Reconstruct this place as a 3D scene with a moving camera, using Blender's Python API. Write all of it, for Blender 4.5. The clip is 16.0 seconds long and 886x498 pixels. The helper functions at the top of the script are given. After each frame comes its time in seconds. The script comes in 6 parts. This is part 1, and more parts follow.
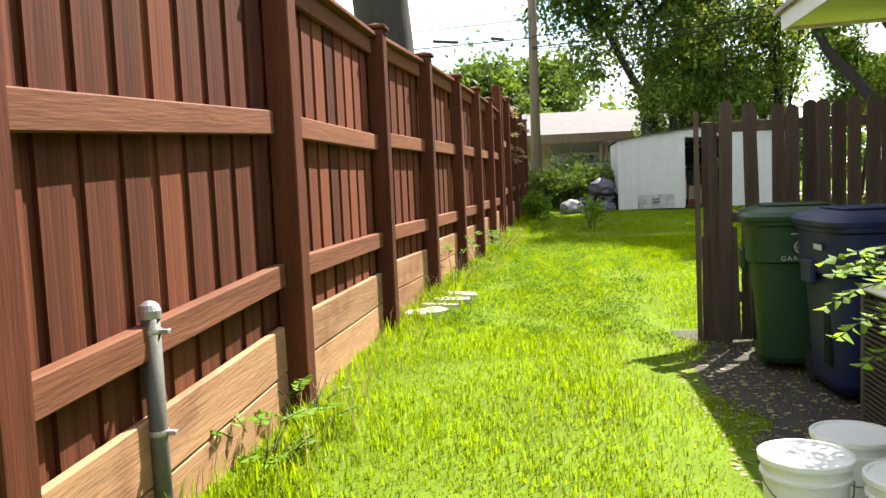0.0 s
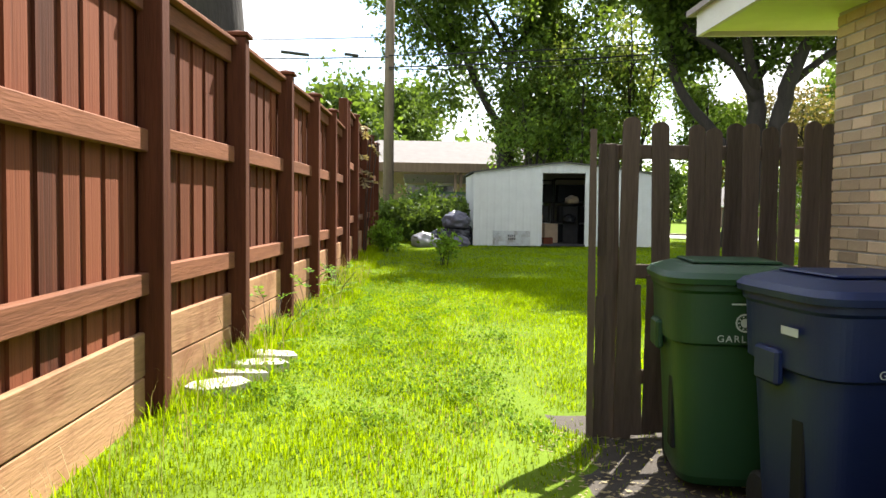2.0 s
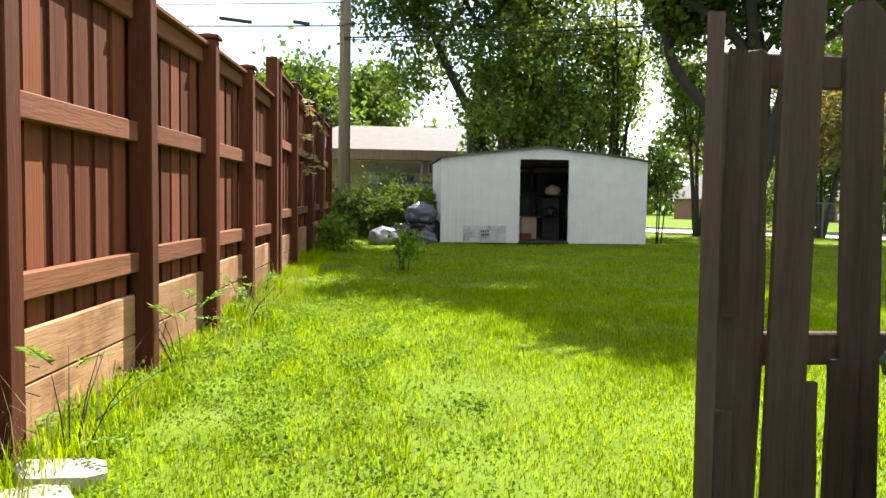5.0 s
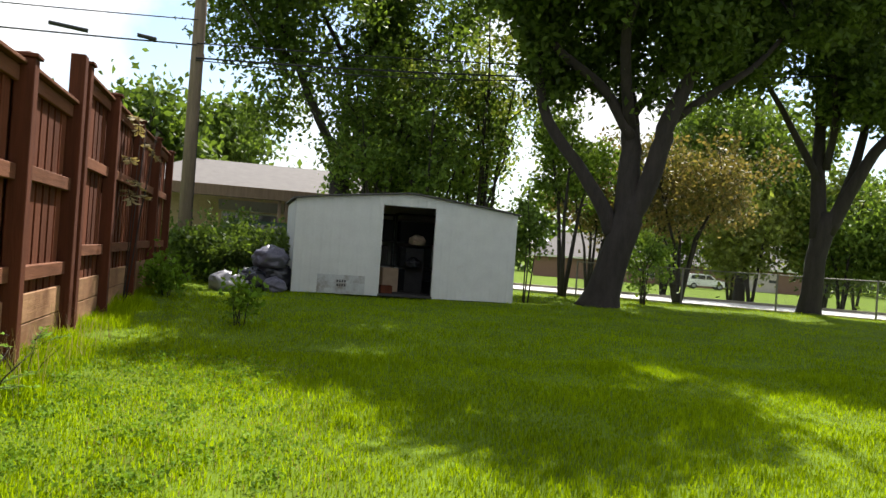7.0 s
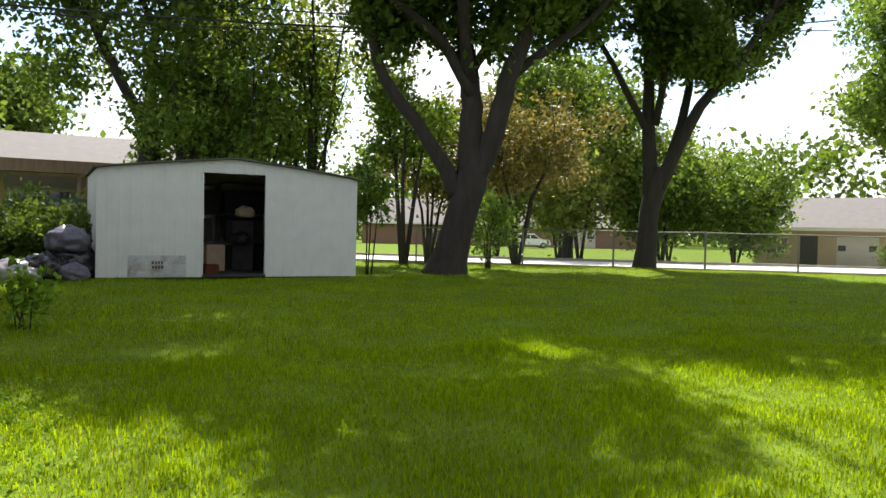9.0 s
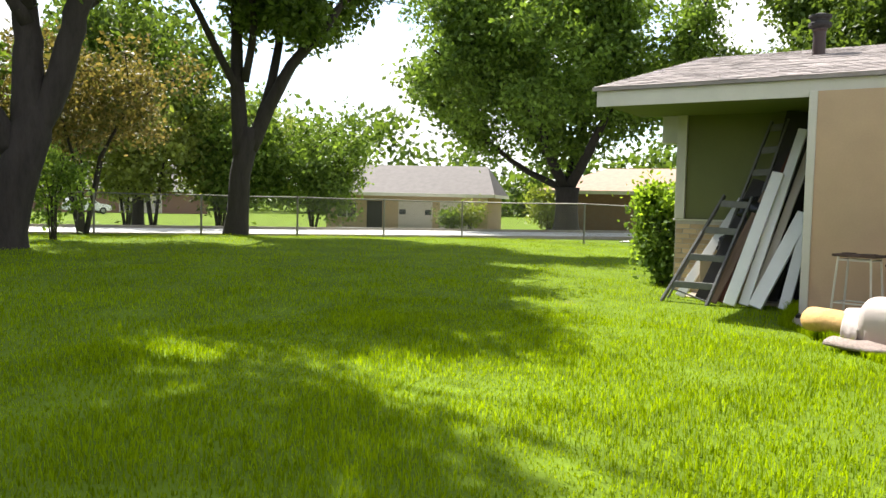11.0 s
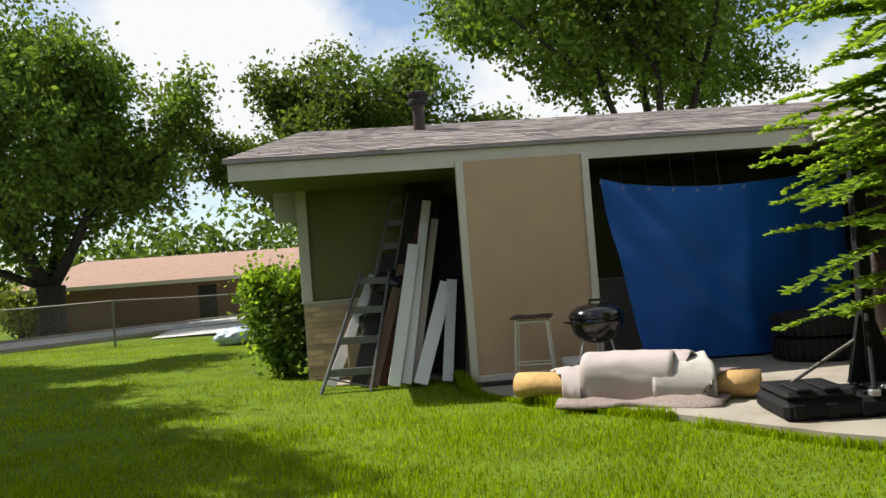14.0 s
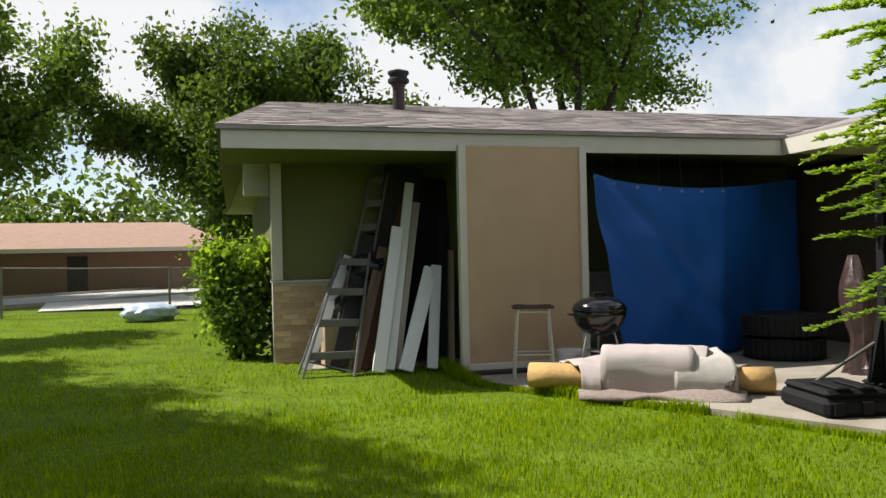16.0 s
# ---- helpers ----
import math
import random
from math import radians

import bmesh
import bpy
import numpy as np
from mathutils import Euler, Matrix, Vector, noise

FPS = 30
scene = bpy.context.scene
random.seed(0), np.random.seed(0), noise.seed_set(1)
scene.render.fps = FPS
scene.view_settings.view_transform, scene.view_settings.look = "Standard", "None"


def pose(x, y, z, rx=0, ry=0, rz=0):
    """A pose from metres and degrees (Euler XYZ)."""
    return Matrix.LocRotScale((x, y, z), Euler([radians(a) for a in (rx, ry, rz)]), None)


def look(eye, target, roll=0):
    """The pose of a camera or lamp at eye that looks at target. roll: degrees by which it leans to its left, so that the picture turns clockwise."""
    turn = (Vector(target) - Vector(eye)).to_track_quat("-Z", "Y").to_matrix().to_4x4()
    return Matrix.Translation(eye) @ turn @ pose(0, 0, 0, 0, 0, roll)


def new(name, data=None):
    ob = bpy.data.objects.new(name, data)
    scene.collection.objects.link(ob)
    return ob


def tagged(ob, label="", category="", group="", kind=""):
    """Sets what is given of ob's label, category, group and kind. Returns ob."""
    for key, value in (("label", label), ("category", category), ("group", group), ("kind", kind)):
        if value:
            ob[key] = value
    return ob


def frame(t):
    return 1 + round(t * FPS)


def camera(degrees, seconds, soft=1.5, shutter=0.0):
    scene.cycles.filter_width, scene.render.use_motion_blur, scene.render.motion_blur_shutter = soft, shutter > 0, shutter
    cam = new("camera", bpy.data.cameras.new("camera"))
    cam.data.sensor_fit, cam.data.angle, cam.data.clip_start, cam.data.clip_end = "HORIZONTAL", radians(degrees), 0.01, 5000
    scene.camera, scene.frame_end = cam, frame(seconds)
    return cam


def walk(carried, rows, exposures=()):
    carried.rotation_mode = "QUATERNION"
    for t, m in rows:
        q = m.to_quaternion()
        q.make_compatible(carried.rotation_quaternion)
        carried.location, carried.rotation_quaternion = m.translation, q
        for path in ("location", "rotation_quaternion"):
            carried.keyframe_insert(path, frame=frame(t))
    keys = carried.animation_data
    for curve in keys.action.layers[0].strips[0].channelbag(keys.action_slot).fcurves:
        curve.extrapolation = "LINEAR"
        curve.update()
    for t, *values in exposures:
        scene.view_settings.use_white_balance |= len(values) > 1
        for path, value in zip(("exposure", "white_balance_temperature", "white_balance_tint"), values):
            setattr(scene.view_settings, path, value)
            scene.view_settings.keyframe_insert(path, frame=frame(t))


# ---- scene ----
cam = camera(58.2, 16.0)
METRES, EYE, TILT, LEAN, TURN = 14.3, 1.3, 0.0, 0.0, 8.6
ROWS = [
    (0.0, 0.0, 0.0, 0.0, -0.21, -4.71, 2.49),
    (0.5, 0.0067, 0.0309, 0.0021, -2.81, -4.03, 2.02),
    (1.0, 0.0072, 0.067, 0.0, -8.2, -4.08, 0.18),
    (1.5, 0.0143, 0.1025, -0.0007, -8.22, -3.46, 0.99),
    (2.0, 0.0218, 0.1383, -0.0004, -10.71, -2.88, -0.63),
    (2.5, 0.0286, 0.1802, 0.0014, -11.93, -3.07, -0.74),
    (3.0, 0.0364, 0.2108, 0.0018, -10.53, -2.8, -1.43),
    (5.5, 0.0768, 0.3671, 0.0004, -13.94, -3.56, -1.39),
    (6.0, 0.082, 0.3952, 0.0009, -16.6, 0.38, -2.6),
    (6.5, 0.0913, 0.4224, 0.0025, -21.07, 2.09, -2.08),
    (7.0, 0.1098, 0.4476, 0.0017, -22.75, 0.34, -3.94),
    (7.5, 0.1152, 0.4725, -0.0005, -24.54, 0.49, -3.94),
    (8.0, 0.1243, 0.5019, 0.0, -27.44, 0.06, -2.87),
    (10.5, 0.1725, 0.6361, 0.0028, -55.3, -3.6, -1.49),
    (11.0, 0.1886, 0.6674, 0.0007, -65.92, -3.29, -1.36),
    (11.5, 0.2004, 0.6991, 0.0032, -79.08, -2.62, 1.38),
    (12.0, 0.208, 0.7278, 0.0045, -87.53, -3.22, 2.09),
    (12.5, 0.2277, 0.7551, 0.0045, -88.88, -2.56, 2.12),
    (13.0, 0.2418, 0.7811, 0.003, -96.27, -1.81, 1.83),
    (13.5, 0.257, 0.8078, 0.004, -101.84, -1.66, 2.73),
    (14.0, 0.2741, 0.8341, 0.0061, -103.75, 1.89, 4.45),
    (14.5, 0.2808, 0.8625, 0.0047, -110.2, 1.52, 3.35),
    (15.0, 0.295, 0.8856, 0.0046, -113.85, 0.23, 3.33),
    (15.5, 0.3119, 0.9061, 0.0064, -116.04, 0.22, 2.15),
    (16.0, 0.3223, 0.9306, 0.0089, -113.58, 0.56, 1.29),
]
walk(cam, [(t, pose(0, 0, EYE, TILT, LEAN, TURN) @ pose(METRES * x, METRES * y, METRES * z, 90 + pitch, roll, yaw)) for t, x, y, z, yaw, pitch, roll in ROWS],
     exposures=[(0.0, 1.95), (3.0, 2.0), (5.5, 1.8), (7.0, 1.18), (8.2, 1.2), (10.5, 1.62), (12.5, 1.02), (14.0, 0.68), (16.0, 0.62)])


# ---- world, sun ----
SUN_DIR = Vector((0.305, 0.552, 0.776)).normalized()
world = bpy.data.worlds.new("sky")
scene.world = world
world.use_nodes = True
wn, wl = world.node_tree.nodes, world.node_tree.links
wn.clear()
w_out, w_bg, w_sky = wn.new("ShaderNodeOutputWorld"), wn.new("ShaderNodeBackground"), wn.new("ShaderNodeTexSky")
w_sky.sky_type, w_sky.sun_disc = "NISHITA", False
w_sky.sun_elevation, w_sky.sun_rotation = math.asin(SUN_DIR.z), math.atan2(SUN_DIR.x, SUN_DIR.y)
w_sky.air_density, w_sky.dust_density, w_sky.ozone_density = 1.0, 0.6, 1.0
w_cloud, w_ramp, w_mix = wn.new("ShaderNodeTexNoise"), wn.new("ShaderNodeValToRGB"), wn.new("ShaderNodeMixRGB")
w_cloud.inputs["Scale"].default_value, w_cloud.inputs["Detail"].default_value, w_cloud.inputs["Roughness"].default_value = 2.6, 8, 0.55
w_ramp.color_ramp.elements[0].position, w_ramp.color_ramp.elements[1].position = 0.44, 0.56
w_ramp.color_ramp.elements[0].color = (0.06, 0.06, 0.06, 1)
w_mix.inputs["Color2"].default_value = (6.6, 6.65, 6.75, 1)
wl.new(w_cloud.outputs["Fac"], w_ramp.inputs["Fac"])
wl.new(w_ramp.outputs["Color"], w_mix.inputs["Fac"])
wl.new(w_sky.outputs["Color"], w_mix.inputs["Color1"])
wl.new(w_mix.outputs["Color"], w_bg.inputs["Color"])
wl.new(w_bg.outputs["Background"], w_out.inputs["Surface"])
w_bg.inputs["Strength"].default_value = 0.09
sun = new("sun", bpy.data.lights.new("sun", "SUN"))
sun.data.energy, sun.data.angle, sun.data.color = 5.0, radians(0.53), (1.0, 0.955, 0.88)
sun.matrix_world = look(SUN_DIR * 60, (0, 0, 0))


# ---- materials ----
def mat(name, color, rough=0.7, metal=0.0, var=0.25, scale=6.0, bump=0.2, fine=60.0, stretch=(1, 1, 1), tint=None, rand=0.0,
        island=0.0, through_light=0.0, spec=0.4, stain=None, stain_at=0.6, stain_scale=1.2):
    """A procedural surface: base colour varied at two scales, relief, stains, and a change from piece to piece."""
    m = bpy.data.materials.new(name)
    m.use_nodes = True
    n, l = m.node_tree.nodes, m.node_tree.links
    n.clear()
    out, bsdf = n.new("ShaderNodeOutputMaterial"), n.new("ShaderNodeBsdfPrincipled")
    tex, mp = n.new("ShaderNodeTexCoord"), n.new("ShaderNodeMapping")
    mp.inputs["Scale"].default_value = stretch
    l.new(tex.outputs["Object"], mp.inputs["Vector"])
    big, small = n.new("ShaderNodeTexNoise"), n.new("ShaderNodeTexNoise")
    big.inputs["Scale"].default_value, big.inputs["Detail"].default_value = scale, 5
    small.inputs["Scale"].default_value, small.inputs["Detail"].default_value = fine, 4
    l.new(mp.outputs["Vector"], big.inputs["Vector"])
    l.new(mp.outputs["Vector"], small.inputs["Vector"])
    info, geo = n.new("ShaderNodeObjectInfo"), n.new("ShaderNodeNewGeometry")

    def maths(op, a, b):
        x = n.new("ShaderNodeMath")
        x.operation = op
        for k, v in enumerate((a, b)):
            if isinstance(v, (int, float)):
                x.inputs[k].default_value = v
            else:
                l.new(v, x.inputs[k])
        return x.outputs[0]

    f = maths("ADD", maths("MULTIPLY", maths("SUBTRACT", big.outputs["Fac"], 0.5), 2.2 * var), maths("MULTIPLY", maths("SUBTRACT", small.outputs["Fac"], 0.5), 1.3 * var))
    if rand:
        f = maths("ADD", f, maths("MULTIPLY", maths("SUBTRACT", info.outputs["Random"], 0.5), 2 * rand))
    if island:
        f = maths("ADD", f, maths("MULTIPLY", maths("SUBTRACT", geo.outputs["Random Per Island"], 0.5), 2 * island))
    ramp = n.new("ShaderNodeMixRGB")
    c = Vector(color)
    lo = c * 0.45
    hi = Vector(tint) if tint else c * 1.5
    ramp.inputs["Color1"].default_value, ramp.inputs["Color2"].default_value = (*lo, 1), (*hi, 1)
    l.new(maths("ADD", f, 0.5), ramp.inputs["Fac"])
    col = ramp.outputs["Color"]
    if stain:
        st, sr, sm = n.new("ShaderNodeTexNoise"), n.new("ShaderNodeValToRGB"), n.new("ShaderNodeMixRGB")
        st.inputs["Scale"].default_value, st.inputs["Detail"].default_value, st.inputs["Roughness"].default_value = stain_scale, 7, 0.65
        l.new(tex.outputs["Object"], st.inputs["Vector"])
        sr.color_ramp.elements[0].position, sr.color_ramp.elements[1].position = stain_at - 0.06, stain_at + 0.1
        l.new(st.outputs["Fac"], sr.inputs["Fac"])
        l.new(sr.outputs["Color"], sm.inputs["Fac"])
        l.new(col, sm.inputs["Color1"])
        sm.inputs["Color2"].default_value = (*stain, 1)
        col = sm.outputs["Color"]
    l.new(col, bsdf.inputs["Base Color"])
    bsdf.inputs["Roughness"].default_value, bsdf.inputs["Metallic"].default_value = rough, metal
    bsdf.inputs["Specular IOR Level"].default_value = spec
    if bump:
        b = n.new("ShaderNodeBump")
        b.inputs["Strength"].default_value, b.inputs["Distance"].default_value = bump, 0.01
        l.new(maths("ADD", small.outputs["Fac"], big.outputs["Fac"]), b.inputs["Height"])
        l.new(b.outputs["Normal"], bsdf.inputs["Normal"])
    surf = bsdf.outputs["BSDF"]
    if through_light:
        tr, ms = n.new("ShaderNodeBsdfTranslucent"), n.new("ShaderNodeMixShader")
        br = n.new("ShaderNodeMixRGB")
        br.blend_type, br.inputs["Fac"].default_value = "MULTIPLY", 1
        br.inputs["Color2"].default_value = (1.35, 1.25, 0.7, 1)
        l.new(col, br.inputs["Color1"])
        l.new(br.outputs["Color"], tr.inputs["Color"])
        ms.inputs["Fac"].default_value = through_light
        l.new(surf, ms.inputs[1])
        l.new(tr.outputs["BSDF"], ms.inputs[2])
        surf = ms.outputs["Shader"]
    l.new(surf, out.inputs["Surface"])
    return m


def wood(name, color, rough=0.75, rand=0.25, axis=2, grain=1.0, var=0.4, stain=None, stain_at=0.62):
    s = [9.0, 9.0, 9.0]
    s[axis] = 0.7
    return mat(name, color, rough, var=var, scale=1.6 * grain, fine=9 * grain, bump=0.35, stretch=tuple(s), rand=rand, stain=stain, stain_at=stain_at, spec=0.12)


M_SOIL = mat("soil_and_turf", (0.1, 0.15, 0.014), 0.95, var=0.45, scale=1.3, fine=45, bump=0.7, stain=(0.2, 0.19, 0.08), stain_at=0.7, stain_scale=0.7, spec=0.05)
M_BARE = mat("bare_earth", (0.05, 0.04, 0.03), 0.95, var=0.4, scale=4, fine=70, bump=0.8)
M_GRASS = mat("grass_blades", (0.17, 0.285, 0.003), 0.9, var=0.3, scale=0.6, fine=5, bump=0, island=0.28, tint=(0.33, 0.465, 0.005), through_light=0.5, spec=0.02)
M_WEED = mat("weed_leaves", (0.13, 0.23, 0.02), 0.7, spec=0.1, var=0.3, bump=0, island=0.3, through_light=0.35)
M_STRAW = mat("dry_grass", (0.3, 0.25, 0.13), 0.8, var=0.3, bump=0, island=0.3, through_light=0.3)
M_REDWOOD = wood("red_brown_stained_cedar", (0.118, 0.038, 0.018), 0.75, rand=0.5, axis=2, var=0.6, stain=(0.21, 0.08, 0.032), stain_at=0.6)
M_REDPOST = wood("red_brown_stained_post", (0.085, 0.026, 0.012), 0.72, rand=0.15, axis=2)
M_REDRAIL = wood("red_brown_stained_rail", (0.165, 0.066, 0.034), 0.75, rand=0.15, axis=1)
M_KICK = wood("pale_stained_kickboard", (0.32, 0.18, 0.095), 0.75, rand=0.2, axis=1, stain=(0.2, 0.095, 0.05), stain_at=0.6)
M_OLDWOOD = wood("grey_weathered_picket", (0.08, 0.058, 0.044), 0.9, rand=0.3, axis=2, var=0.5, stain=(0.2, 0.16, 0.125), stain_at=0.64)
M_CONCRETE = mat("pale_concrete", (0.31, 0.275, 0.225), 0.9, var=0.18, scale=2, fine=90, bump=0.35, stain=(0.22, 0.18, 0.13), stain_at=0.56)
M_ROAD = mat("bleached_concrete_road", (0.5, 0.49, 0.46), 0.9, var=0.15, scale=0.8, fine=60, bump=0.2)
M_SHED = mat("chalky_white_sheet_metal", (0.52, 0.53, 0.5), 0.6, var=0.12, scale=3, fine=30, bump=0.12, stain=(0.42, 0.4, 0.35), stain_at=0.68, stain_scale=2.2)
M_SHEDROOF = mat("dark_shed_roof", (0.08, 0.075, 0.07), 0.8, var=0.3)
# Near-black; this colour also stands in for shade inside shed and porch.
M_DARK = mat("near_black_and_shade", (0.03, 0.028, 0.027), 0.9, var=0.4)
M_SIDING = mat("olive_green_siding", (0.125, 0.135, 0.048), 0.75, var=0.12, scale=2, fine=40, bump=0.1)
M_TRIM = mat("cream_painted_trim", (0.55, 0.53, 0.45), 0.6, var=0.1, scale=4, fine=60, bump=0.15, stain=(0.42, 0.4, 0.32), stain_at=0.7)
M_SOFFIT = mat("pale_yellow_green_soffit", (0.62, 0.66, 0.28), 0.7, var=0.08, bump=0.08)
M_PLY = mat("tan_painted_plywood", (0.46, 0.33, 0.205), 0.75, var=0.1, scale=2.5, fine=50, bump=0.15, stain=(0.37, 0.26, 0.17), stain_at=0.65)
M_SHINGLE = mat("grey_brown_shingles", (0.31, 0.27, 0.255), 0.95, var=0.3, scale=3, fine=120, bump=0.5, rand=0.25, island=0.25)
M_BRICK = mat("buff_tan_brick", (0.47, 0.345, 0.21), 0.9, var=0.2, scale=8, fine=90, bump=0.5, rand=0.3)
M_MORTAR = mat("grey_mortar", (0.4, 0.37, 0.32), 0.95, var=0.2, scale=10, fine=120, bump=0.5)
M_BARK = mat("dark_rough_bark", (0.032, 0.026, 0.022), 0.95, var=0.5, scale=5, fine=22, bump=1.0, stretch=(1.6, 1.6, 0.35))
M_LEAF = mat("deep_green_leaves", (0.052, 0.1, 0.018), 0.55, var=0.2, scale=0.5, fine=6, bump=0, island=0.3, tint=(0.14, 0.22, 0.036), through_light=0.5, spec=0.25)
M_LEAF2 = mat("fresh_green_leaves", (0.07, 0.15, 0.022), 0.55, var=0.3, scale=0.5, fine=6, bump=0, island=0.35, tint=(0.2, 0.31, 0.05), through_light=0.45, spec=0.25)
M_LEAF3 = mat("yellow_green_leaves", (0.15, 0.22, 0.035), 0.5, var=0.2, scale=0.5, fine=6, bump=0, island=0.3, tint=(0.3, 0.37, 0.07), through_light=0.45)
M_MYRTLE = mat("bright_myrtle_leaves", (0.17, 0.3, 0.03), 0.6, var=0.2, scale=2, fine=8, bump=0, island=0.3, tint=(0.3, 0.46, 0.045), through_light=0.6, spec=0.15)
M_OLDSTEEL = mat("weathered_dark_steel", (0.11, 0.105, 0.09), 0.65, 0.4, var=0.3, scale=9, bump=0.15, stain=(0.16, 0.12, 0.08), stain_at=0.6)
# Dark copy of the brick: porch shade put into the wall colour.
M_SHADE_BRICK = mat("shade_darkened_brick", (0.09, 0.066, 0.05), 0.9, var=0.25, scale=8, fine=90, bump=0.4)
M_RUST = mat("russet_and_green_leaves", (0.1, 0.14, 0.035), 0.6, var=0.2, scale=0.9, fine=6, bump=0, island=0.45, tint=(0.24, 0.19, 0.07), through_light=0.4)
M_GREENBIN = mat("dark_green_plastic", (0.009, 0.04, 0.012), 0.5, var=0.12, scale=5, fine=150, bump=0.12, stain=(0.03, 0.07, 0.03), stain_at=0.7)
M_BLUEBIN = mat("navy_blue_plastic", (0.004, 0.011, 0.055), 0.5, var=0.12, scale=5, fine=150, bump=0.12)
M_WHITE = mat("white_plastic", (0.72, 0.72, 0.7), 0.4, var=0.06, bump=0.05)
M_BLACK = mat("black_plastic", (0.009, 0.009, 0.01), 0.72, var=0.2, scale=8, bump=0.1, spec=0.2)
M_ENAMEL = mat("black_enamel", (0.006, 0.006, 0.007), 0.12, var=0.1, bump=0.0, spec=0.6)
M_STEEL = mat("galvanised_steel", (0.2, 0.19, 0.165), 0.65, 0.5, var=0.25, scale=9, bump=0.1, stain=(0.25, 0.2, 0.15), stain_at=0.66)
M_ALU = mat("dull_aluminium", (0.38, 0.38, 0.38), 0.5, 0.7, var=0.15, bump=0.08)
M_LADDER = mat("dull_ladder_metal", (0.15, 0.15, 0.145), 0.6, 0.4, var=0.25, scale=9, bump=0.1)
M_TARP = mat("blue_tarpaulin", (0.008, 0.11, 0.44), 0.5, var=0.1, scale=2, fine=140, bump=0.15, through_light=0.12)
M_PAPER = mat("white_wrapped_planks", (0.72, 0.72, 0.7), 0.5, var=0.08, scale=4, bump=0.1, rand=0.1)
M_RUG = mat("grey_beige_carpet_backing", (0.44, 0.38, 0.36), 0.95, var=0.1, scale=6, fine=220, bump=0.4)
M_PILE = mat("mauve_grey_carpet_pile", (0.3, 0.24, 0.21), 1.0, var=0.4, scale=40, fine=200, bump=1.0)
M_PAD = mat("ochre_foam_carpet_pad", (0.5, 0.31, 0.12), 0.95, var=0.25, scale=20, fine=90, bump=0.6)
M_POLE = wood("grey_brown_pole_timber", (0.17, 0.13, 0.1), 0.9, rand=0, axis=2)
M_WIRE = mat("black_cable", (0.02, 0.02, 0.022), 0.6, bump=0)
M_STONE = mat("pale_flagstone", (0.4, 0.37, 0.31), 0.9, var=0.2, scale=7, fine=70, bump=0.6, rand=0.15)
M_BAGGREY = mat("grey_lavender_bin_bag", (0.1, 0.095, 0.125), 0.4, var=0.15, bump=0.3)
M_SHEDPATCH = mat("stained_shed_patch", (0.4, 0.41, 0.4), 0.7, var=0.25, scale=4, fine=30, bump=0.15, stain=(0.22, 0.2, 0.17), stain_at=0.55, stain_scale=3)
M_BAGWHITE = mat("white_bin_bag", (0.3, 0.29, 0.31), 0.35, var=0.1, bump=0.2)
M_BAGBLACK = mat("black_bin_bag", (0.02, 0.02, 0.024), 0.25, var=0.1, bump=0.2)
M_ROOFTILE = mat("pale_grey_roof", (0.14, 0.125, 0.118), 0.9, var=0.2, scale=3, fine=30, bump=0.3)
M_ROOFBROWN = mat("tan_brown_roof", (0.33, 0.21, 0.155), 0.9, var=0.2, scale=3, fine=30, bump=0.3)
M_HOUSEBRICK = mat("far_red_brick", (0.19, 0.11, 0.075), 0.9, var=0.25, scale=6, fine=40, bump=0.3)
M_HOUSEPALE = mat("pale_cream_wall", (0.48, 0.43, 0.37), 0.85, var=0.1, bump=0.1)
M_GLASS = mat("dark_window_glass", (0.03, 0.035, 0.04), 0.08, var=0.1, bump=0, spec=0.7)
M_CARWHITE = mat("white_car_paint", (0.78, 0.78, 0.78), 0.2, var=0.03, bump=0, spec=0.6)
M_RUBBER = mat("black_rubber", (0.011, 0.011, 0.011), 0.8, var=0.2, bump=0.3)
M_FOIL = mat("brown_crinkled_plastic", (0.055, 0.033, 0.03), 0.18, var=0.25, scale=12, bump=0.8, spec=0.7)
M_RED = mat("red_paint", (0.5, 0.03, 0.02), 0.35, var=0.1, bump=0.05)
M_BLUE = mat("bright_blue_plastic", (0.05, 0.22, 0.55), 0.4, var=0.1, bump=0.05)
M_TAN = mat("tan_soil_clay", (0.4, 0.3, 0.2), 0.9, var=0.2)
M_INK = mat("pale_print", (0.42, 0.44, 0.41), 0.7, var=0.05, bump=0)
M_FENCEBROWN = wood("far_brown_fence", (0.16, 0.11, 0.08), 0.9, rand=0.2, axis=2)


# ---- mesh helpers ----
def link(name, bm, material, parent=None, label="", smooth=False):
    me = bpy.data.meshes.new(name)
    bm.normal_update()
    bm.to_mesh(me)
    bm.free()
    me.materials.append(material)
    if smooth:
        me.polygons.foreach_set("use_smooth", [True] * len(me.polygons))
    ob = new(name, me)
    if parent is not None:
        ob.parent = parent
    if label:
        ob["label"] = label
    return ob


def part(name, bm, material, parent, label="", smooth=False):
    return link(name, bm, material, parent, label, smooth)


def share(name, me, parent, loc=(0, 0, 0), rot=(0, 0, 0), scale=(1, 1, 1)):
    """One more piece on a mesh that exists."""
    ob = new(name, me)
    ob.parent = parent
    ob.location, ob.rotation_euler, ob.scale = loc, rot, scale
    return ob


def thing(name, at, label, category, group="", rz=0.0, kind=""):
    ob = new(name)
    ob.location, ob.rotation_euler = at, (0, 0, radians(rz))
    ob.empty_display_size = 0.2
    return tagged(ob, label, category, group, kind)


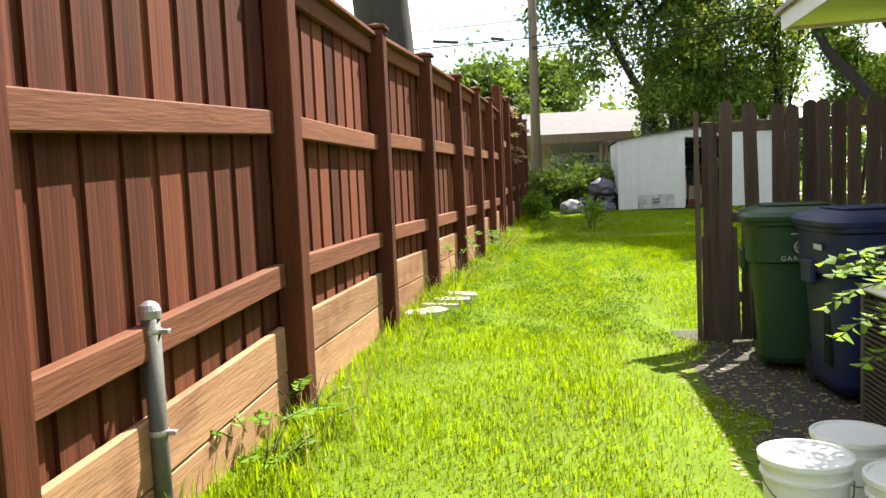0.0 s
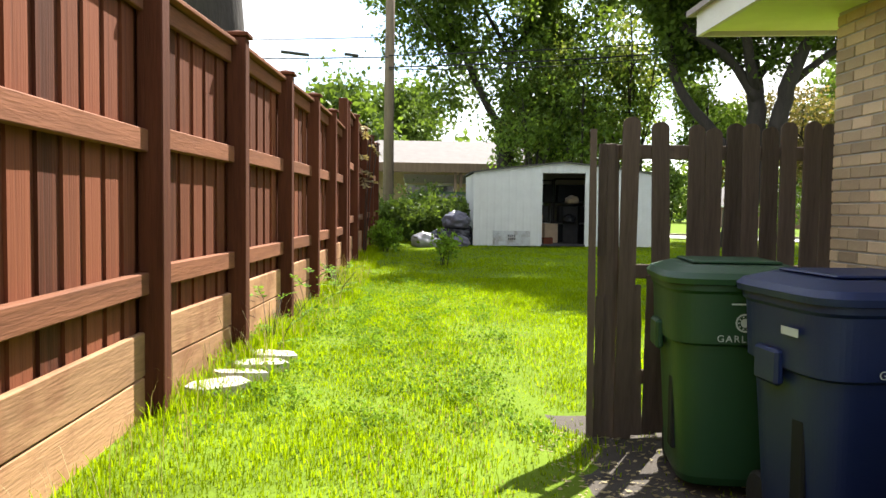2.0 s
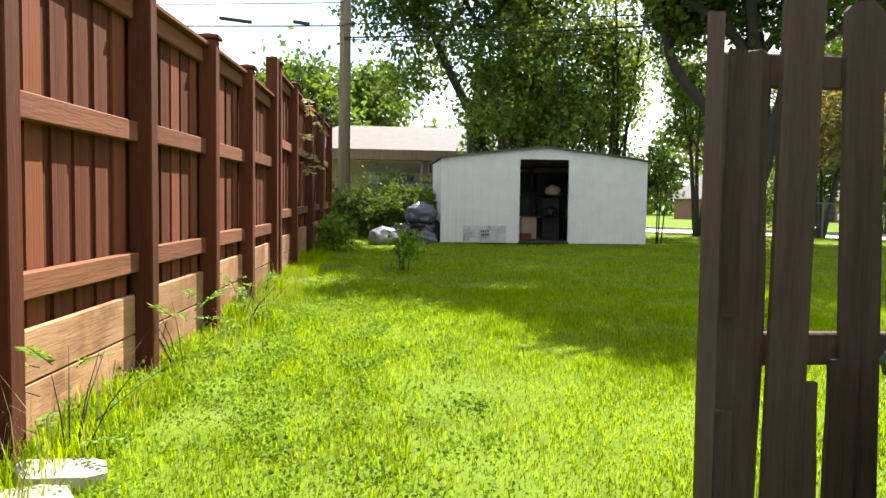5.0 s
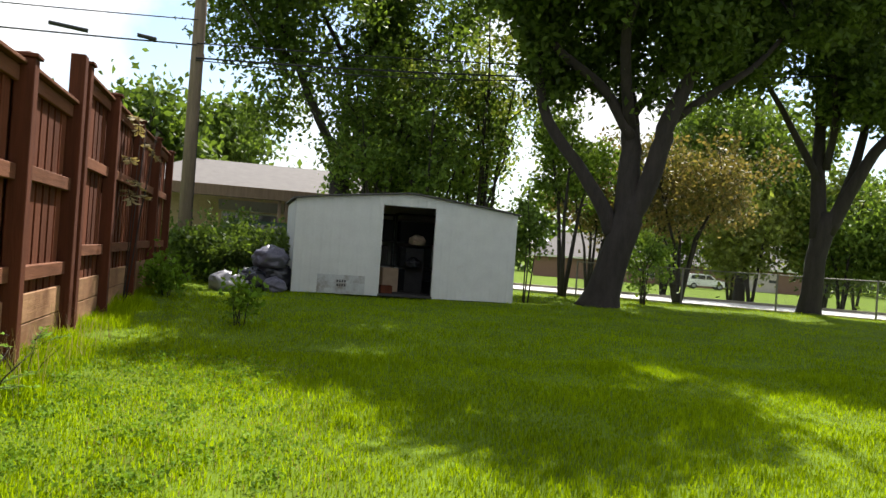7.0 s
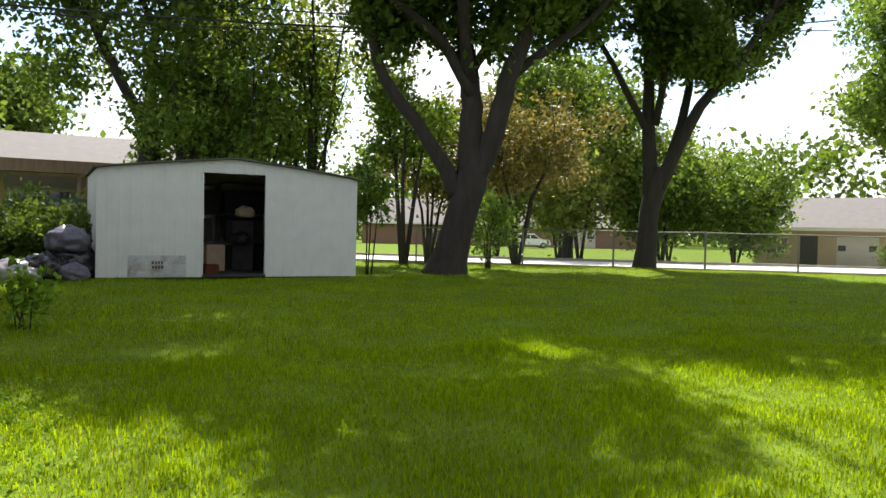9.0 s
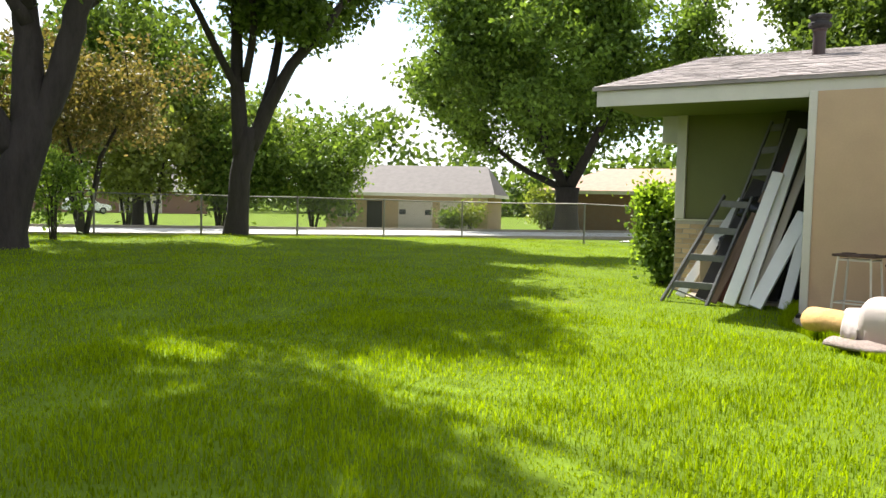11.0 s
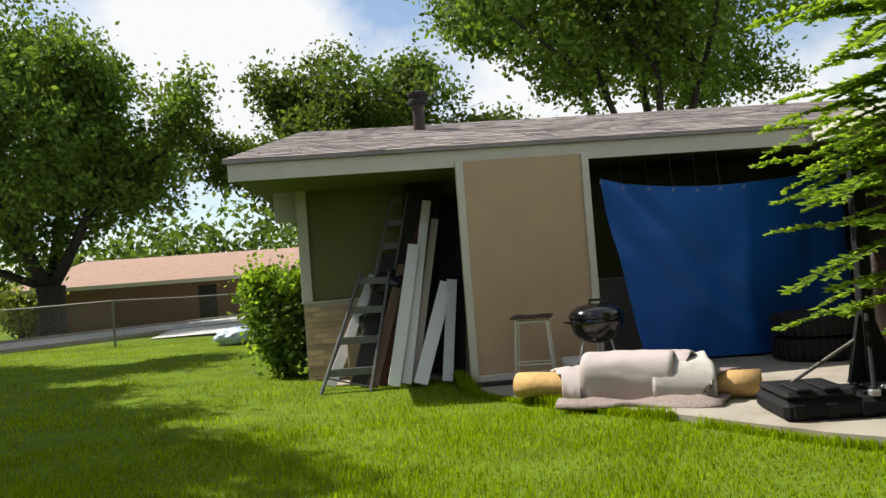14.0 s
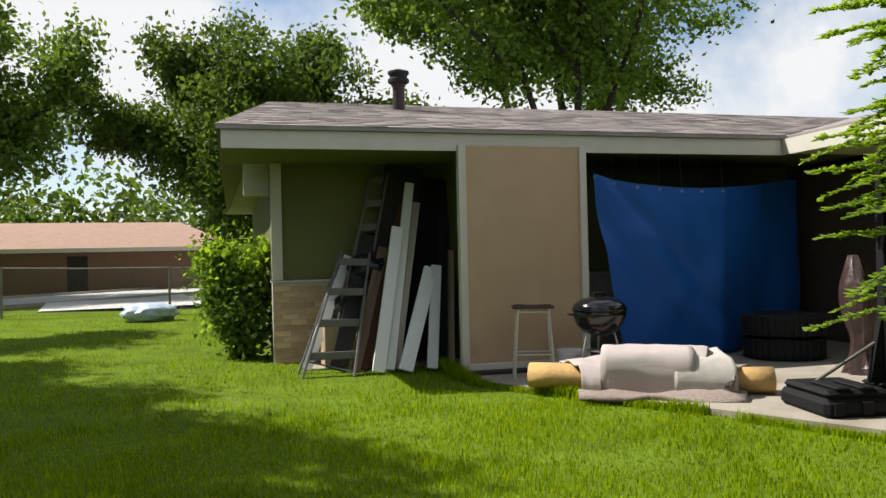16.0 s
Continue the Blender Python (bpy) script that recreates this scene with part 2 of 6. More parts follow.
def box(bm, x0, y0, z0, x1, y1, z1, bevel=0.0, m=None):
    vs = [bm.verts.new((x, y, z)) for x in (x0, x1) for y in (y0, y1) for z in (z0, z1)]
    fs = [bm.faces.new([vs[i] for i in f]) for f in ((0, 1, 3, 2), (4, 6, 7, 5), (0, 4, 5, 1), (2, 3, 7, 6), (0, 2, 6, 4), (1, 5, 7, 3))]
    if bevel:
        es = list({e for f in fs for e in f.edges})
        r = bmesh.ops.bevel(bm, geom=es, offset=bevel, segments=1, affect="EDGES")
        vs = list({v for f in r["faces"] for v in f.verts} | {v for v in vs if v.is_valid})
    if m is not None:
        bmesh.ops.transform(bm, matrix=m, verts=vs)
    return vs


def boxed(x0, y0, z0, x1, y1, z1, bevel=0.0, m=None):
    bm = bmesh.new()
    box(bm, x0, y0, z0, x1, y1, z1, bevel, m)
    return bm


def tube(bm, pts, radii, seg=10, caps=True):
    """A round tube through the points."""
    pts = [Vector(p) for p in pts]
    if isinstance(radii, (int, float)):
        radii = [radii] * len(pts)
    rings, side = [], None
    for i, p in enumerate(pts):
        d = (pts[min(i + 1, len(pts) - 1)] - pts[max(i - 1, 0)]).normalized()
        if side is None:
            side = d.orthogonal().normalized()
        side = (side - d * side.dot(d)).normalized()
        up = d.cross(side)
        rings.append([bm.verts.new(p + (side * math.cos(a) + up * math.sin(a)) * radii[i]) for a in (2 * math.pi * k / seg for k in range(seg))])
    for a, b in zip(rings, rings[1:]):
        for k in range(seg):
            bm.faces.new((a[k], a[(k + 1) % seg], b[(k + 1) % seg], b[k]))
    if caps:
        bm.faces.new(rings[0][::-1])
        bm.faces.new(rings[-1])
    return bm


def tubed(pts, radii, seg=10):
    return tube(bmesh.new(), pts, radii, seg)


def lathe(bm, profile, seg=28, cx=0.0, cy=0.0, z=0.0):
    rings = [[bm.verts.new((cx + r * math.cos(2 * math.pi * k / seg), cy + r * math.sin(2 * math.pi * k / seg), z + h)) for k in range(seg)] for r, h in profile]
    for a, b in zip(rings, rings[1:]):
        for k in range(seg):
            bm.faces.new((a[k], a[(k + 1) % seg], b[(k + 1) % seg], b[k]))
    bm.faces.new(rings[0][::-1])
    bm.faces.new(rings[-1])
    return bm


def prism(bm, outline, depth, m=None):
    """An outline in x and z, drawn out along y."""
    a = [bm.verts.new((x, 0, z)) for x, z in outline]
    b = [bm.verts.new((x, depth, z)) for x, z in outline]
    bm.faces.new(a[::-1]) if depth > 0 else bm.faces.new(a)
    bm.faces.new(b) if depth > 0 else bm.faces.new(b[::-1])
    for k in range(len(a)):
        bm.faces.new((a[k], a[(k + 1) % len(a)], b[(k + 1) % len(b)], b[k]))
    bmesh.ops.recalc_face_normals(bm, faces=bm.faces[:])
    if m is not None:
        bmesh.ops.transform(bm, matrix=m, verts=a + b)
    return bm


def mesh_np(name, verts, faces, material, parent=None, smooth=False):
    """A mesh from arrays; faces all have the same number of corners."""
    me = bpy.data.meshes.new(name)
    k = faces.shape[1]
    me.vertices.add(len(verts))
    me.vertices.foreach_set("co", verts.astype(np.float32).ravel())
    me.loops.add(faces.size)
    me.loops.foreach_set("vertex_index", faces.astype(np.int32).ravel())
    me.polygons.add(len(faces))
    me.polygons.foreach_set("loop_start", np.arange(0, faces.size, k, dtype=np.int32))
    if smooth:
        me.polygons.foreach_set("use_smooth", np.ones(len(faces), dtype=bool))
    me.update(calc_edges=True)
    me.validate()
    me.materials.append(material)
    ob = new(name, me)
    if parent is not None:
        ob.parent = parent
    return ob


def smooth01(v, a, b):
    s = np.clip((v - a) / (b - a), 0, 1)
    return s * s * (3 - 2 * s)


# the lot ends on a slanting line towards the street
LOT = (22.7, 22.9, 0.6, 0.8)


def beyond(x, y):
    return (x - LOT[0]) * LOT[2] + (y - LOT[1]) * LOT[3]


def gz(x, y):
    """The height of the ground."""
    x, y = np.asarray(x, float), np.asarray(y, float)
    rise = 0.27 * smooth01(y, 5.0, 27.0) * (1 - smooth01(beyond(x, y), -1.0, 4.0))
    bank = 0.1 * smooth01(-x, 0.6, 1.6) * smooth01(y, 5.0, 9.0) * (1 - smooth01(y, 24, 30))
    dip = -0.17 * smooth01(x, 0.35, 1.05) * (1 - smooth01(x, 4.0, 6.0)) * smooth01(y, 1.5, 4.0) * (1 - smooth01(y, 7.3, 9.5))
    lumps = 0.018 * np.sin(1.7 * x + 0.6 * y) * np.sin(1.3 * y - 0.5 * x) * (1 - smooth01(beyond(x, y), -1.0, 4.0))
    fall = -0.62 * smooth01(beyond(x, y), 12.4, 24.0)
    return rise + bank + dip + lumps + fall


def ground_z(x, y):
    return float(gz(x, y))


# ---- ground ----
def spread(lo, hi, step, far):
    mid = list(np.arange(lo, hi + 1e-6, step))
    out = []
    d = step
    while (out[-1] if out else hi) < far:
        d *= 1.5
        out.append((out[-1] if out else hi) + d)
    return np.array([lo - (o - hi) for o in out[::-1]] + mid + out)


gx, gy = spread(-6, 30, 0.5, 900), spread(-4, 34, 0.5, 900)
GX, GY = np.meshgrid(gx, gy, indexing="ij")
gv = np.stack([GX, GY, gz(GX, GY)], -1).reshape(-1, 3)
gi = np.arange(len(gx) * len(gy)).reshape(len(gx), len(gy))
gf = np.stack([gi[:-1, :-1], gi[1:, :-1], gi[1:, 1:], gi[:-1, 1:]], -1).reshape(-1, 4)
ground = tagged(mesh_np("ground", gv, gf, M_SOIL, smooth=True), "green lawn soil with bare worn patches", "ground", kind="structure")


def strip(name, p, q, d0, d1, z, material, label, category, thick=0.12):
    """A slab that runs from p to q, between two offsets to its left."""
    p, q = Vector(p), Vector(q)
    u = (q - p).normalized()
    nrm = Vector((-u.y, u.x))
    c = [p + nrm * d0, q + nrm * d0, q + nrm * d1, p + nrm * d1]
    bm = bmesh.new()
    a, b = [bm.verts.new((*v, z)) for v in c], [bm.verts.new((*v, z - thick)) for v in c]
    bm.faces.new(a)
    bm.faces.new(b[::-1])
    for k in range(4):
        bm.faces.new((b[k], b[(k + 1) % 4], a[(k + 1) % 4], a[k]))
    bmesh.ops.recalc_face_normals(bm, faces=bm.faces[:])
    return tagged(link(name, bm, material), label, category, kind="structure")


U = Vector((0.8, -0.6))
L0 = Vector((22.7, 22.9))
road = strip("road", L0 - U * 90, L0 + U * 60, 4.6, 11.6, 0.012, M_ROAD, "sun-bleached pale concrete street", "road")
kerb_1 = strip("kerb_1", L0 - U * 90, L0 + U * 60, 4.4, 4.58, 0.12, M_CONCRETE, "low concrete kerb beside the street", "kerb", 0.24)
kerb_2 = strip("kerb_2", L0 - U * 90, L0 + U * 60, 11.62, 11.8, 0.12, M_CONCRETE, "low concrete kerb beside the street", "kerb", 0.24)
pavement_1 = strip("pavement_1", L0 - U * 90, L0 + U * 60, 13.0, 14.2, 0.02, M_CONCRETE, "narrow concrete pavement on the far verge", "pavement")


# ---- the tall red-brown fence ----
FX = -1.62
POSTS = [-0.6, 1.9, 4.38, 6.82, 8.55, 10.4, 12.05, 13.65, 15.85, 17.8, 20.2, 22.6, 25.0]
TALL = 8                                     # from this post on the fence steps up


def fx(y):
    return float(np.interp(y, [6.8, 8.5, 10.4, 12.0, 13.7, 17.8, 27.0], [-1.61, -1.49, -1.4, -1.32, -1.26, -1.23, -1.12]))


fence = thing("wooden_fence", (FX, 0, 0), "tall red-brown stained board-on-board fence with capped posts and pale kickboards", "fence")
rng = random.Random(4)
board_mesh = []
for wdt in (0.178, 0.19, 0.15):
    bm = boxed(-0.009, -wdt / 2, 0, 0.009, wdt / 2, 1.0)
    me = bpy.data.meshes.new("fence_board")
    bm.to_mesh(me)
    bm.free()
    me.materials.append(M_REDWOOD)
    board_mesh.append(me)
for k, py in enumerate(POSTS):
    x0 = fx(py) - FX
    z0 = ground_z(fx(py), py)
    up = 0.4 if k >= TALL else 0.0
    top = 2.62 + 0.3 * z0 + up
    post = part("post", boxed(x0, py - 0.075, z0 - 0.2, x0 + 0.15, py + 0.075, top, 0.008), M_REDPOST, fence)
    bm = boxed(x0 - 0.025, py - 0.1, top + 0.002, x0 + 0.175, py + 0.1, top + 0.035, 0.006)
    vs = [bm.verts.new(c) for c in ((x0, py - 0.07, top + 0.035), (x0 + 0.15, py - 0.07, top + 0.035), (x0 + 0.15, py + 0.07, top + 0.035), (x0, py + 0.07, top + 0.035), (x0 + 0.075, py, top + 0.065))]
    for i in range(4):
        bm.faces.new((vs[i], vs[(i + 1) % 4], vs[4]))
    part("post_cap", bm, M_REDPOST, post)
    if k == TALL:
        part("post", boxed(x0 - 0.02, py - 0.3, z0 - 0.2, x0 + 0.13, py - 0.14, top + 0.06, 0.008), M_REDPOST, fence, "taller doubled post")
    if k == len(POSTS) - 1:
        break
    qy = POSTS[k + 1]
    dx_, dy_ = fx(qy) - fx(py), qy - py
    turn = -math.atan2(dx_, dy_)
    bay_len = math.hypot(dx_, dy_)
    a, b = 0.077, bay_len - 0.077
    zb = ground_z(fx((py + qy) / 2), (py + qy) / 2)
    zq = ground_z(fx(qy), qy)
    pitch_ = math.atan2(zq - z0, bay_len)
    ztop = 2.56 + 0.3 * zb + up

    def bay(name, bm, material):
        o = part(name, bm, material, fence)
        o.location, o.rotation_euler = (x0, py, -0.13 if k < 2 else 0.0), (0.05 if k < 2 else 0.0, 0, turn)
        return o

    for h, hh in ((1.67 + 0.75 * up, 0.13), (0.82 + 0.4 * up, 0.13)):
        hz = h + zb * 0.5 + rng.uniform(-0.012, 0.012)
        bay("rail", boxed(0.004, a, hz - hh / 2, 0.068, b, hz + hh / 2, 0.006), M_REDRAIL)
    bay("top_rail", boxed(0.004, a, ztop - 0.14, 0.045, b, ztop - 0.01, 0.006), M_REDRAIL)
    bay("cap_board", boxed(-0.05, a, ztop, 0.1, b, ztop + 0.035, 0.006), M_REDRAIL)
    bay("kickboard", boxed(0.0, a, zb + 0.268, 0.04, b, zb + 0.53, 0.007), M_KICK)
    bay("kickboard", boxed(0.002, a, zb - 0.14, 0.038, b, zb + 0.26, 0.007), M_KICK)
    n = max(2, round((b - a) / 0.268))
    st = (b - a) / n
    low = zb + 0.12
    for i in range(-1, n):
        y = a + (i + 0.5) * st
        hgt = ztop - low - 0.01
        for lx, ly, me, sy in ((-0.012, y, rng.choice(board_mesh[:2]), 1.0), (-0.0305, y + st / 2, board_mesh[2], 0.95)):
            if ly > b + 0.01 or ly < a - 0.01:
                continue
            share("fence_board", me, fence, (x0 + lx * math.cos(turn) - ly * math.sin(turn), py + lx * math.sin(turn) + ly * math.cos(turn), low),
                  (0, 0, turn + rng.uniform(-0.012, 0.012)), (1, sy, hgt))


bx, by = np.meshgrid(np.linspace(0, 1, 24), np.linspace(0, 1, 40), indexing="ij")
bpy_ = 3.5 + 4.1 * by
bpx_ = (0.88 + 0.16 * np.sin(3 * bpy_) + 0.07 * np.sin(11 * bpy_)) * (1 - bx) + 2.64 * bx
bpz_ = gz(bpx_, bpy_) + 0.008 - 0.05 * (bx < 0.01) - 0.05 * (by < 0.01) - 0.05 * (by > 0.99)
bi = np.arange(bx.size).reshape(bx.shape)
bare_patch = tagged(mesh_np("ground_bare", np.stack([bpx_, bpy_, bpz_], -1).reshape(-1, 3), np.stack([bi[:-1, :-1], bi[1:, :-1], bi[1:, 1:], bi[:-1, 1:]], -1).reshape(-1, 4), M_BARE, smooth=True), "bare trodden earth beside the bins", "ground", kind="structure")


# ---- the white shed ----
SX0, SX1, SY, SD = 1.67, 6.75, 24.1, 3.2
SZ = ground_z(4, 24.2) + 0.04
shed = thing("garden_shed", (SX0, SY, SZ), "low white sheet-metal shed with an open dark doorway", "shed")
W = SX1 - SX0
D0, D1, DH = 1.92, 3.12, 2.04


def shed_top(x):
    return 2.02 + 0.3 * (1 - abs(x - W / 2) / (W / 2)) ** 0.8


def ribbed(bm, x0, x1, z0, top, y, thick=0.03, flip=1):
    """A ribbed metal sheet whose upper edge follows the roof."""
    n = max(2, round((x1 - x0) / 0.05))
    f, b = [], []
    for i in range(n + 1):
        x = x0 + (x1 - x0) * i / n
        d = 0.007 if i % 4 == 0 else 0.0
        f.append((bm.verts.new((x, y - flip * d, z0)), bm.verts.new((x, y - flip * d, top(x)))))
        b.append((bm.verts.new((x, y + flip * thick, z0)), bm.verts.new((x, y + flip * thick, top(x)))))
    for i in range(n):
        bm.faces.new((f[i][0], f[i + 1][0], f[i + 1][1], f[i][1]))
        bm.faces.new((b[i][1], b[i + 1][1], b[i + 1][0], b[i][0]))
        bm.faces.new((f[i][1], f[i + 1][1], b[i + 1][1], b[i][1]))
    for i in (0, n):
        bm.faces.new((f[i][0], f[i][1], b[i][1], b[i][0]))
    bmesh.ops.recalc_face_normals(bm, faces=bm.faces[:])
    return bm


part("front_panel", ribbed(bmesh.new(), 0, D0, 0, shed_top, 0), M_SHED, shed)
part("front_panel", ribbed(bmesh.new(), D1, W, 0, shed_top, 0), M_SHED, shed)
part("front_panel", ribbed(bmesh.new(), D0, D1, DH, shed_top, 0), M_SHED, shed)
part("back_panel", ribbed(bmesh.new(), 0, W, 0, shed_top, SD), M_SHED, shed)
for x, s in ((0, 1), (W - 0.03, 1)):
    part("side_panel", boxed(x, 0.032, 0, x + 0.03, SD - 0.002, 2.01), M_SHED, shed)
for x in (D0 - 0.03, D1):
    part("door_jamb", boxed(x, -0.02, 0, x + 0.03, 0.05, DH - 0.002), M_SHED, shed)
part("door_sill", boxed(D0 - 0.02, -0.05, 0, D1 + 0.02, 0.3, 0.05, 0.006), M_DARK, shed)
for s in (0, 1):
    bm = bmesh.new()
    xs = np.linspace(0, W / 2, 8) if s == 0 else np.linspace(W / 2, W, 8)
    up = [(x + (-0.07 if x == 0 else 0.07 if x == W else 0), shed_top(x) + 0.035) for x in xs]
    dn = [(x, z - 0.028) for x, z in up]
    prism(bm, up + dn[::-1], SD + 0.2, pose(0, -0.1, 0))
    part("roof_sheet", bm, M_SHEDROOF, shed)
part("wall_patch", boxed(0.55, -0.022, 0.02, 1.6, -0.01, 0.42), M_SHEDPATCH, shed, "stained patch panel low on the wall")
bm = bmesh.new()
for i in range(4):
    for j in range(2):
        box(bm, 0.98 + 0.055 * i, -0.03, 0.17 + 0.09 * j, 1.01 + 0.055 * i, -0.02, 0.22 + 0.09 * j)
part("vent_slots", bm, M_DARK, shed)
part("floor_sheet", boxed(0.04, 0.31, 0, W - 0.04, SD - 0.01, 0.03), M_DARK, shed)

# Racks added to fill the doorway; their near-black stands in for deep shade.
for x0, x1, hh in ((1.5, 2.6, 1.9), (2.62, 3.7, 1.95)):
    rack = thing("shade_rack", ((SX0 + x0), SY + 1.7, SZ + 0.03), "added near-black rack that darkens the shed doorway", "rack", "clutter inside the shed")
    for z in (0.0, 0.6, 1.2, hh - 0.04):
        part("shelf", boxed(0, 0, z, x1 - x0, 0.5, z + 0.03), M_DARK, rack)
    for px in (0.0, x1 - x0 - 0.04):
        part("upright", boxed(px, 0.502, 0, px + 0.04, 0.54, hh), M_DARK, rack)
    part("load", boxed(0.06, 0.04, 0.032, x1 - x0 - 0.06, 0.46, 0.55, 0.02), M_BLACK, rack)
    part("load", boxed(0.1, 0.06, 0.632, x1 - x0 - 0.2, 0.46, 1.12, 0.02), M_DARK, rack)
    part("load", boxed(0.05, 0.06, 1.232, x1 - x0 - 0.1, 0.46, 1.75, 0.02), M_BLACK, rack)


# ---- the house: porch block and long wing ----
EX, PY1, WX = 11.35, 13.92, 13.1           # porch eave, end of roof, house wall behind the porch
SLAB = 0.1
wall_porch = tagged(link("wall_porch", boxed(WX, 5.3, 1.17, WX + 0.25, 13.3, 2.9), M_SIDING), "olive green painted siding behind the porch", "wall", kind="structure")
wall_north = tagged(link("wall_north", boxed(WX + 0.26, 13.05, -0.2, 21.89, 13.3, 2.6), M_SIDING), "side wall of the house", "wall", kind="structure")
wall_wing = tagged(link("wall_wing", boxed(2.86, 6.72, -0.4, 7.5, 6.95, 2.56), M_BRICK), "brick rear wall of the house wing", "wall", kind="structure")
wall_west = tagged(link("wall_west", boxed(2.66, -6.0, -0.4, 2.855, 6.95, 2.55), M_MORTAR), "buff brick side wall of the house", "wall", kind="structure")
wall_alcove = tagged(link("wall_alcove", boxed(7.3, 5.3, -0.2, WX - 0.03, 5.5, 2.62), M_SHADE_BRICK), "brick wall coloured dark for the shade under the deep eave", "wall", kind="structure")
wall_return = tagged(link("wall_return", boxed(7.3, 5.502, -0.2, 7.5, 6.718, 2.56), M_BRICK), "brick return wall under the eave", "wall", kind="structure")
wall_knee = tagged(link("wall_knee", boxed(WX - 0.02, 5.32, -0.1, WX + 0.24, 13.32, 1.14), M_MORTAR), "low buff brick wall under green siding", "wall", kind="structure")
wall_back = tagged(link("wall_back", boxed(21.9, -6.0, -0.2, 22.1, 13.3, 2.7), M_HOUSEPALE), "plain far wall of the house", "wall", kind="structure")
wall_south = tagged(link("wall_south", boxed(2.36, -6.2, -0.2, 22.1, -6.0, 2.7), M_HOUSEPALE), "plain far wall of the house", "wall", kind="structure")
bm = bmesh.new()
sl = [(12.35, 13.0), (12.3, 11.4), (11.5, 11.36), (10.6, 11.28), (9.75, 10.75), (8.55, 10.0), (7.35, 9.3), (6.5, 8.6), (5.2, 7.6), (4.6, 6.97), (7.52, 6.97), (7.52, 5.52), (13.07, 5.52), (13.07, 13.0)]
top_v, low_v = [bm.verts.new((x, y, SLAB)) for x, y in sl], [bm.verts.new((x, y, -0.15)) for x, y in sl]
bm.faces.new(top_v)
for k in range(len(sl)):
    bm.faces.new((low_v[k], low_v[(k + 1) % len(sl)], top_v[(k + 1) % len(sl)], top_v[k]))
bmesh.ops.recalc_face_normals(bm, faces=bm.faces[:])
patio = tagged(link("pavement_patio", bm, M_CONCRETE), "pale worn concrete patio slab", "patio", kind="structure")

roof = thing("house_roof", (EX, PY1, 2.85), "low-pitched roof of grey-brown shingles with cream fascia", "roof", kind="structure")


def sheet(bm, corners, thick):
    a = [bm.verts.new(c) for c in corners]
    b = [bm.verts.new((c[0], c[1], c[2] - thick)) for c in corners]
    bm.faces.new(a)
    bm.faces.new(b[::-1])
    for k in range(len(a)):
        bm.faces.new((b[k], b[(k + 1) % len(a)], a[(k + 1) % len(a)], a[k]))
    bmesh.ops.recalc_face_normals(bm, faces=bm.faces[:])
    return bm


RX, RZ, EZ = 14.3, 3.72, 2.88
roof_front = [(EX - 0.06, PY1 + 0.05, EZ), (EX - 0.06, 6.9, EZ), (RX, 3.2, RZ), (RX, 13.25, RZ)]
roof_back = [(RX, 13.25, RZ), (RX, 3.2, RZ), (22.4, -6, 2.6), (22.4, 13.9, 2.6)]
roof_gable = [(EX - 0.06, PY1 + 0.05, EZ), (RX, 13.25, RZ), (22.4, 13.9, 2.6)]
wing_n = [(1.92, 7.62, 2.7), (EX - 0.06, 6.9, EZ), (RX, 3.2, RZ), (6.0, 2.2, RZ - 0.1)]
wing_w = [(1.92, 7.62, 2.7), (6.0, 2.2, RZ - 0.1), (6.0, -6, RZ - 0.1), (1.92, -6.5, 2.7)]
wing_s = [(6.0, 2.2, RZ - 0.1), (RX, 3.2, RZ), (22.4, -6, 2.6), (6.0, -6, RZ - 0.1)]
for name, c in (("roof_slope", roof_front), ("roof_slope", roof_back), ("roof_slope", wing_n), ("roof_slope", wing_w), ("roof_slope", wing_s)):
    o = link(name, sheet(bmesh.new(), c, 0.04), M_SHINGLE)
    o.parent, o.location = roof, (-EX, -PY1, -2.85)
bm = bmesh.new()
a = [bm.verts.new(c) for c in roof_gable]
bm.faces.new(a)
o = part("gable_end", bm, M_SHINGLE, roof)
o.location = (-EX, -PY1, -2.85)


def course(bm, p, q, up, w, t):
    """One overlapping row of shingles from p to q; up is the way up the slope."""
    p, q, up = Vector(p), Vector(q), Vector(up)
    nrm = (q - p).cross(up).normalized()
    if nrm.z < 0:
        nrm = -nrm
    c = [p + nrm * t, q + nrm * t, q + up * w + nrm * 0.004, p + up * w + nrm * 0.004]
    v = [bm.verts.new(x) for x in c] + [bm.verts.new(x) for x in (p, q)]
    bm.faces.new(v[:4])
    bm.faces.new((v[4], v[5], v[1], v[0]))


bm = bmesh.new()
upv = Vector((RX - EX, 0, RZ - EZ)).normalized()
rs = random.Random(8)
rows = int((RX - EX) / upv.x / 0.14)
for i in range(rows):
    f = i / rows
    y0, y1 = PY1 + 0.05 + (13.25 - PY1 - 0.05) * f, 6.9 - 3.7 * f
    base = Vector((EX - 0.06, 0, EZ + 0.002)) + upv * (0.14 * i)
    y = y0
    while y > y1 + 0.1:
        wd = rs.uniform(0.22, 0.34)
        ye = max(y - wd, y1)
        course(bm, (base.x, y, base.z), (base.x, ye + 0.006, base.z), upv, 0.145, rs.uniform(0.008, 0.014))
        y = ye
bmesh.ops.recalc_face_normals(bm, faces=bm.faces[:])
for f in bm.faces:
    if f.normal.z < -0.2:
        f.normal_flip()
o = part("shingle_courses", bm, M_SHINGLE, roof)
o.location, o["kind"] = (-EX, -PY1, -2.85), "stuff"

FB = 2.64


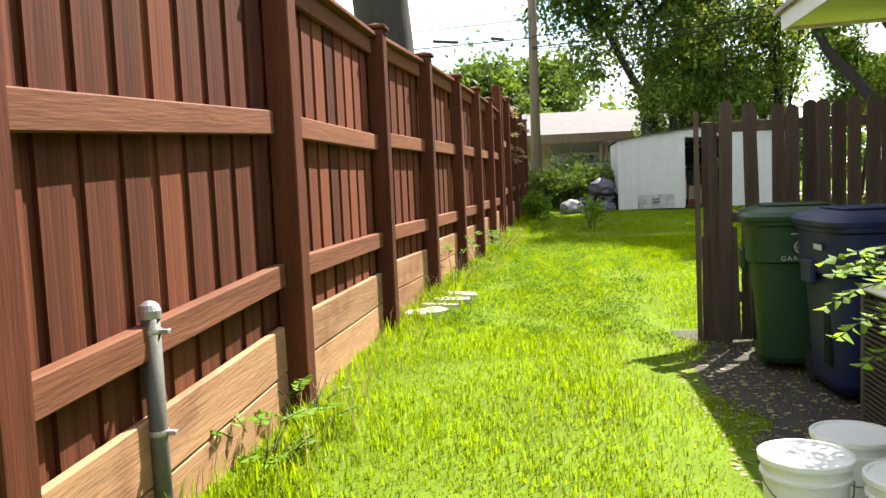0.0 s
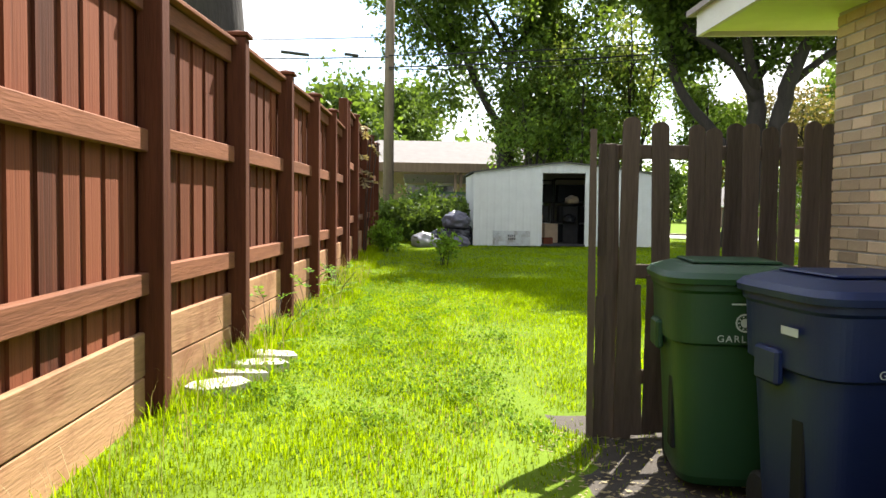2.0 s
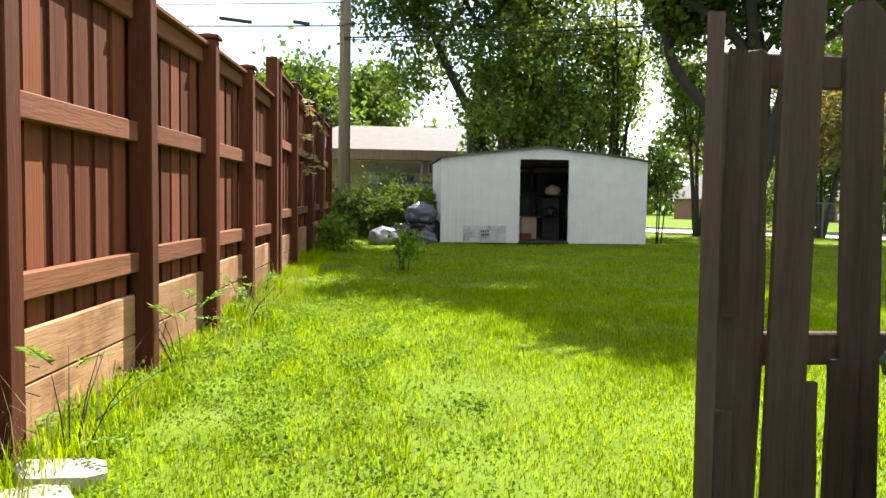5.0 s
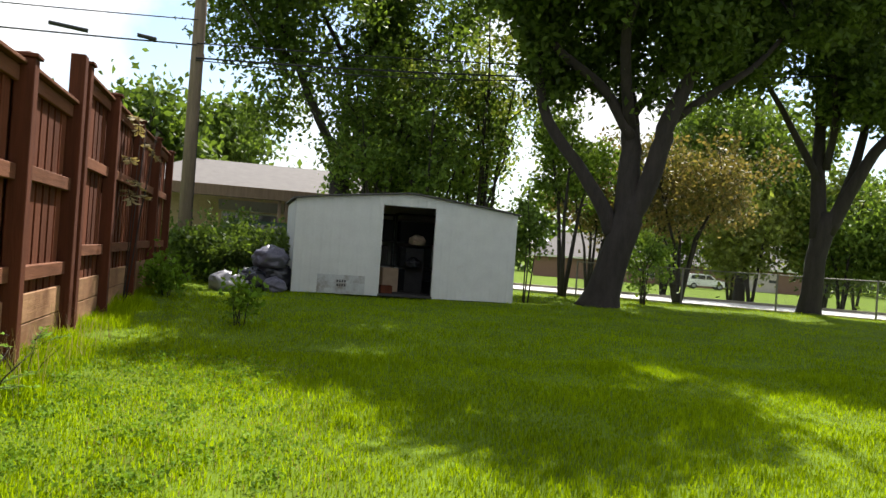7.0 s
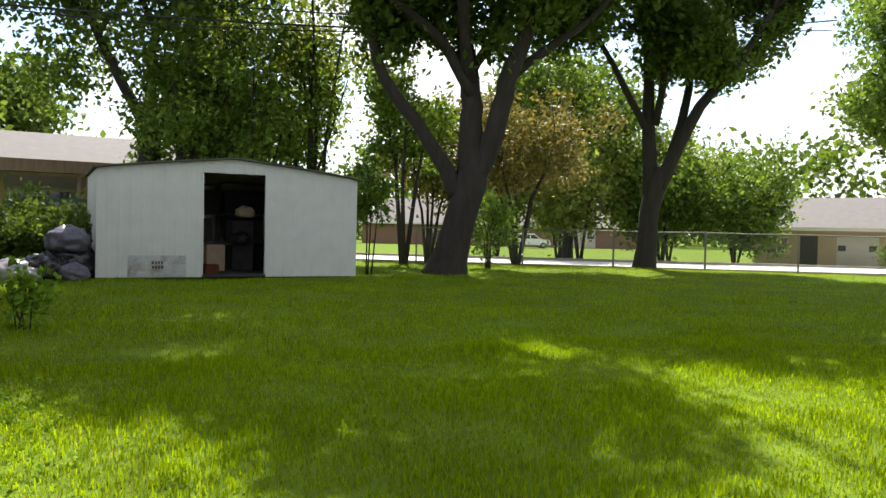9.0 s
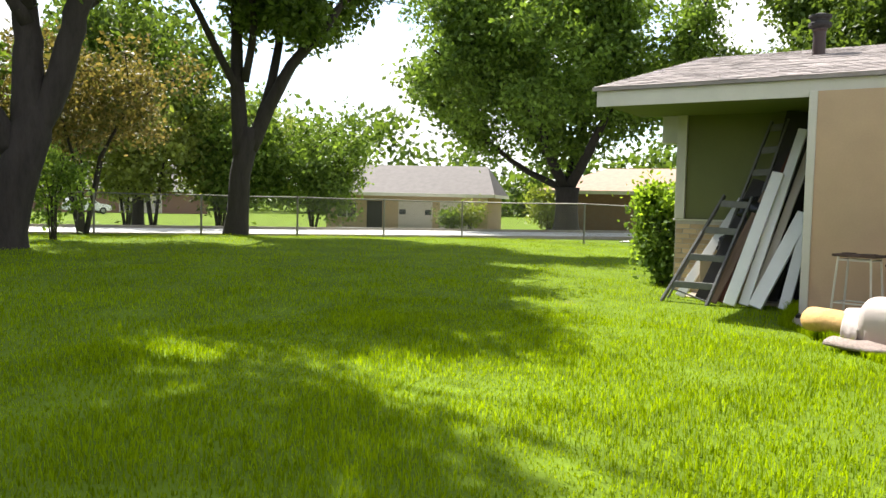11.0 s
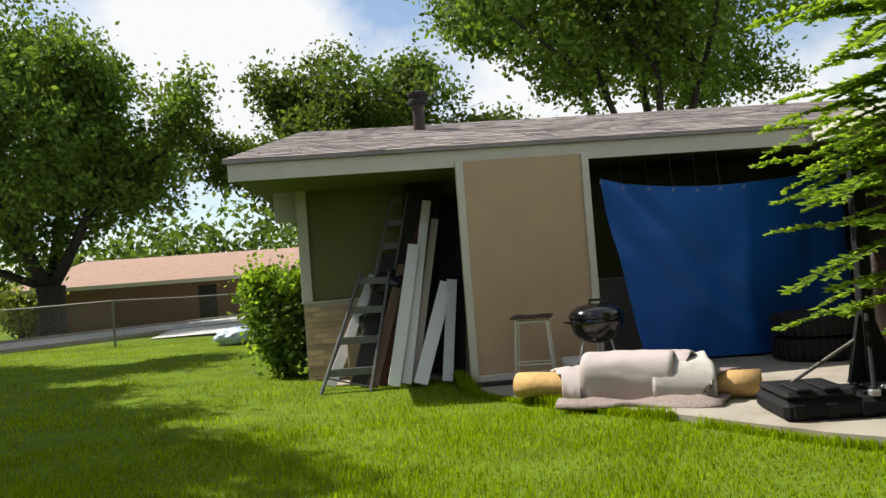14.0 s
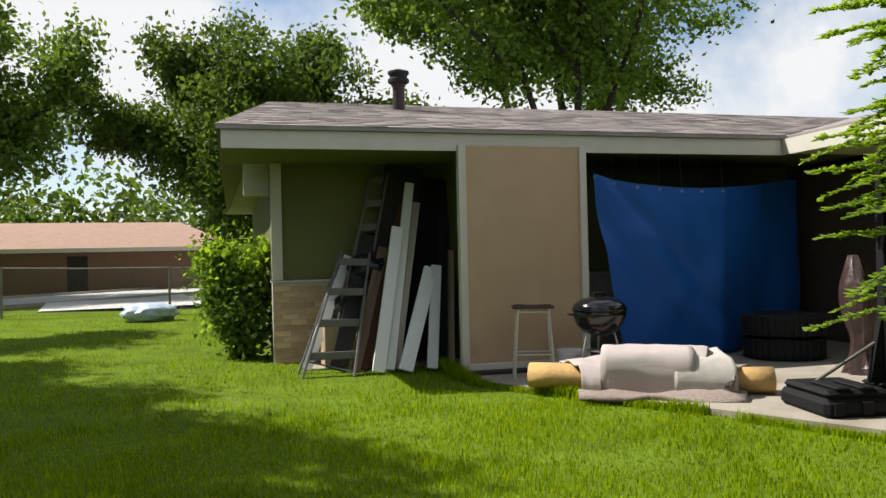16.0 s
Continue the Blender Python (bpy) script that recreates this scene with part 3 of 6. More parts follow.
def beam(name, p, q, h, t, material, parent, off):
    """A board on edge from p to q; p and q give its lower edge."""
    p, q = Vector(p), Vector(q)
    d = (q - p).normalized()
    s = Vector((-d.y, d.x, 0)).normalized() * t / 2
    bm = bmesh.new()
    v = [bm.verts.new(c) for c in (p - s, q - s, q + s, p + s)] + [bm.verts.new(c + Vector((0, 0, h))) for c in (p - s, q - s, q + s, p + s)]
    for f in ((3, 2, 1, 0), (4, 5, 6, 7), (0, 1, 5, 4), (1, 2, 6, 5), (2, 3, 7, 6), (3, 0, 4, 7)):
        bm.faces.new([v[i] for i in f])
    bmesh.ops.recalc_face_normals(bm, faces=bm.faces[:])
    o = part(name, bm, material, parent)
    o.location = off
    return o


OFF = (-EX, -PY1, -2.85)
beam("fascia", (EX, PY1, FB), (EX, 6.95, FB), 0.2, 0.03, M_TRIM, roof, OFF)
beam("fascia", (EX, 6.93, FB), (2.0, 7.53, 2.51), 0.2, 0.03, M_TRIM, roof, OFF)
beam("fascia", (1.98, 7.53, 2.51), (1.98, -6.3, 2.51), 0.17, 0.03, M_TRIM, roof, OFF)
soffit_1 = tagged(link("ceiling_porch", sheet(bmesh.new(), [(EX + 0.02, 13.9, FB + 0.06), (WX - 0.002, 13.9, FB + 0.06), (WX - 0.002, 5.5, FB + 0.06), (EX + 0.02, 5.5, FB + 0.06)], 0.02), M_SIDING), "green boarded porch ceiling", "ceiling", kind="structure")
soffit_2 = tagged(link("ceiling_eave", sheet(bmesh.new(), [(2.02, 7.5, 2.56), (EX, 6.91, 2.68), (EX, 5.5, 2.68), (2.87, 6.4, 2.56)], 0.02), M_SOFFIT), "pale yellow-green eave soffit", "soffit", kind="structure")
soffit_3 = tagged(link("ceiling_side", sheet(bmesh.new(), [(2.02, 7.5, 2.555), (2.87, 6.4, 2.555), (2.87, -6, 2.555), (2.02, -6.2, 2.555)], 0.02), M_SOFFIT), "pale yellow-green eave soffit", "soffit", kind="structure")
board = thing("plywood_panel", (EX - 0.04, 10.5, 0.02), "tan painted plywood screen with cream corner posts closing the porch", "screen")
part("panel", boxed(0.0, -0.69, 0.1, 0.03, 0.72, 2.68), M_PLY, board)
part("corner_post", boxed(-0.03, 0.72, 0.0, 0.07, 0.81, 2.68, 0.005), M_TRIM, board)
part("corner_post", boxed(-0.03, -0.78, 0.0, 0.07, -0.69, 2.68, 0.005), M_TRIM, board)
part("base_strip", boxed(-0.02, -0.69, 0.08, -0.002, 0.72, 0.17, 0.004), M_TRIM, board)
trim_1 = tagged(link("trim_1", boxed(WX - 0.06, 13.19, 1.17, WX - 0.005, 13.33, 2.7, 0.004), M_TRIM), "cream corner board of the house", "trim", kind="structure")
trim_2 = tagged(link("trim_2", boxed(WX + 0.27, 13.33, 2.3, WX + 0.5, 13.66, 2.72, 0.004), M_TRIM), "cream boxed eave return at the house corner", "trim", kind="structure")
wall_inner = tagged(link("wall_inner", boxed(EX + 0.05, 10.9, SLAB, WX, 11.0, 2.7), M_SIDING), "green side of the porch store", "wall", kind="structure")
vent = thing("roof_vent", (13.42, 11.53, 3.46), "dark brown metal vent pipe with a flared cap", "vent pipe")
bm = bmesh.new()
lathe(bm, [(0.085, -0.08), (0.085, 0.34), (0.1, 0.36), (0.1, 0.38)], 20)
part("pipe", bm, mat("brown_vent_metal", (0.05, 0.032, 0.03), 0.5, 0.3, bump=0.05), vent, smooth=False)
bm = bmesh.new()
lathe(bm, [(0.11, 0.385), (0.15, 0.41), (0.15, 0.45), (0.12, 0.47), (0.12, 0.5), (0.15, 0.53), (0.15, 0.56), (0.02, 0.6)], 20)
part("cap", bm, M_DARK, vent)
bm = boxed(-0.2, -0.2, -0.03, 0.2, 0.2, -0.012, 0, pose(0, 0, 0.02, 0, -13, 0))
part("flashing", bm, M_SHINGLE, vent)

# ---- the low picket fence with its end post beside the house ----
pickets = thing("picket_fence", (1.1, 7.0, -0.17), "old grey weathered picket fence with gaps and leaning boards", "fence")
rp = random.Random(12)


def picket(w, h, dog=0.05):
    """A board with a rounded, worn head and split edges."""
    n = 9
    side = [w / 2 - rp.uniform(0, 0.004) for _ in range(n)]
    zs = [h * k / (n - 1) * (1 - dog / h) for k in range(n)]
    head = [(w / 2 * math.cos(a), h - dog + dog * math.sin(a) + rp.uniform(-0.003, 0.003)) for a in (math.pi * k / 8 for k in range(1, 8))] if dog else []
    return prism(bmesh.new(), [(x, z) for x, z in zip(side, zs)] + head + [(-x, z) for x, z in zip(side[::-1], zs[::-1])], 0.02)


def set_picket(x, w, z0, z1, lean=0.0, dy=0.0, dog=0.05):
    o = part("picket", picket(w, z1 - z0, dog), M_OLDWOOD, pickets)
    o.location, o.rotation_euler = (x, dy - 0.03, z0), (radians(rp.uniform(-0.6, 0.6)), radians(lean), 0)


# split strips nailed to the end post
set_picket(0.035, 0.045, 0.03, 1.97, -0.3, -0.045, 0.0)
set_picket(0.088, 0.045, 1.18, 1.88, 0.4, -0.03, 0.0)
set_picket(0.085, 0.05, 0.03, 0.93, 0.0, -0.03, 0.01)
bm = bmesh.new()
lay_, seg_ = 22, 14
rings = []
for i in range(lay_ + 1):
    z = -0.15 + 2.03 * i / lay_
    rings.append([bm.verts.new((0.15 + (0.062 + 0.012 * noise.noise(Vector((math.cos(a) * 3, math.sin(a) * 3, z * 1.2)))) * math.copysign(abs(math.cos(a)) ** 0.7, math.cos(a)),
                                0.03 + 0.06 * math.copysign(abs(math.sin(a)) ** 0.7, math.sin(a)) + 0.01 * noise.noise(Vector((a, z * 2, 4))), z + (0.03 * noise.noise(Vector((a * 2, 0, 7))) if i == lay_ else 0))) for a in (2 * math.pi * k / seg_ for k in range(seg_))])
for a, b in zip(rings, rings[1:]):
    for k in range(seg_):
        bm.faces.new((a[k], a[(k + 1) % seg_], b[(k + 1) % seg_], b[k]))
bm.faces.new(rings[-1])
part("end_post", bm, M_OLDWOOD, pickets, "split and rotting round-edged end post")
set_picket(0.245, 0.11, 0.02, 2.05, 0.6, -0.03)
set_picket(0.33, 0.09, 0.04, 1.0, -1.5, -0.02, 0.0)
set_picket(0.42, 0.085, 0.04, 1.06, 0.8, -0.01, 0.0)
set_picket(0.505, 0.115, 0.05, 2.03, -1.2, 0.0)
x = 0.645
while x < 1.5:
    w = rp.uniform(0.1, 0.118)
    set_picket(x + w / 2, w, rp.uniform(0.03, 0.07), 2.02 + rp.uniform(-0.03, 0.03), rp.uniform(-0.7, 0.7), rp.uniform(0, 0.02))
    x += w + rp.choice((0.004, 0.008, 0.016))
for z in (0.4, 1.08, 1.84):
    part("rail", boxed(0.2, 0.012, z - 0.045, 1.55, 0.05, z + 0.045, 0.005), M_OLDWOOD, pickets)


# ---- trees ----
def limb(bm, p, d, length, r, depth, tips, rnd, seg=8, bend=0.3, split=(2, 3), shrink=0.68):
    pts, radii = [Vector(p)], [r]
    n = 4
    d = Vector(d).normalized()
    for i in range(n):
        d = (d + Vector((rnd.uniform(-1, 1), rnd.uniform(-1, 1), rnd.uniform(-0.4, 0.9))) * bend * 0.35).normalized()
        pts.append(pts[-1] + d * length / n)
        radii.append(r * (1 - 0.4 * (i + 1) / n))
    tube(bm, pts, radii, seg)
    if depth <= 1:
        tips.extend(pts[1:])
    else:
        tips.append(pts[-1])
    if depth == 0:
        return
    for k in range(rnd.randint(*split)):
        a = rnd.uniform(0, 2 * math.pi)
        side = (d.orthogonal().normalized() * math.cos(a) + d.cross(d.orthogonal().normalized()) * math.sin(a))
        limb(bm, pts[-1], d + side * rnd.uniform(0.45, 0.85), length * rnd.uniform(0.6, 0.85), r * 0.6 * rnd.uniform(0.75, 1.0), depth - 1, tips, rnd, max(5, seg - 2), bend, split, shrink)


def leaves(name, centres, radii, n, size, material, parent, seed, long=1.7, flat=0.75, droop=0.2):
    """Many small leaves, each a bent pair of faces, in clumps about the centres."""
    r = np.random.default_rng(seed)
    c, rad = np.asarray(centres, float), np.asarray(radii, float)
    w = rad ** 2
    pick = r.choice(len(c), n, p=w / w.sum())
    d = r.normal(size=(n, 3))
    d /= np.linalg.norm(d, axis=1)[:, None]
    d[:, 2] *= flat
    # twigs: leaves sit in small sprays
    k = max(1, n // 9)
    spray = r.normal(size=(k, 3))
    spray /= np.linalg.norm(spray, axis=1)[:, None]
    spray[:, 2] *= flat
    sp = r.integers(0, k, n)
    pickk = r.choice(len(c), k, p=w / w.sum())
    pos = c[pickk][sp] + spray[sp] * (rad[pickk] * r.uniform(0.35, 1.0, k) ** 0.5)[sp][:, None] + r.normal(size=(n, 3)) * size * np.where(r.uniform(0, 1, (n, 1)) < 0.3, 2.7, 1.5)
    u = r.normal(size=(n, 3))
    u[:, 2] -= droop
    u /= np.linalg.norm(u, axis=1)[:, None]
    v = np.cross(u, r.normal(size=(n, 3)))
    v /= np.linalg.norm(v, axis=1)[:, None] + 1e-9
    s = size * r.uniform(0.6, 1.3, n)[:, None]
    a, b, t = pos - u * s * long / 2, pos + u * s * long / 2, np.cross(u, v) * s * 0.18
    verts = np.stack([a, pos + v * s / 2 + t, b, pos - v * s / 2 + t], 1).reshape(-1, 3)
    i = np.arange(n)[:, None] * 4
    faces = np.concatenate([i + np.array([[0, 1, 2]]), i + np.array([[0, 2, 3]])])
    return mesh_np(name, verts, faces, material, parent)


def tree(name, at, label, trunk_r, fork, limbs, blobs, n, size, material, seed, lean=(0, 0), depth=2, category="tree", group="", flare=1.6, blen=1.0, z0=None):
    """limbs: (azimuth, rise, length, radius); blobs: (x, y, z, r) of the crown from the base."""
    rnd = random.Random(seed)
    z = ground_z(*at) if z0 is None else z0
    t = thing(name, (*at, z), label, category, group)
    bm = bmesh.new()
    pts = [Vector((lean[0] * f * fork + rnd.uniform(-0.04, 0.04) * trunk_r, lean[1] * f * fork, f * fork - 0.12)) for f in (0, 0.05, 0.12, 0.3, 0.55, 0.8, 1.0)]
    tube(bm, pts, [trunk_r * k for k in (flare, flare * 0.85, 1.15, 1.0, 0.94, 0.95, 1.05)], 14)
    tips = []
    for az, rise, ln, rr in limbs:
        d = Vector((math.sin(radians(az)) * math.cos(radians(rise)), math.cos(radians(az)) * math.cos(radians(rise)), math.sin(radians(rise))))
        limb(bm, pts[-1] - Vector((0, 0, 0.15)), d, ln, rr, depth, tips, rnd, 10, 0.35)
    part("trunk", bm, M_BARK, t, smooth=True)
    cs = [(b[0], b[1], b[2]) for b in blobs]
    rs_ = [b[3] for b in blobs]
    ok = [p for p in tips if p.z > fork * 1.15]
    cs += [tuple(p) for p in ok]
    rs_ += [0.9 * blen] * len(ok)
    leaves("crown", cs, rs_, n, size, material, t, seed)
    return t


def puffs(seed, n, cx, cy, cz, rx, ry, rz, r0, r1):
    """Clump places on an uneven ellipsoid."""
    rnd = random.Random(seed)
    out = []
    for _ in range(n):
        v = Vector((rnd.gauss(0, 1), rnd.gauss(0, 1), rnd.gauss(0, 1))).normalized() * rnd.uniform(0.45, 1.0)
        out.append((cx + v.x * rx, cy + v.y * ry, cz + v.z * rz, rnd.uniform(r0, r1)))
    return out


def roofed(seed, base, spacing, z0, z1, r0, r1, inside):
    """Crown clumps that shade a patch of the lawn under this sun; the patch is given by a test on the plan."""
    rnd = random.Random(seed)
    out = []
    for i in range(60):
        for j in range(60):
            x, y = -6 + i * spacing + rnd.uniform(-0.6, 0.6) * spacing, 8 + j * spacing + rnd.uniform(-0.6, 0.6) * spacing
            if inside(x, y) and rnd.random() < 0.86:
                z = rnd.uniform(z0, z1)
                out.append((x + SUN_DIR.x / SUN_DIR.z * z - base[0], y + SUN_DIR.y / SUN_DIR.z * z - base[1], z, rnd.uniform(r0, r1)))
    return out


def near_edge(x):
    """How far the shade of the crowns reaches over the lawn towards the house."""
    return float(np.interp(x, [-1.2, -0.3, 0.3, 0.9, 1.5, 2.4, 3.4, 5.2, 7.8, 9.7, 11.0, 13.5, 18.5], [18.5, 16.0, 14.7, 12.9, 11.4, 10.9, 11.4, 12.7, 13.5, 14.4, 14.8, 15.9, 19.2]))


def drawn_tree(name, at, label, bearing, trunk, stems, blobs, n, size, material, seed, clump=0.8, twigs=3, slim=0.78):
    """A tree whose stems are drawn as paths of (across, up, radius), seen along a bearing."""
    rnd = random.Random(seed)
    t = thing(name, (*at, ground_z(*at)), label, "tree")
    rt = Vector((math.cos(radians(bearing)), -math.sin(radians(bearing)), 0))
    fw = Vector((math.sin(radians(bearing)), math.cos(radians(bearing)), 0))
    bm = bmesh.new()
    pts = [rt * x + Vector((0, 0, z)) for x, z, r in trunk]
    tube(bm, pts, [r * slim for x, z, r in trunk], 16)
    tips = []
    for k, (depth, path) in enumerate(stems):
        fine, rad = [], []
        raw = [rt * x + fw * (depth * max(0.0, i / (len(path) - 1)) ** 1.3) + Vector((0, 0, z)) for i, (x, z, r) in enumerate(path)]
        for i in range(len(raw) - 1):
            for s in (0.0, 0.33, 0.67):
                p0, p1, p2, p3 = raw[max(i - 1, 0)], raw[i], raw[i + 1], raw[min(i + 2, len(raw) - 1)]
                q = 0.5 * (2 * p1 + (p2 - p0) * s + (2 * p0 - 5 * p1 + 4 * p2 - p3) * s * s + (3 * p1 - p0 - 3 * p2 + p3) * s ** 3)
                fine.append(q + Vector((rnd.uniform(-1, 1), rnd.uniform(-1, 1), 0)) * 0.03)
                rad.append(path[i][2] + (path[i + 1][2] - path[i][2]) * s)
        fine.append(raw[-1])
        rad.append(path[-1][2])
        tube(bm, fine, [q * slim for q in rad], 10)
        end = (raw[-1] - raw[-2]).normalized()
        for j in range(twigs):
            sd = Vector((rnd.uniform(-1, 1), rnd.uniform(-1, 1), rnd.uniform(-0.2, 0.6)))
            limb(bm, raw[-1], end + sd * 0.8, rnd.uniform(1.6, 2.6), path[-1][2] * 0.75, 2, tips, rnd, 7, 0.45)
        for j in range(4):
            o = fine[rnd.randrange(len(fine) // 2, len(fine))]
            limb(bm, o, end * 0.5 + Vector((rnd.uniform(-1, 1), rnd.uniform(-1, 1), rnd.uniform(-0.1, 0.5))), rnd.uniform(1.0, 2.0), path[-1][2] * 0.4, 1, tips, rnd, 6, 0.5)
    part("trunk", bm, M_BARK, t, smooth=True)
    ok = [tuple(p) for p in tips if 3.4 < p.z < 10.8 and p.y > -4.2]
    leaves("crown", [b[:3] for b in blobs] + ok, [b[3] for b in blobs] + [clump] * len(ok), n, size, material, t, seed)
    return t


drawn_tree("oak_tree", (9.5, 25.2), "massive dark forked shade tree with spreading limbs on the lawn", 26.3,
           [(-0.05, -0.15, 0.85), (-0.02, 0.05, 0.7), (0.05, 0.35, 0.56), (0.2, 1.0, 0.49), (0.36, 1.6, 0.48), (0.52, 2.2, 0.5), (0.6, 2.6, 0.4), (0.6, 2.95, 0.25)],
           [(-0.6, [(0.2, 1.9, 0.3), (-0.1, 2.5, 0.25), (-0.84, 3.6, 0.2), (-1.6, 4.6, 0.18), (-1.9, 5.9, 0.15), (-2.0, 6.9, 0.13), (-2.4, 8.4, 0.08)]),
            (0.5, [(0.52, 2.2, 0.42), (0.52, 3.2, 0.37), (0.5, 4.0, 0.33), (0.38, 5.1, 0.28), (0.1, 6.5, 0.22), (0.0, 7.6, 0.17), (-0.1, 9.3, 0.1)]),
            (-1.4, [(0.5, 4.3, 0.2), (-0.05, 5.2, 0.18), (-0.6, 5.75, 0.16), (-1.6, 6.5, 0.14), (-2.4, 7.6, 0.11), (-3.1, 8.9, 0.06)]),
            (-0.8, [(0.55, 2.2, 0.38), (0.95, 3.1, 0.33), (1.22, 4.0, 0.3), (1.35, 4.8, 0.28), (1.85, 5.9, 0.2), (2.2, 7.0, 0.16), (2.7, 8.4, 0.09)]),
            (1.5, [(0.42, 4.8, 0.17), (1.05, 5.9, 0.14), (1.35, 7.2, 0.11), (1.6, 8.8, 0.06)]),
            (-3.6, [(0.45, 4.6, 0.2), (0.2, 6.2, 0.17), (0.4, 7.6, 0.13), (0.5, 8.9, 0.08)]),
            (0.6, [(1.3, 4.6, 0.16), (2.2, 5.4, 0.13), (3.3, 6.2, 0.1), (4.3, 7.4, 0.06)])],
           roofed(31, (9.5, 25.2), 1.2, 9.4, 12.6, 0.7, 1.15, lambda x, y: -1.3 < x < 9.2 and near_edge(x) + 0.4 < y < 24.0) + puffs(32, 5, 2.8, 0.5, 6.6, 1.8, 1.5, 0.6, 0.4, 0.7), 140000, 0.122, M_LEAF, 41, 0.38)
drawn_tree("shade_tree", (17.3, 27.2), "tall dark-trunked tree with narrow fork beside the wire fence", 40.0,
           [(0.0, -0.15, 0.56), (0.0, 0.1, 0.47), (0.05, 0.6, 0.4), (0.1, 1.7, 0.37), (0.3, 2.7, 0.4), (0.36, 3.1, 0.3)],
           [(0.4, [(0.15, 2.3, 0.33), (0.05, 3.8, 0.28), (0.0, 5.2, 0.23), (-0.1, 6.8, 0.16), (-0.4, 9.2, 0.08)]),
            (-0.5, [(0.35, 2.5, 0.32), (0.9, 3.7, 0.26), (1.5, 4.9, 0.21), (2.5, 6.1, 0.16), (3.4, 7.6, 0.09)]),
            (1.2, [(0.7, 3.4, 0.22), (1.1, 5.0, 0.17), (1.3, 6.8, 0.13), (1.6, 9.0, 0.08)]),
            (-1.2, [(0.1, 4.0, 0.17), (-0.8, 5.6, 0.13), (-1.7, 7.2, 0.09), (-2.6, 8.6, 0.06)]),
            (-2.6, [(0.2, 4.4, 0.16), (0.4, 6.0, 0.13), (0.2, 7.6, 0.09), (0.5, 9.0, 0.06)])],
           roofed(33, (17.3, 27.2), 1.25, 9.4, 12.8, 0.7, 1.2, lambda x, y: 8.4 < x < 18.5 and near_edge(x) + 0.4 < y < 24.5) + puffs(34, 9, 2.2, -0.4, 6.5, 2.6, 2.0, 0.6, 0.4, 0.8), 115000, 0.122, M_LEAF, 43, 0.4)
tree("big_tree", (39.6, 26.8), "broad dense leafy tree across the fence", 0.62, 2.4, [(200, 50, 5, 0.3), (20, 50, 5, 0.3), (100, 60, 5, 0.35), (300, 45, 5, 0.3), (350, 25, 4.5, 0.2)],
     puffs(35, 130, 0, 1.4, 9.6, 7.6, 8.0, 6.2, 0.8, 1.7), 90000, 0.17, M_LEAF2, 45)
tree("tall_tree", (3.9, 36.0), "tall dark tree rising behind the shed", 0.38, 4.2, [(270, 65, 4, 0.2), (80, 62, 4.4, 0.22), (0, 70, 4, 0.2)],
     puffs(36, 60, 0, 0, 8.6, 5.0, 4.4, 5.0, 0.7, 1.4), 32000, 0.14, M_LEAF, 47)



# ---- beyond the lot: wire fence, street side, houses, woods ----
CHAIN = [(11.8, 32.0), (14.57, 29.85), (16.9, 28.2), (19.1, 26.5), (21.3, 24.9), (23.4, 23.3), (23.5, 19.1), (24.0, 15.35), (24.2, 14.2)]
chain = thing("chain_link_fence", (16.3, 27.3, 0), "galvanised chain-link fence with steel posts and top rail", "fence")
CO = Vector((16.3, 27.3, 0))
for k, (x, y) in enumerate(CHAIN):
    z = ground_z(x, y)
    p = Vector((x, y, z)) - CO
    part("post", tubed([p - Vector((0, 0, 0.2)), p + Vector((0, 0, 1.22))], 0.03, 8), M_STEEL, chain)
    if k + 1 == len(CHAIN):
        break
    q = Vector((*CHAIN[k + 1], ground_z(*CHAIN[k + 1]))) - CO
    part("top_rail", tubed([p + Vector((0, 0, 1.19)), (p + q) / 2 + Vector((0, 0, 1.175)), q + Vector((0, 0, 1.19))], 0.02, 6), M_STEEL, chain)
    length = (q - p).length
    u = (q - p) / length
    bm = bmesh.new()
    s = -1.15
    while s < length:
        for sg in (1, -1):
            a0, a1 = (s, s + 1.15) if sg > 0 else (s + 1.15, s)
            lo, hi = max(0.0, min(a0, a1)), min(length, max(a0, a1))
            if hi - lo > 0.02:
                fa, fb = (lo - a0) / (a1 - a0), (hi - a0) / (a1 - a0)
                tube(bm, [p + u * lo + Vector((0, 0, 0.03 + 1.15 * fa)), p + u * hi + Vector((0, 0, 0.03 + 1.15 * fb))], 0.0028, 3, False)
        s += 0.085
    part("wire_mesh", bm, M_STEEL, chain)


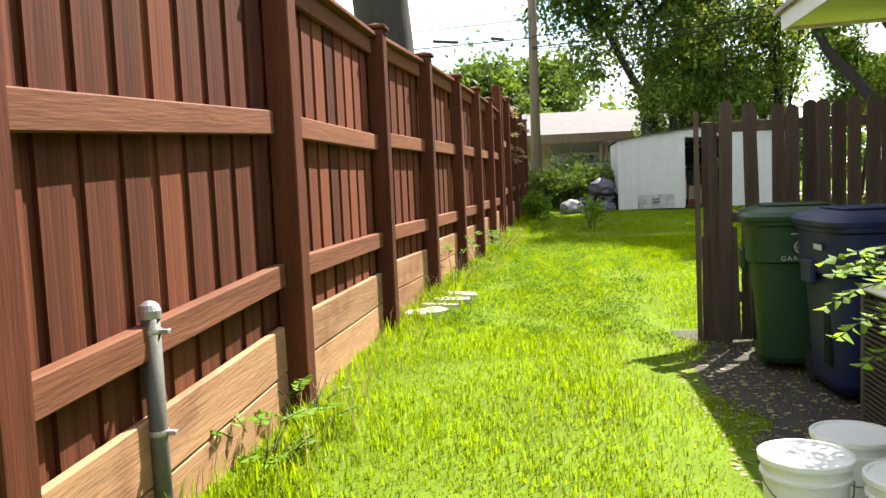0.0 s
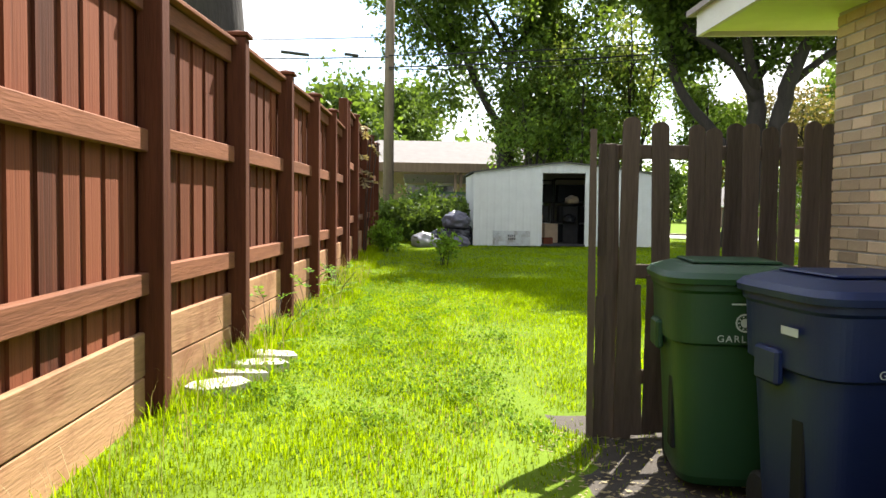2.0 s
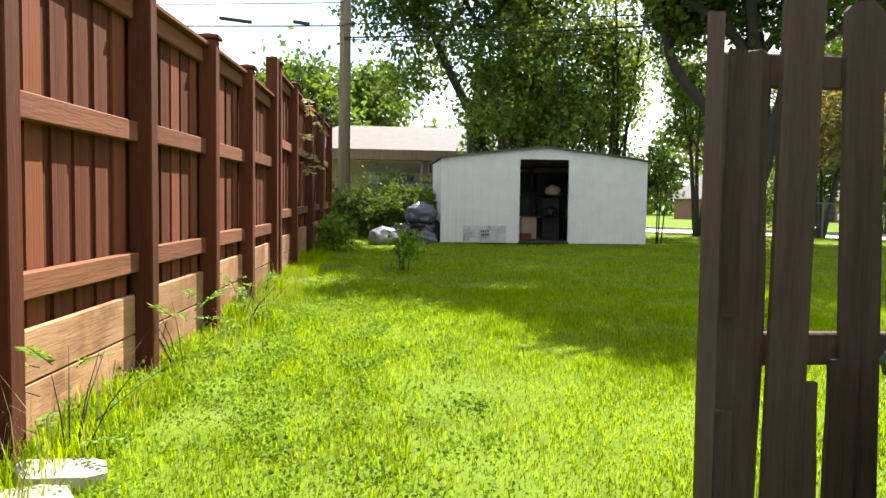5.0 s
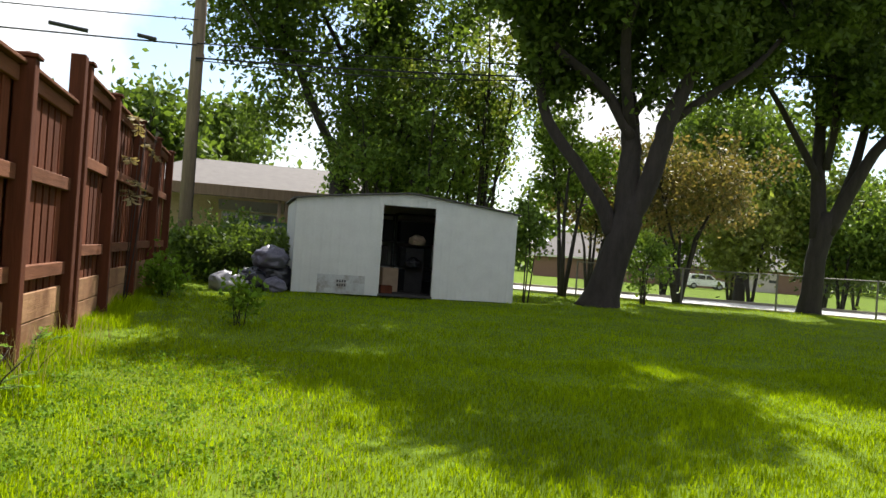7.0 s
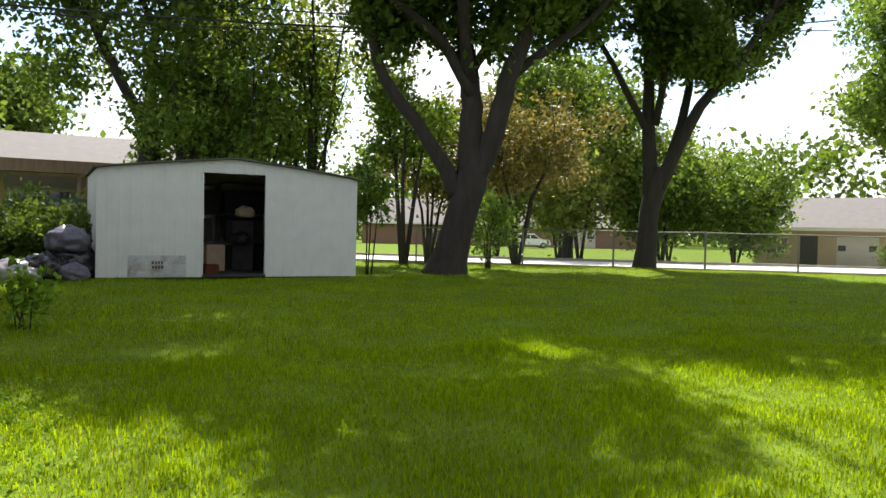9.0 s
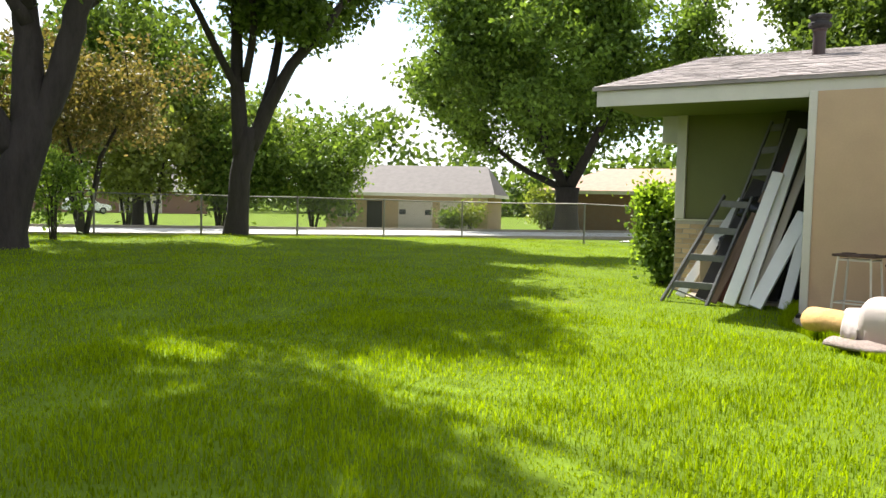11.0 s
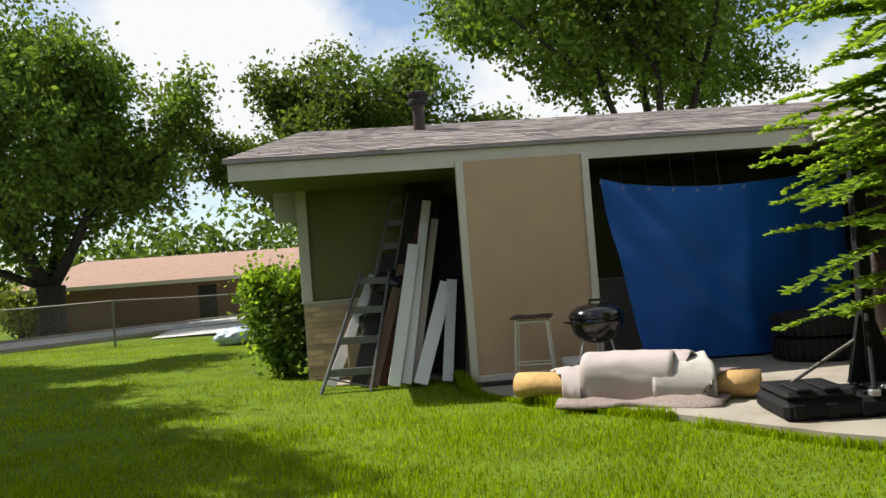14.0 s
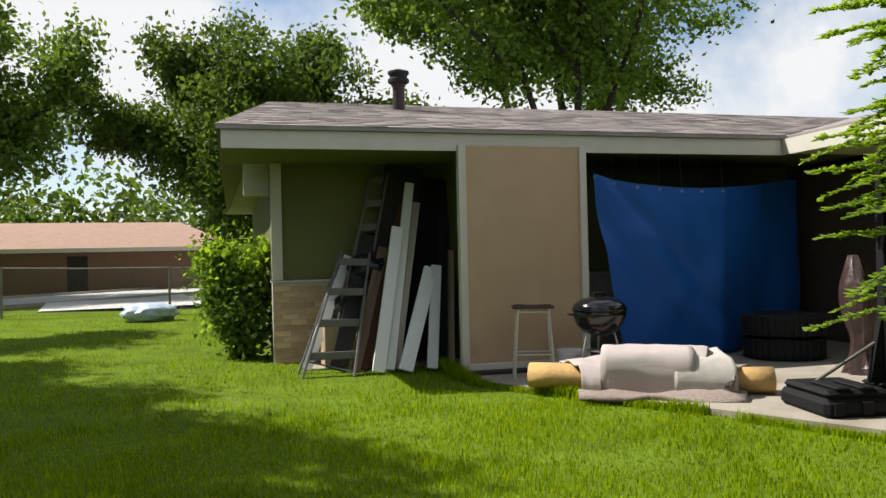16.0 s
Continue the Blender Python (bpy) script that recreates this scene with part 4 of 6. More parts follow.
def house(name, at, rz, w, d, h, rise, wall_m, roof_m, label, openings, over=0.5, hip=2.5, group="houses across the street"):
    """A low house; x runs along its front, which faces -y. openings: (kind, x, width, z0, z1)."""
    t = thing(name, (*at, ground_z(*at)), label, "house", group, rz)
    part("wall", boxed(-w / 2, 0, -0.3, w / 2, d, h), wall_m, t)
    bm = bmesh.new()
    e = [(-w / 2 - over, -over, h), (w / 2 + over, -over, h), (w / 2 + over, d + over, h), (-w / 2 - over, d + over, h)]
    r = [(-w / 2 + hip, d / 2, h + rise), (w / 2 - hip, d / 2, h + rise)]
    v = [bm.verts.new(c) for c in e + r]
    for f in ((0, 1, 5, 4), (2, 3, 4, 5), (1, 2, 5), (3, 0, 4), (3, 2, 1, 0)):
        bm.faces.new([v[i] for i in f])
    part("roof", bm, roof_m, t)
    part("fascia", boxed(-w / 2 - over - 0.01, -over - 0.03, h - 0.2, w / 2 + over + 0.01, -over - 0.005, h + 0.02), M_TRIM, t)
    part("fascia", boxed(-w / 2 - over - 0.03, -over, h - 0.2, -w / 2 - over - 0.005, d + over, h + 0.02), M_TRIM, t)
    part("fascia", boxed(w / 2 + over + 0.005, -over, h - 0.2, w / 2 + over + 0.03, d + over, h + 0.02), M_TRIM, t)
    for kind, x, ow, z0, z1 in openings:
        if kind == "garage":
            g = part("garage_door", boxed(x - ow / 2, -0.05, z0, x + ow / 2, -0.004, z1, 0.01), M_HOUSEPALE, t, "cream panelled garage door")
            for j in range(4):
                zz = z0 + (z1 - z0) * (j + 0.15) / 4
                for i in range(4):
                    xx = x - ow / 2 + ow * (i + 0.12) / 4
                    glass = j == 2 and i in (0, 3)
                    part("pane" if glass else "panel", boxed(xx, -0.065, zz, xx + ow * 0.19, -0.052, zz + (z1 - z0) * 0.17), M_GLASS if glass else M_HOUSEPALE, g)
        else:
            f = part("window" if kind == "window" else "door", boxed(x - ow / 2, -0.04, z0, x + ow / 2, -0.004, z1), M_TRIM if kind == "window" else M_DARK, t)
            if kind == "window":
                for i in range(2):
                    part("pane", boxed(x - ow / 2 + 0.06 + i * ow / 2, -0.055, z0 + 0.06, x - 0.03 + i * ow / 2, -0.042, z1 - 0.06), M_GLASS, f)
    return t


house("garage_house", (46.0, 41.6), -68, 11.4, 8.0, 2.55, 2.1, M_BRICK, M_ROOFTILE, "low cream house with two garage doors and a pale grey roof",
      [("garage", 0.7, 2.4, 0, 2.05), ("garage", 3.6, 2.4, 0, 2.05), ("door", -2.2, 1.1, 0, 2.0), ("window", -4.2, 1.4, 0.8, 1.9)], hip=0.6)
house("brick_house", (51.0, 93.0), -32, 34.0, 11.0, 2.7, 3.2, M_HOUSEBRICK, M_ROOFTILE, "low red-brick house with a wide pale roof",
      [("window", -8, 2.0, 0.7, 1.9), ("window", -3, 2.0, 0.7, 1.9), ("door", 0.5, 1.1, 0, 2.05), ("garage", 9.6, 4.6, 0, 2.1)])
house("brown_house", (48.5, 22.9), -86, 18.0, 9.0, 2.4, 1.6, M_HOUSEBRICK, M_ROOFBROWN, "low brown-brick house with a tan roof behind a drive",
      [("door", 1.2, 1.0, 0, 2.0)], group="houses across the street")
neighbour = house("neighbour_house", (2.4, 41.0), 4, 13.0, 8.0, 3.35, 1.5, M_BRICK, M_ROOFTILE, "neighbour's tan-brick house with a grey roof and carport",
                  [("window", -1.6, 2.3, 1.2, 2.4), ("door", 1.6, 1.1, 0.2, 2.3), ("window", 4.2, 1.8, 1.2, 2.4)], group="houses behind the yard")
part("carport_roof", boxed(-6.4, -3.4, 2.97, 6.2, -0.56, 3.1, 0.02), M_ROOFTILE, neighbour)
part("carport_beam", boxed(-6.4, -3.46, 2.84, 6.2, -3.405, 3.26, 0.01), M_FENCEBROWN, neighbour)
for x in (-5.9, -0.75, -0.5, 5.2):
    part("carport_post", boxed(x - 0.06, -3.2, -0.3, x + 0.06, -3.08, 2.965), M_FENCEBROWN, neighbour)
part("awning", boxed(-2.9, -0.02, 0, 0.4, 0.0, 0.95, 0, pose(0, -0.85, 2.42, -62, 0, 0)), M_HOUSEPALE, neighbour)


def drive(name, p, q, half, label):
    """A slab that follows the ground from p to q."""
    p, q = Vector(p), Vector(q)
    u = (q - p).normalized()
    nrm = Vector((-u.y, u.x)) * half
    bm = bmesh.new()
    rows_ = []
    for k in range(17):
        c = p.lerp(q, k / 16)
        ends = [c - nrm, c + nrm]
        top = max(ground_z(*e) for e in ends + [c]) + 0.03
        rows_.append([bm.verts.new((*ends[0], top - 0.15)), bm.verts.new((*ends[0], top)), bm.verts.new((*ends[1], top)), bm.verts.new((*ends[1], top - 0.15))])
    for a, b in zip(rows_, rows_[1:]):
        for m in range(3):
            bm.faces.new((a[m], a[m + 1], b[m + 1], b[m]))
    bmesh.ops.recalc_face_normals(bm, faces=bm.faces[:])
    return tagged(link(name, bm, M_ROAD), label, "driveway", kind="structure")


drive_1 = drive("drive_1", (29.6, 30.9), (45.2, 39.6), 3.0, "pale concrete driveway to the garage")
drive_2 = drive("drive_2", (26.0, 16.2), (42.0, 19.0), 2.6, "pale concrete driveway of the brown house")


def car(name, at, rz, label, paint, L=4.4, Wd=1.8, H=1.65, z=0.0):
    t = thing(name, (*at, z), label, "car", rz=rz)
    prof = [(-L / 2, 0.35), (-L / 2, 0.85), (-L / 2 + 0.08, 1.0), (-L / 2 + 0.35, H - 0.08), (-L / 2 + 0.7, H), (L / 2 - 1.95, H - 0.02), (L / 2 - 1.15, 1.06), (L / 2 - 0.15, 0.92), (L / 2, 0.72), (L / 2, 0.35)]
    bm = prism(bmesh.new(), prof, Wd, pose(0, -Wd / 2, 0))
    bmesh.ops.bevel(bm, geom=[e for e in bm.edges if len(e.link_faces) == 2], offset=0.06, segments=2, affect="EDGES")
    body = part("body", bm, paint, t, smooth=False)
    for s in (-1, 1):
        y = s * (Wd / 2 + 0.003)
        for x0, x1, xt0, xt1 in ((-L / 2 + 0.45, -L / 2 + 1.1, -L / 2 + 0.6, -L / 2 + 1.1), (-L / 2 + 1.2, -0.2, -L / 2 + 1.2, -0.2), (-0.1, L / 2 - 1.35, -0.1, L / 2 - 1.95)):
            bm = prism(bmesh.new(), [(x0, 1.08), (x1, 1.08), (xt1, H - 0.13), (xt0, H - 0.13)], 0.012, pose(0, y - 0.006, 0))
            part("side_window", bm, M_GLASS, body)
        for x in (-L / 2 + 0.82, L / 2 - 0.85):
            bm = bmesh.new()
            lathe(bm, [(0.2, -0.1), (0.32, -0.11), (0.345, -0.06), (0.345, 0.06), (0.32, 0.11), (0.2, 0.1)], 20)
            bmesh.ops.transform(bm, matrix=pose(x, s * (Wd / 2 - 0.09), 0.345, 90, 0, 0), verts=bm.verts[:])
            wheel = part("wheel", bm, M_RUBBER, t)
            bm = bmesh.new()
            lathe(bm, [(0.05, -0.125), (0.2, -0.115), (0.2, 0.115), (0.05, 0.125)], 16)
            bmesh.ops.transform(bm, matrix=pose(x, s * (Wd / 2 - 0.09), 0.345, 90, 0, 0), verts=bm.verts[:])
            part("rim", bm, M_ALU, wheel)
    for s in (-1, 1):
        part("tail_lamp", boxed(-L / 2 - 0.02, s * 0.75 - 0.1, 0.85, -L / 2 + 0.02, s * 0.75 + 0.1, 1.1, 0.01), M_RED, body)
        part("headlight", boxed(L / 2 - 0.06, s * 0.68 - 0.16, 0.68, L / 2 + 0.015, s * 0.68 + 0.16, 0.82, 0.01), M_GLASS, body)
    return t


car("parked_car", (50.0, 84.2), -20, "white parked estate car on a driveway", M_CARWHITE, z=-0.6)
car("pickup_truck", (2.0, 34.8), 8, "dark green parked truck behind the shed", M_GREENBIN, 4.8, 1.9, 1.75, z=0.25)


def small_tree(at, label, h, r, n, size, material, seed, stems=4, base=0.25, category="tree", name="small_tree", group="", z0=None, trunk=0.05):
    rnd = random.Random(seed)
    z = ground_z(*at) if z0 is None else z0
    t = thing(name, (*at, z), label, category, group)
    bm = bmesh.new()
    tips = []
    for k in range(stems):
        a = 2 * math.pi * k / stems + rnd.uniform(-0.4, 0.4)
        tip = Vector((math.cos(a) * r * 0.6, math.sin(a) * r * 0.6, h * rnd.uniform(0.7, 0.92)))
        mid = Vector((tip.x * 0.3, tip.y * 0.3, tip.z * 0.5))
        pts = [Vector((math.cos(a) * 0.06, math.sin(a) * 0.06, -0.1)), mid + Vector((rnd.uniform(-0.1, 0.1), rnd.uniform(-0.1, 0.1), 0)), tip]
        tube(bm, [pts[0], (pts[0] + pts[1]) / 2, pts[1], (pts[1] + pts[2]) / 2, pts[2]], [trunk, trunk * 0.85, trunk * 0.65, trunk * 0.45, trunk * 0.2], 7)
        for j in range(3):
            o = mid.lerp(tip, rnd.uniform(0, 0.9))
            e = o + Vector((rnd.uniform(-1, 1) * r * 0.6, rnd.uniform(-1, 1) * r * 0.6, rnd.uniform(0.1, 0.5) * r))
            tube(bm, [o, (o + e) / 2 + Vector((0, 0, 0.05 * r)), e], [trunk * 0.4, trunk * 0.28, trunk * 0.12], 5)
            tips.append(e)
    part("trunk", bm, M_BARK, t, smooth=True)
    blobs = puffs(seed + 500, max(8, int(10 * r)), 0, 0, h * (0.5 + base / 2), r * 0.8, r * 0.8, h * (0.5 - base / 2) * 0.85, r * 0.18, r * 0.36)
    leaves("crown", [b[:3] for b in blobs] + [tuple(p) for p in tips], [b[3] for b in blobs] + [r * 0.22] * len(tips), n, size, material, t, seed)
    return t


small_tree((16.3, 33.0), "russet-tinged small tree beside the wire fence", 6.2, 3.2, 14000, 0.1, M_RUST, 61, 5, 0.42, trunk=0.09)
small_tree((10.15, 29.3), "slender leafy tree beside the shed", 6.4, 1.7, 5500, 0.1, M_LEAF2, 62, 3, 0.3, trunk=0.08)
small_tree((12.9, 33.4), "reddish slender tree beyond the fence", 5.2, 1.8, 4500, 0.11, M_RUST, 63, 4, 0.35, trunk=0.07)
small_tree((11.6, 26.9), "small leafy shrub beside the tree trunk", 2.2, 0.85, 2200, 0.065, M_LEAF2, 64, 5, 0.1, "shrub", "shrub", trunk=0.02)
small_tree((7.35, 24.9), "thin sapling beside the shed corner", 3.0, 0.55, 1500, 0.07, M_LEAF2, 65, 3, 0.15, "shrub", "shrub", trunk=0.02)
small_tree((33.2, 38.5), "light green bushy small tree by the street", 5.6, 3.2, 12000, 0.14, M_LEAF2, 66, 5, 0.12, trunk=0.07)
small_tree((30.3, 42.4), "yellow-green young tree by the street", 7.4, 3.0, 10000, 0.15, M_LEAF3, 67, 5, 0.25, trunk=0.07)
small_tree((38.6, 33.2), "round clipped shrub by the drive", 1.0, 0.8, 1500, 0.1, M_LEAF, 68, 5, 0.05, "shrub", "shrub", trunk=0.02)
small_tree((39.2, 32.4), "yellow-green shrub by the drive", 1.5, 0.7, 1400, 0.1, M_LEAF3, 69, 5, 0.1, "shrub", "shrub", trunk=0.02)
small_tree((47.5, 31.5), "bright green bush near the far house", 3.0, 1.4, 2500, 0.15, M_LEAF3, 70, 4, 0.1, "shrub", "shrub", trunk=0.04)
for k, (x, y, h) in enumerate(((30.0, 40.6, 6.5), (25.8, 42.0, 6.5), (36.0, 49.0, 7.5), (23.2, 46.2, 7.5), (29.0, 48.5, 8.5), (41.0, 52.0, 8.5))):
    small_tree((x, y), "leafy garden tree across the street", h, 3.0, 8000, 0.16, (M_LEAF2, M_LEAF3, M_LEAF3)[k % 3], 160 + k, 4, 0.12, name="garden_tree", group="trees across the street", trunk=0.09)
rb = random.Random(77)
for k in range(13):
    x = -0.5 + k * 0.36 + rb.uniform(-0.3, 0.3)
    small_tree((x + 5.0, 33.5 + rb.uniform(-1.5, 3.0)), "slim woodland tree behind the shed", rb.uniform(5.5, 11.0), rb.uniform(1.4, 2.4), 2100, 0.11,
               (M_LEAF2, M_LEAF, M_LEAF3)[k % 3], 80 + k, 3, 0.25, name="woodland_tree", group="trees behind the shed", trunk=0.08)
for x, y, h in ((-4.5, 48, 8.5), (-1.0, 54, 9.5), (-9, 50, 7)):
    small_tree((x, y), "distant leafy tree behind the neighbour's house", h, 3.6, 5000, 0.26, M_LEAF, 101 + int(y), 4, 0.3, name="distant_tree", group="trees behind the yard", trunk=0.16)
tree("pecan_tree", (39.5, 12.4), "tall dark green tree rising behind the house roof", 0.4, 3.0, [(0, 65, 4, 0.2), (180, 65, 4, 0.2)],
     puffs(37, 70, 0, 0, 7.0, 5.0, 5.6, 4.6, 0.8, 1.5), 62000, 0.16, M_LEAF, 51)
tree("fan_tree", (26.5, 3.2), "broad tree with fanned bare stems behind the house", 0.4, 2.5,
     [(200, 62, 5, 0.17), (20, 62, 5, 0.17), (110, 80, 5, 0.2), (280, 72, 5, 0.17), (345, 55, 5, 0.15), (160, 52, 5, 0.15)],
     puffs(38, 52, 0, 0, 10.6, 5.4, 6.6, 2.6, 0.7, 1.3), 46000, 0.14, M_LEAF2, 53)
tree("dead_topped_tree", (-2.55, 13.3), "thick leaning tree trunk behind the tall fence", 0.5, 5.6, [(280, 60, 4, 0.25), (40, 65, 4, 0.28)],
     [(0.5, 0.5, 10.5, 1.5), (-1.5, 0, 11, 1.6)], 3500, 0.14, M_LEAF, 55, lean=(-0.09, 0.05), flare=1.2)
tree("side_tree", (27.6, 45.6), "tall tree standing across the street", 0.3, 3.0, [(300, 65, 4, 0.15), (60, 65, 4, 0.15)],
     puffs(39, 40, 0, 0, 8.5, 4.6, 4.6, 4.4, 1.0, 1.8), 16000, 0.22, M_LEAF, 57)

wr = np.random.default_rng(9)
bear = np.radians(np.linspace(-35, 150, 150)) + wr.normal(size=150) * 0.008
dist = wr.uniform(112, 140, 150)
wc = np.stack([5 + dist * np.sin(bear), 12 + dist * np.cos(bear), wr.uniform(1.0, 13.0, 150)], 1)
woods = tagged(leaves("far_woods", np.concatenate([wc, wc * [1, 1, 0.35]]), np.concatenate([wr.uniform(3.5, 6.5, 150), wr.uniform(3.5, 5.5, 150)]), 60000, 0.75, M_LEAF, None, 10), "belt of distant trees round the suburb", "trees", kind="stuff")

# ---- the utility pole and its cables ----
PX, PYY = -0.78, 26.5
pole = thing("utility_pole", (PX, PYY, ground_z(PX, PYY)), "tall weathered timber utility pole beside the fence", "utility pole")
part("pole", tubed([(0, 0, -0.3), (0.02, 0, 5), (0.05, 0, 10.5)], [0.17, 0.15, 0.12], 14), M_POLE, pole, smooth=True)
part("crossarm", boxed(-1.1, -0.22, 9.4, 1.1, -0.12, 9.52, 0.008), M_POLE, pole)
part("ground_wire", tubed([(0.165, -0.05, 0.1), (0.155, -0.05, 5), (0.13, -0.05, 9)], 0.012, 5), M_WIRE, pole)


def cable(p, q, sag, r, label="black overhead cable slung from the pole"):
    p, q = Vector(p), Vector(q)
    pts = [p.lerp(q, i / 14) - Vector((0, 0, sag * 4 * (i / 14) * (1 - i / 14))) for i in range(15)]
    ob = link("overhead_cable", tubed(pts, r, 5), M_WIRE)
    return tagged(ob, label, "cable", "overhead cables")


cable((PX, PYY - 0.17, 5.9), (24.5, 26.5, 8.3), 0.3, 0.016)
cable((PX, PYY - 0.17, 5.55), (24.5, 26.3, 8.6), 0.5, 0.022)
cable((PX, PYY - 0.17, 5.5), (10.5, 25.5, 6.3), 0.25, 0.014)
cable((PX, PYY - 0.2, 6.45), (-26, 28.5, 6.9), 0.3, 0.014)
cable((PX, PYY - 0.2, 5.85), (-26, 28.3, 6.3), 0.25, 0.02)
cable((PX, PYY - 0.2, 8.4), (3.2, 30.0, 4.2), 0.2, 0.01, "thin slack service cable from the pole")
for x in (-3.6, -1.9):
    t = link("cable_splice", tubed([(x - 0.42 * (1 if x < -3 else 0.5), PYY - 0.1, 5.9 + 0.02 * -x), (x + 0.42 * (1 if x < -3 else 0.5), PYY - 0.13, 5.88)], [0.05, 0.05], 8), M_WIRE)
    tagged(t, "fat black splice case hung on the cable", "cable splice", "overhead cables")

# ---- by the shed ----
def bag(at, r, material, label, seed, squash=0.75):
    rnd = random.Random(seed)
    bm = bmesh.new()
    bmesh.ops.create_icosphere(bm, subdivisions=4, radius=r)
    off = Vector((seed * 3.1, seed * 1.7, 0))
    for v in bm.verts:
        k = 1 + 0.2 * noise.noise(v.co * (2.2 / r) + off) + 0.13 * noise.noise(v.co * (5 / r) + off) - 0.09 * abs(noise.noise(v.co * (11 / r) + off))
        v.co *= k
        v.co.z = max(v.co.z * squash, -r * 0.5)
        if v.co.z > r * 0.6:
            v.co.x *= 0.6
            v.co.y *= 0.6
    ob = link("bin_bag", bm, material, None, smooth=True)
    ob.location = (*at, ground_z(*at) + r * 0.5)
    return tagged(ob, label, "bin bag", "bags beside the shed")


bag((0.3, 23.9), 0.34, M_BAGWHITE, "crumpled white bin bag on the grass", 1)
bag((0.62, 23.85), 0.22, M_BAGWHITE, "small crumpled white bag on the grass", 6)
bag((0.85, 24.1), 0.4, M_BAGBLACK, "full black bin bag beside the shed", 2)
bag((1.28, 24.55), 0.52, M_BAGBLACK, "large full black bin bag against the shed", 3)
bag((1.3, 23.85), 0.26, M_BAGGREY, "small grey bin bag against the shed wall", 4)
bag((0.72, 24.5), 0.36, M_BAGGREY, "grey bin bag behind black bags", 8)
o = bag((1.22, 24.35), 0.4, M_BAGGREY, "pale grey bin bag lying on top of black bags", 5)
o.location.z += 0.5
for k, (x, y, h, r) in enumerate(((-0.3, 26.9, 1.1, 1.0), (0.9, 27.3, 1.25, 1.2), (0.2, 25.9, 0.8, 0.8), (-0.6, 25.9, 1.3, 0.4), (1.0, 26.0, 1.1, 0.7), (0.3, 28.4, 1.3, 1.1))):
    small_tree((x, y), "dark overgrown brush beside the shed", h, r, 3200, 0.07, M_LEAF, 130 + k, 5, 0.0, "shrub", "shrub", "brush beside the shed", trunk=0.015)
rs3 = random.Random(5)
for k in range(9):
    x, y, hh = SX0 + 0.4 + 0.52 * k + rs3.uniform(-0.1, 0.1), SY + rs3.uniform(1.4, 2.6), rs3.uniform(0.3, 1.3)
    c = link("storage_box", boxed(-0.22, -0.2, 0, 0.22, 0.2, hh, 0.012), (M_TAN, M_DARK, M_BLACK, M_PLY)[k % 4])
    c.location, c.rotation_euler = (x, y, SZ + 0.03), (0, 0, rs3.uniform(-0.4, 0.4))
    tagged(c, "stacked carton stored in the dark shed", "box", "clutter inside the shed")
for k, (x, z) in enumerate(((4.68, 1.3), (4.6, 0.75))):
    c = bag((x, SY + 1.3), 0.2, (M_TAN, M_BAGBLACK)[k], "dim bundle stacked inside the shed doorway", 7 + k)
    c.location.z = SZ + z
    c["group"] = "clutter inside the shed"
tagged(link("toolbox", boxed(3.72, SY + 0.5, SZ + 0.03, 4.0, SY + 0.8, SZ + 0.22, 0.01), M_REDPOST), "low dark red toolbox inside the shed doorway", "toolbox")


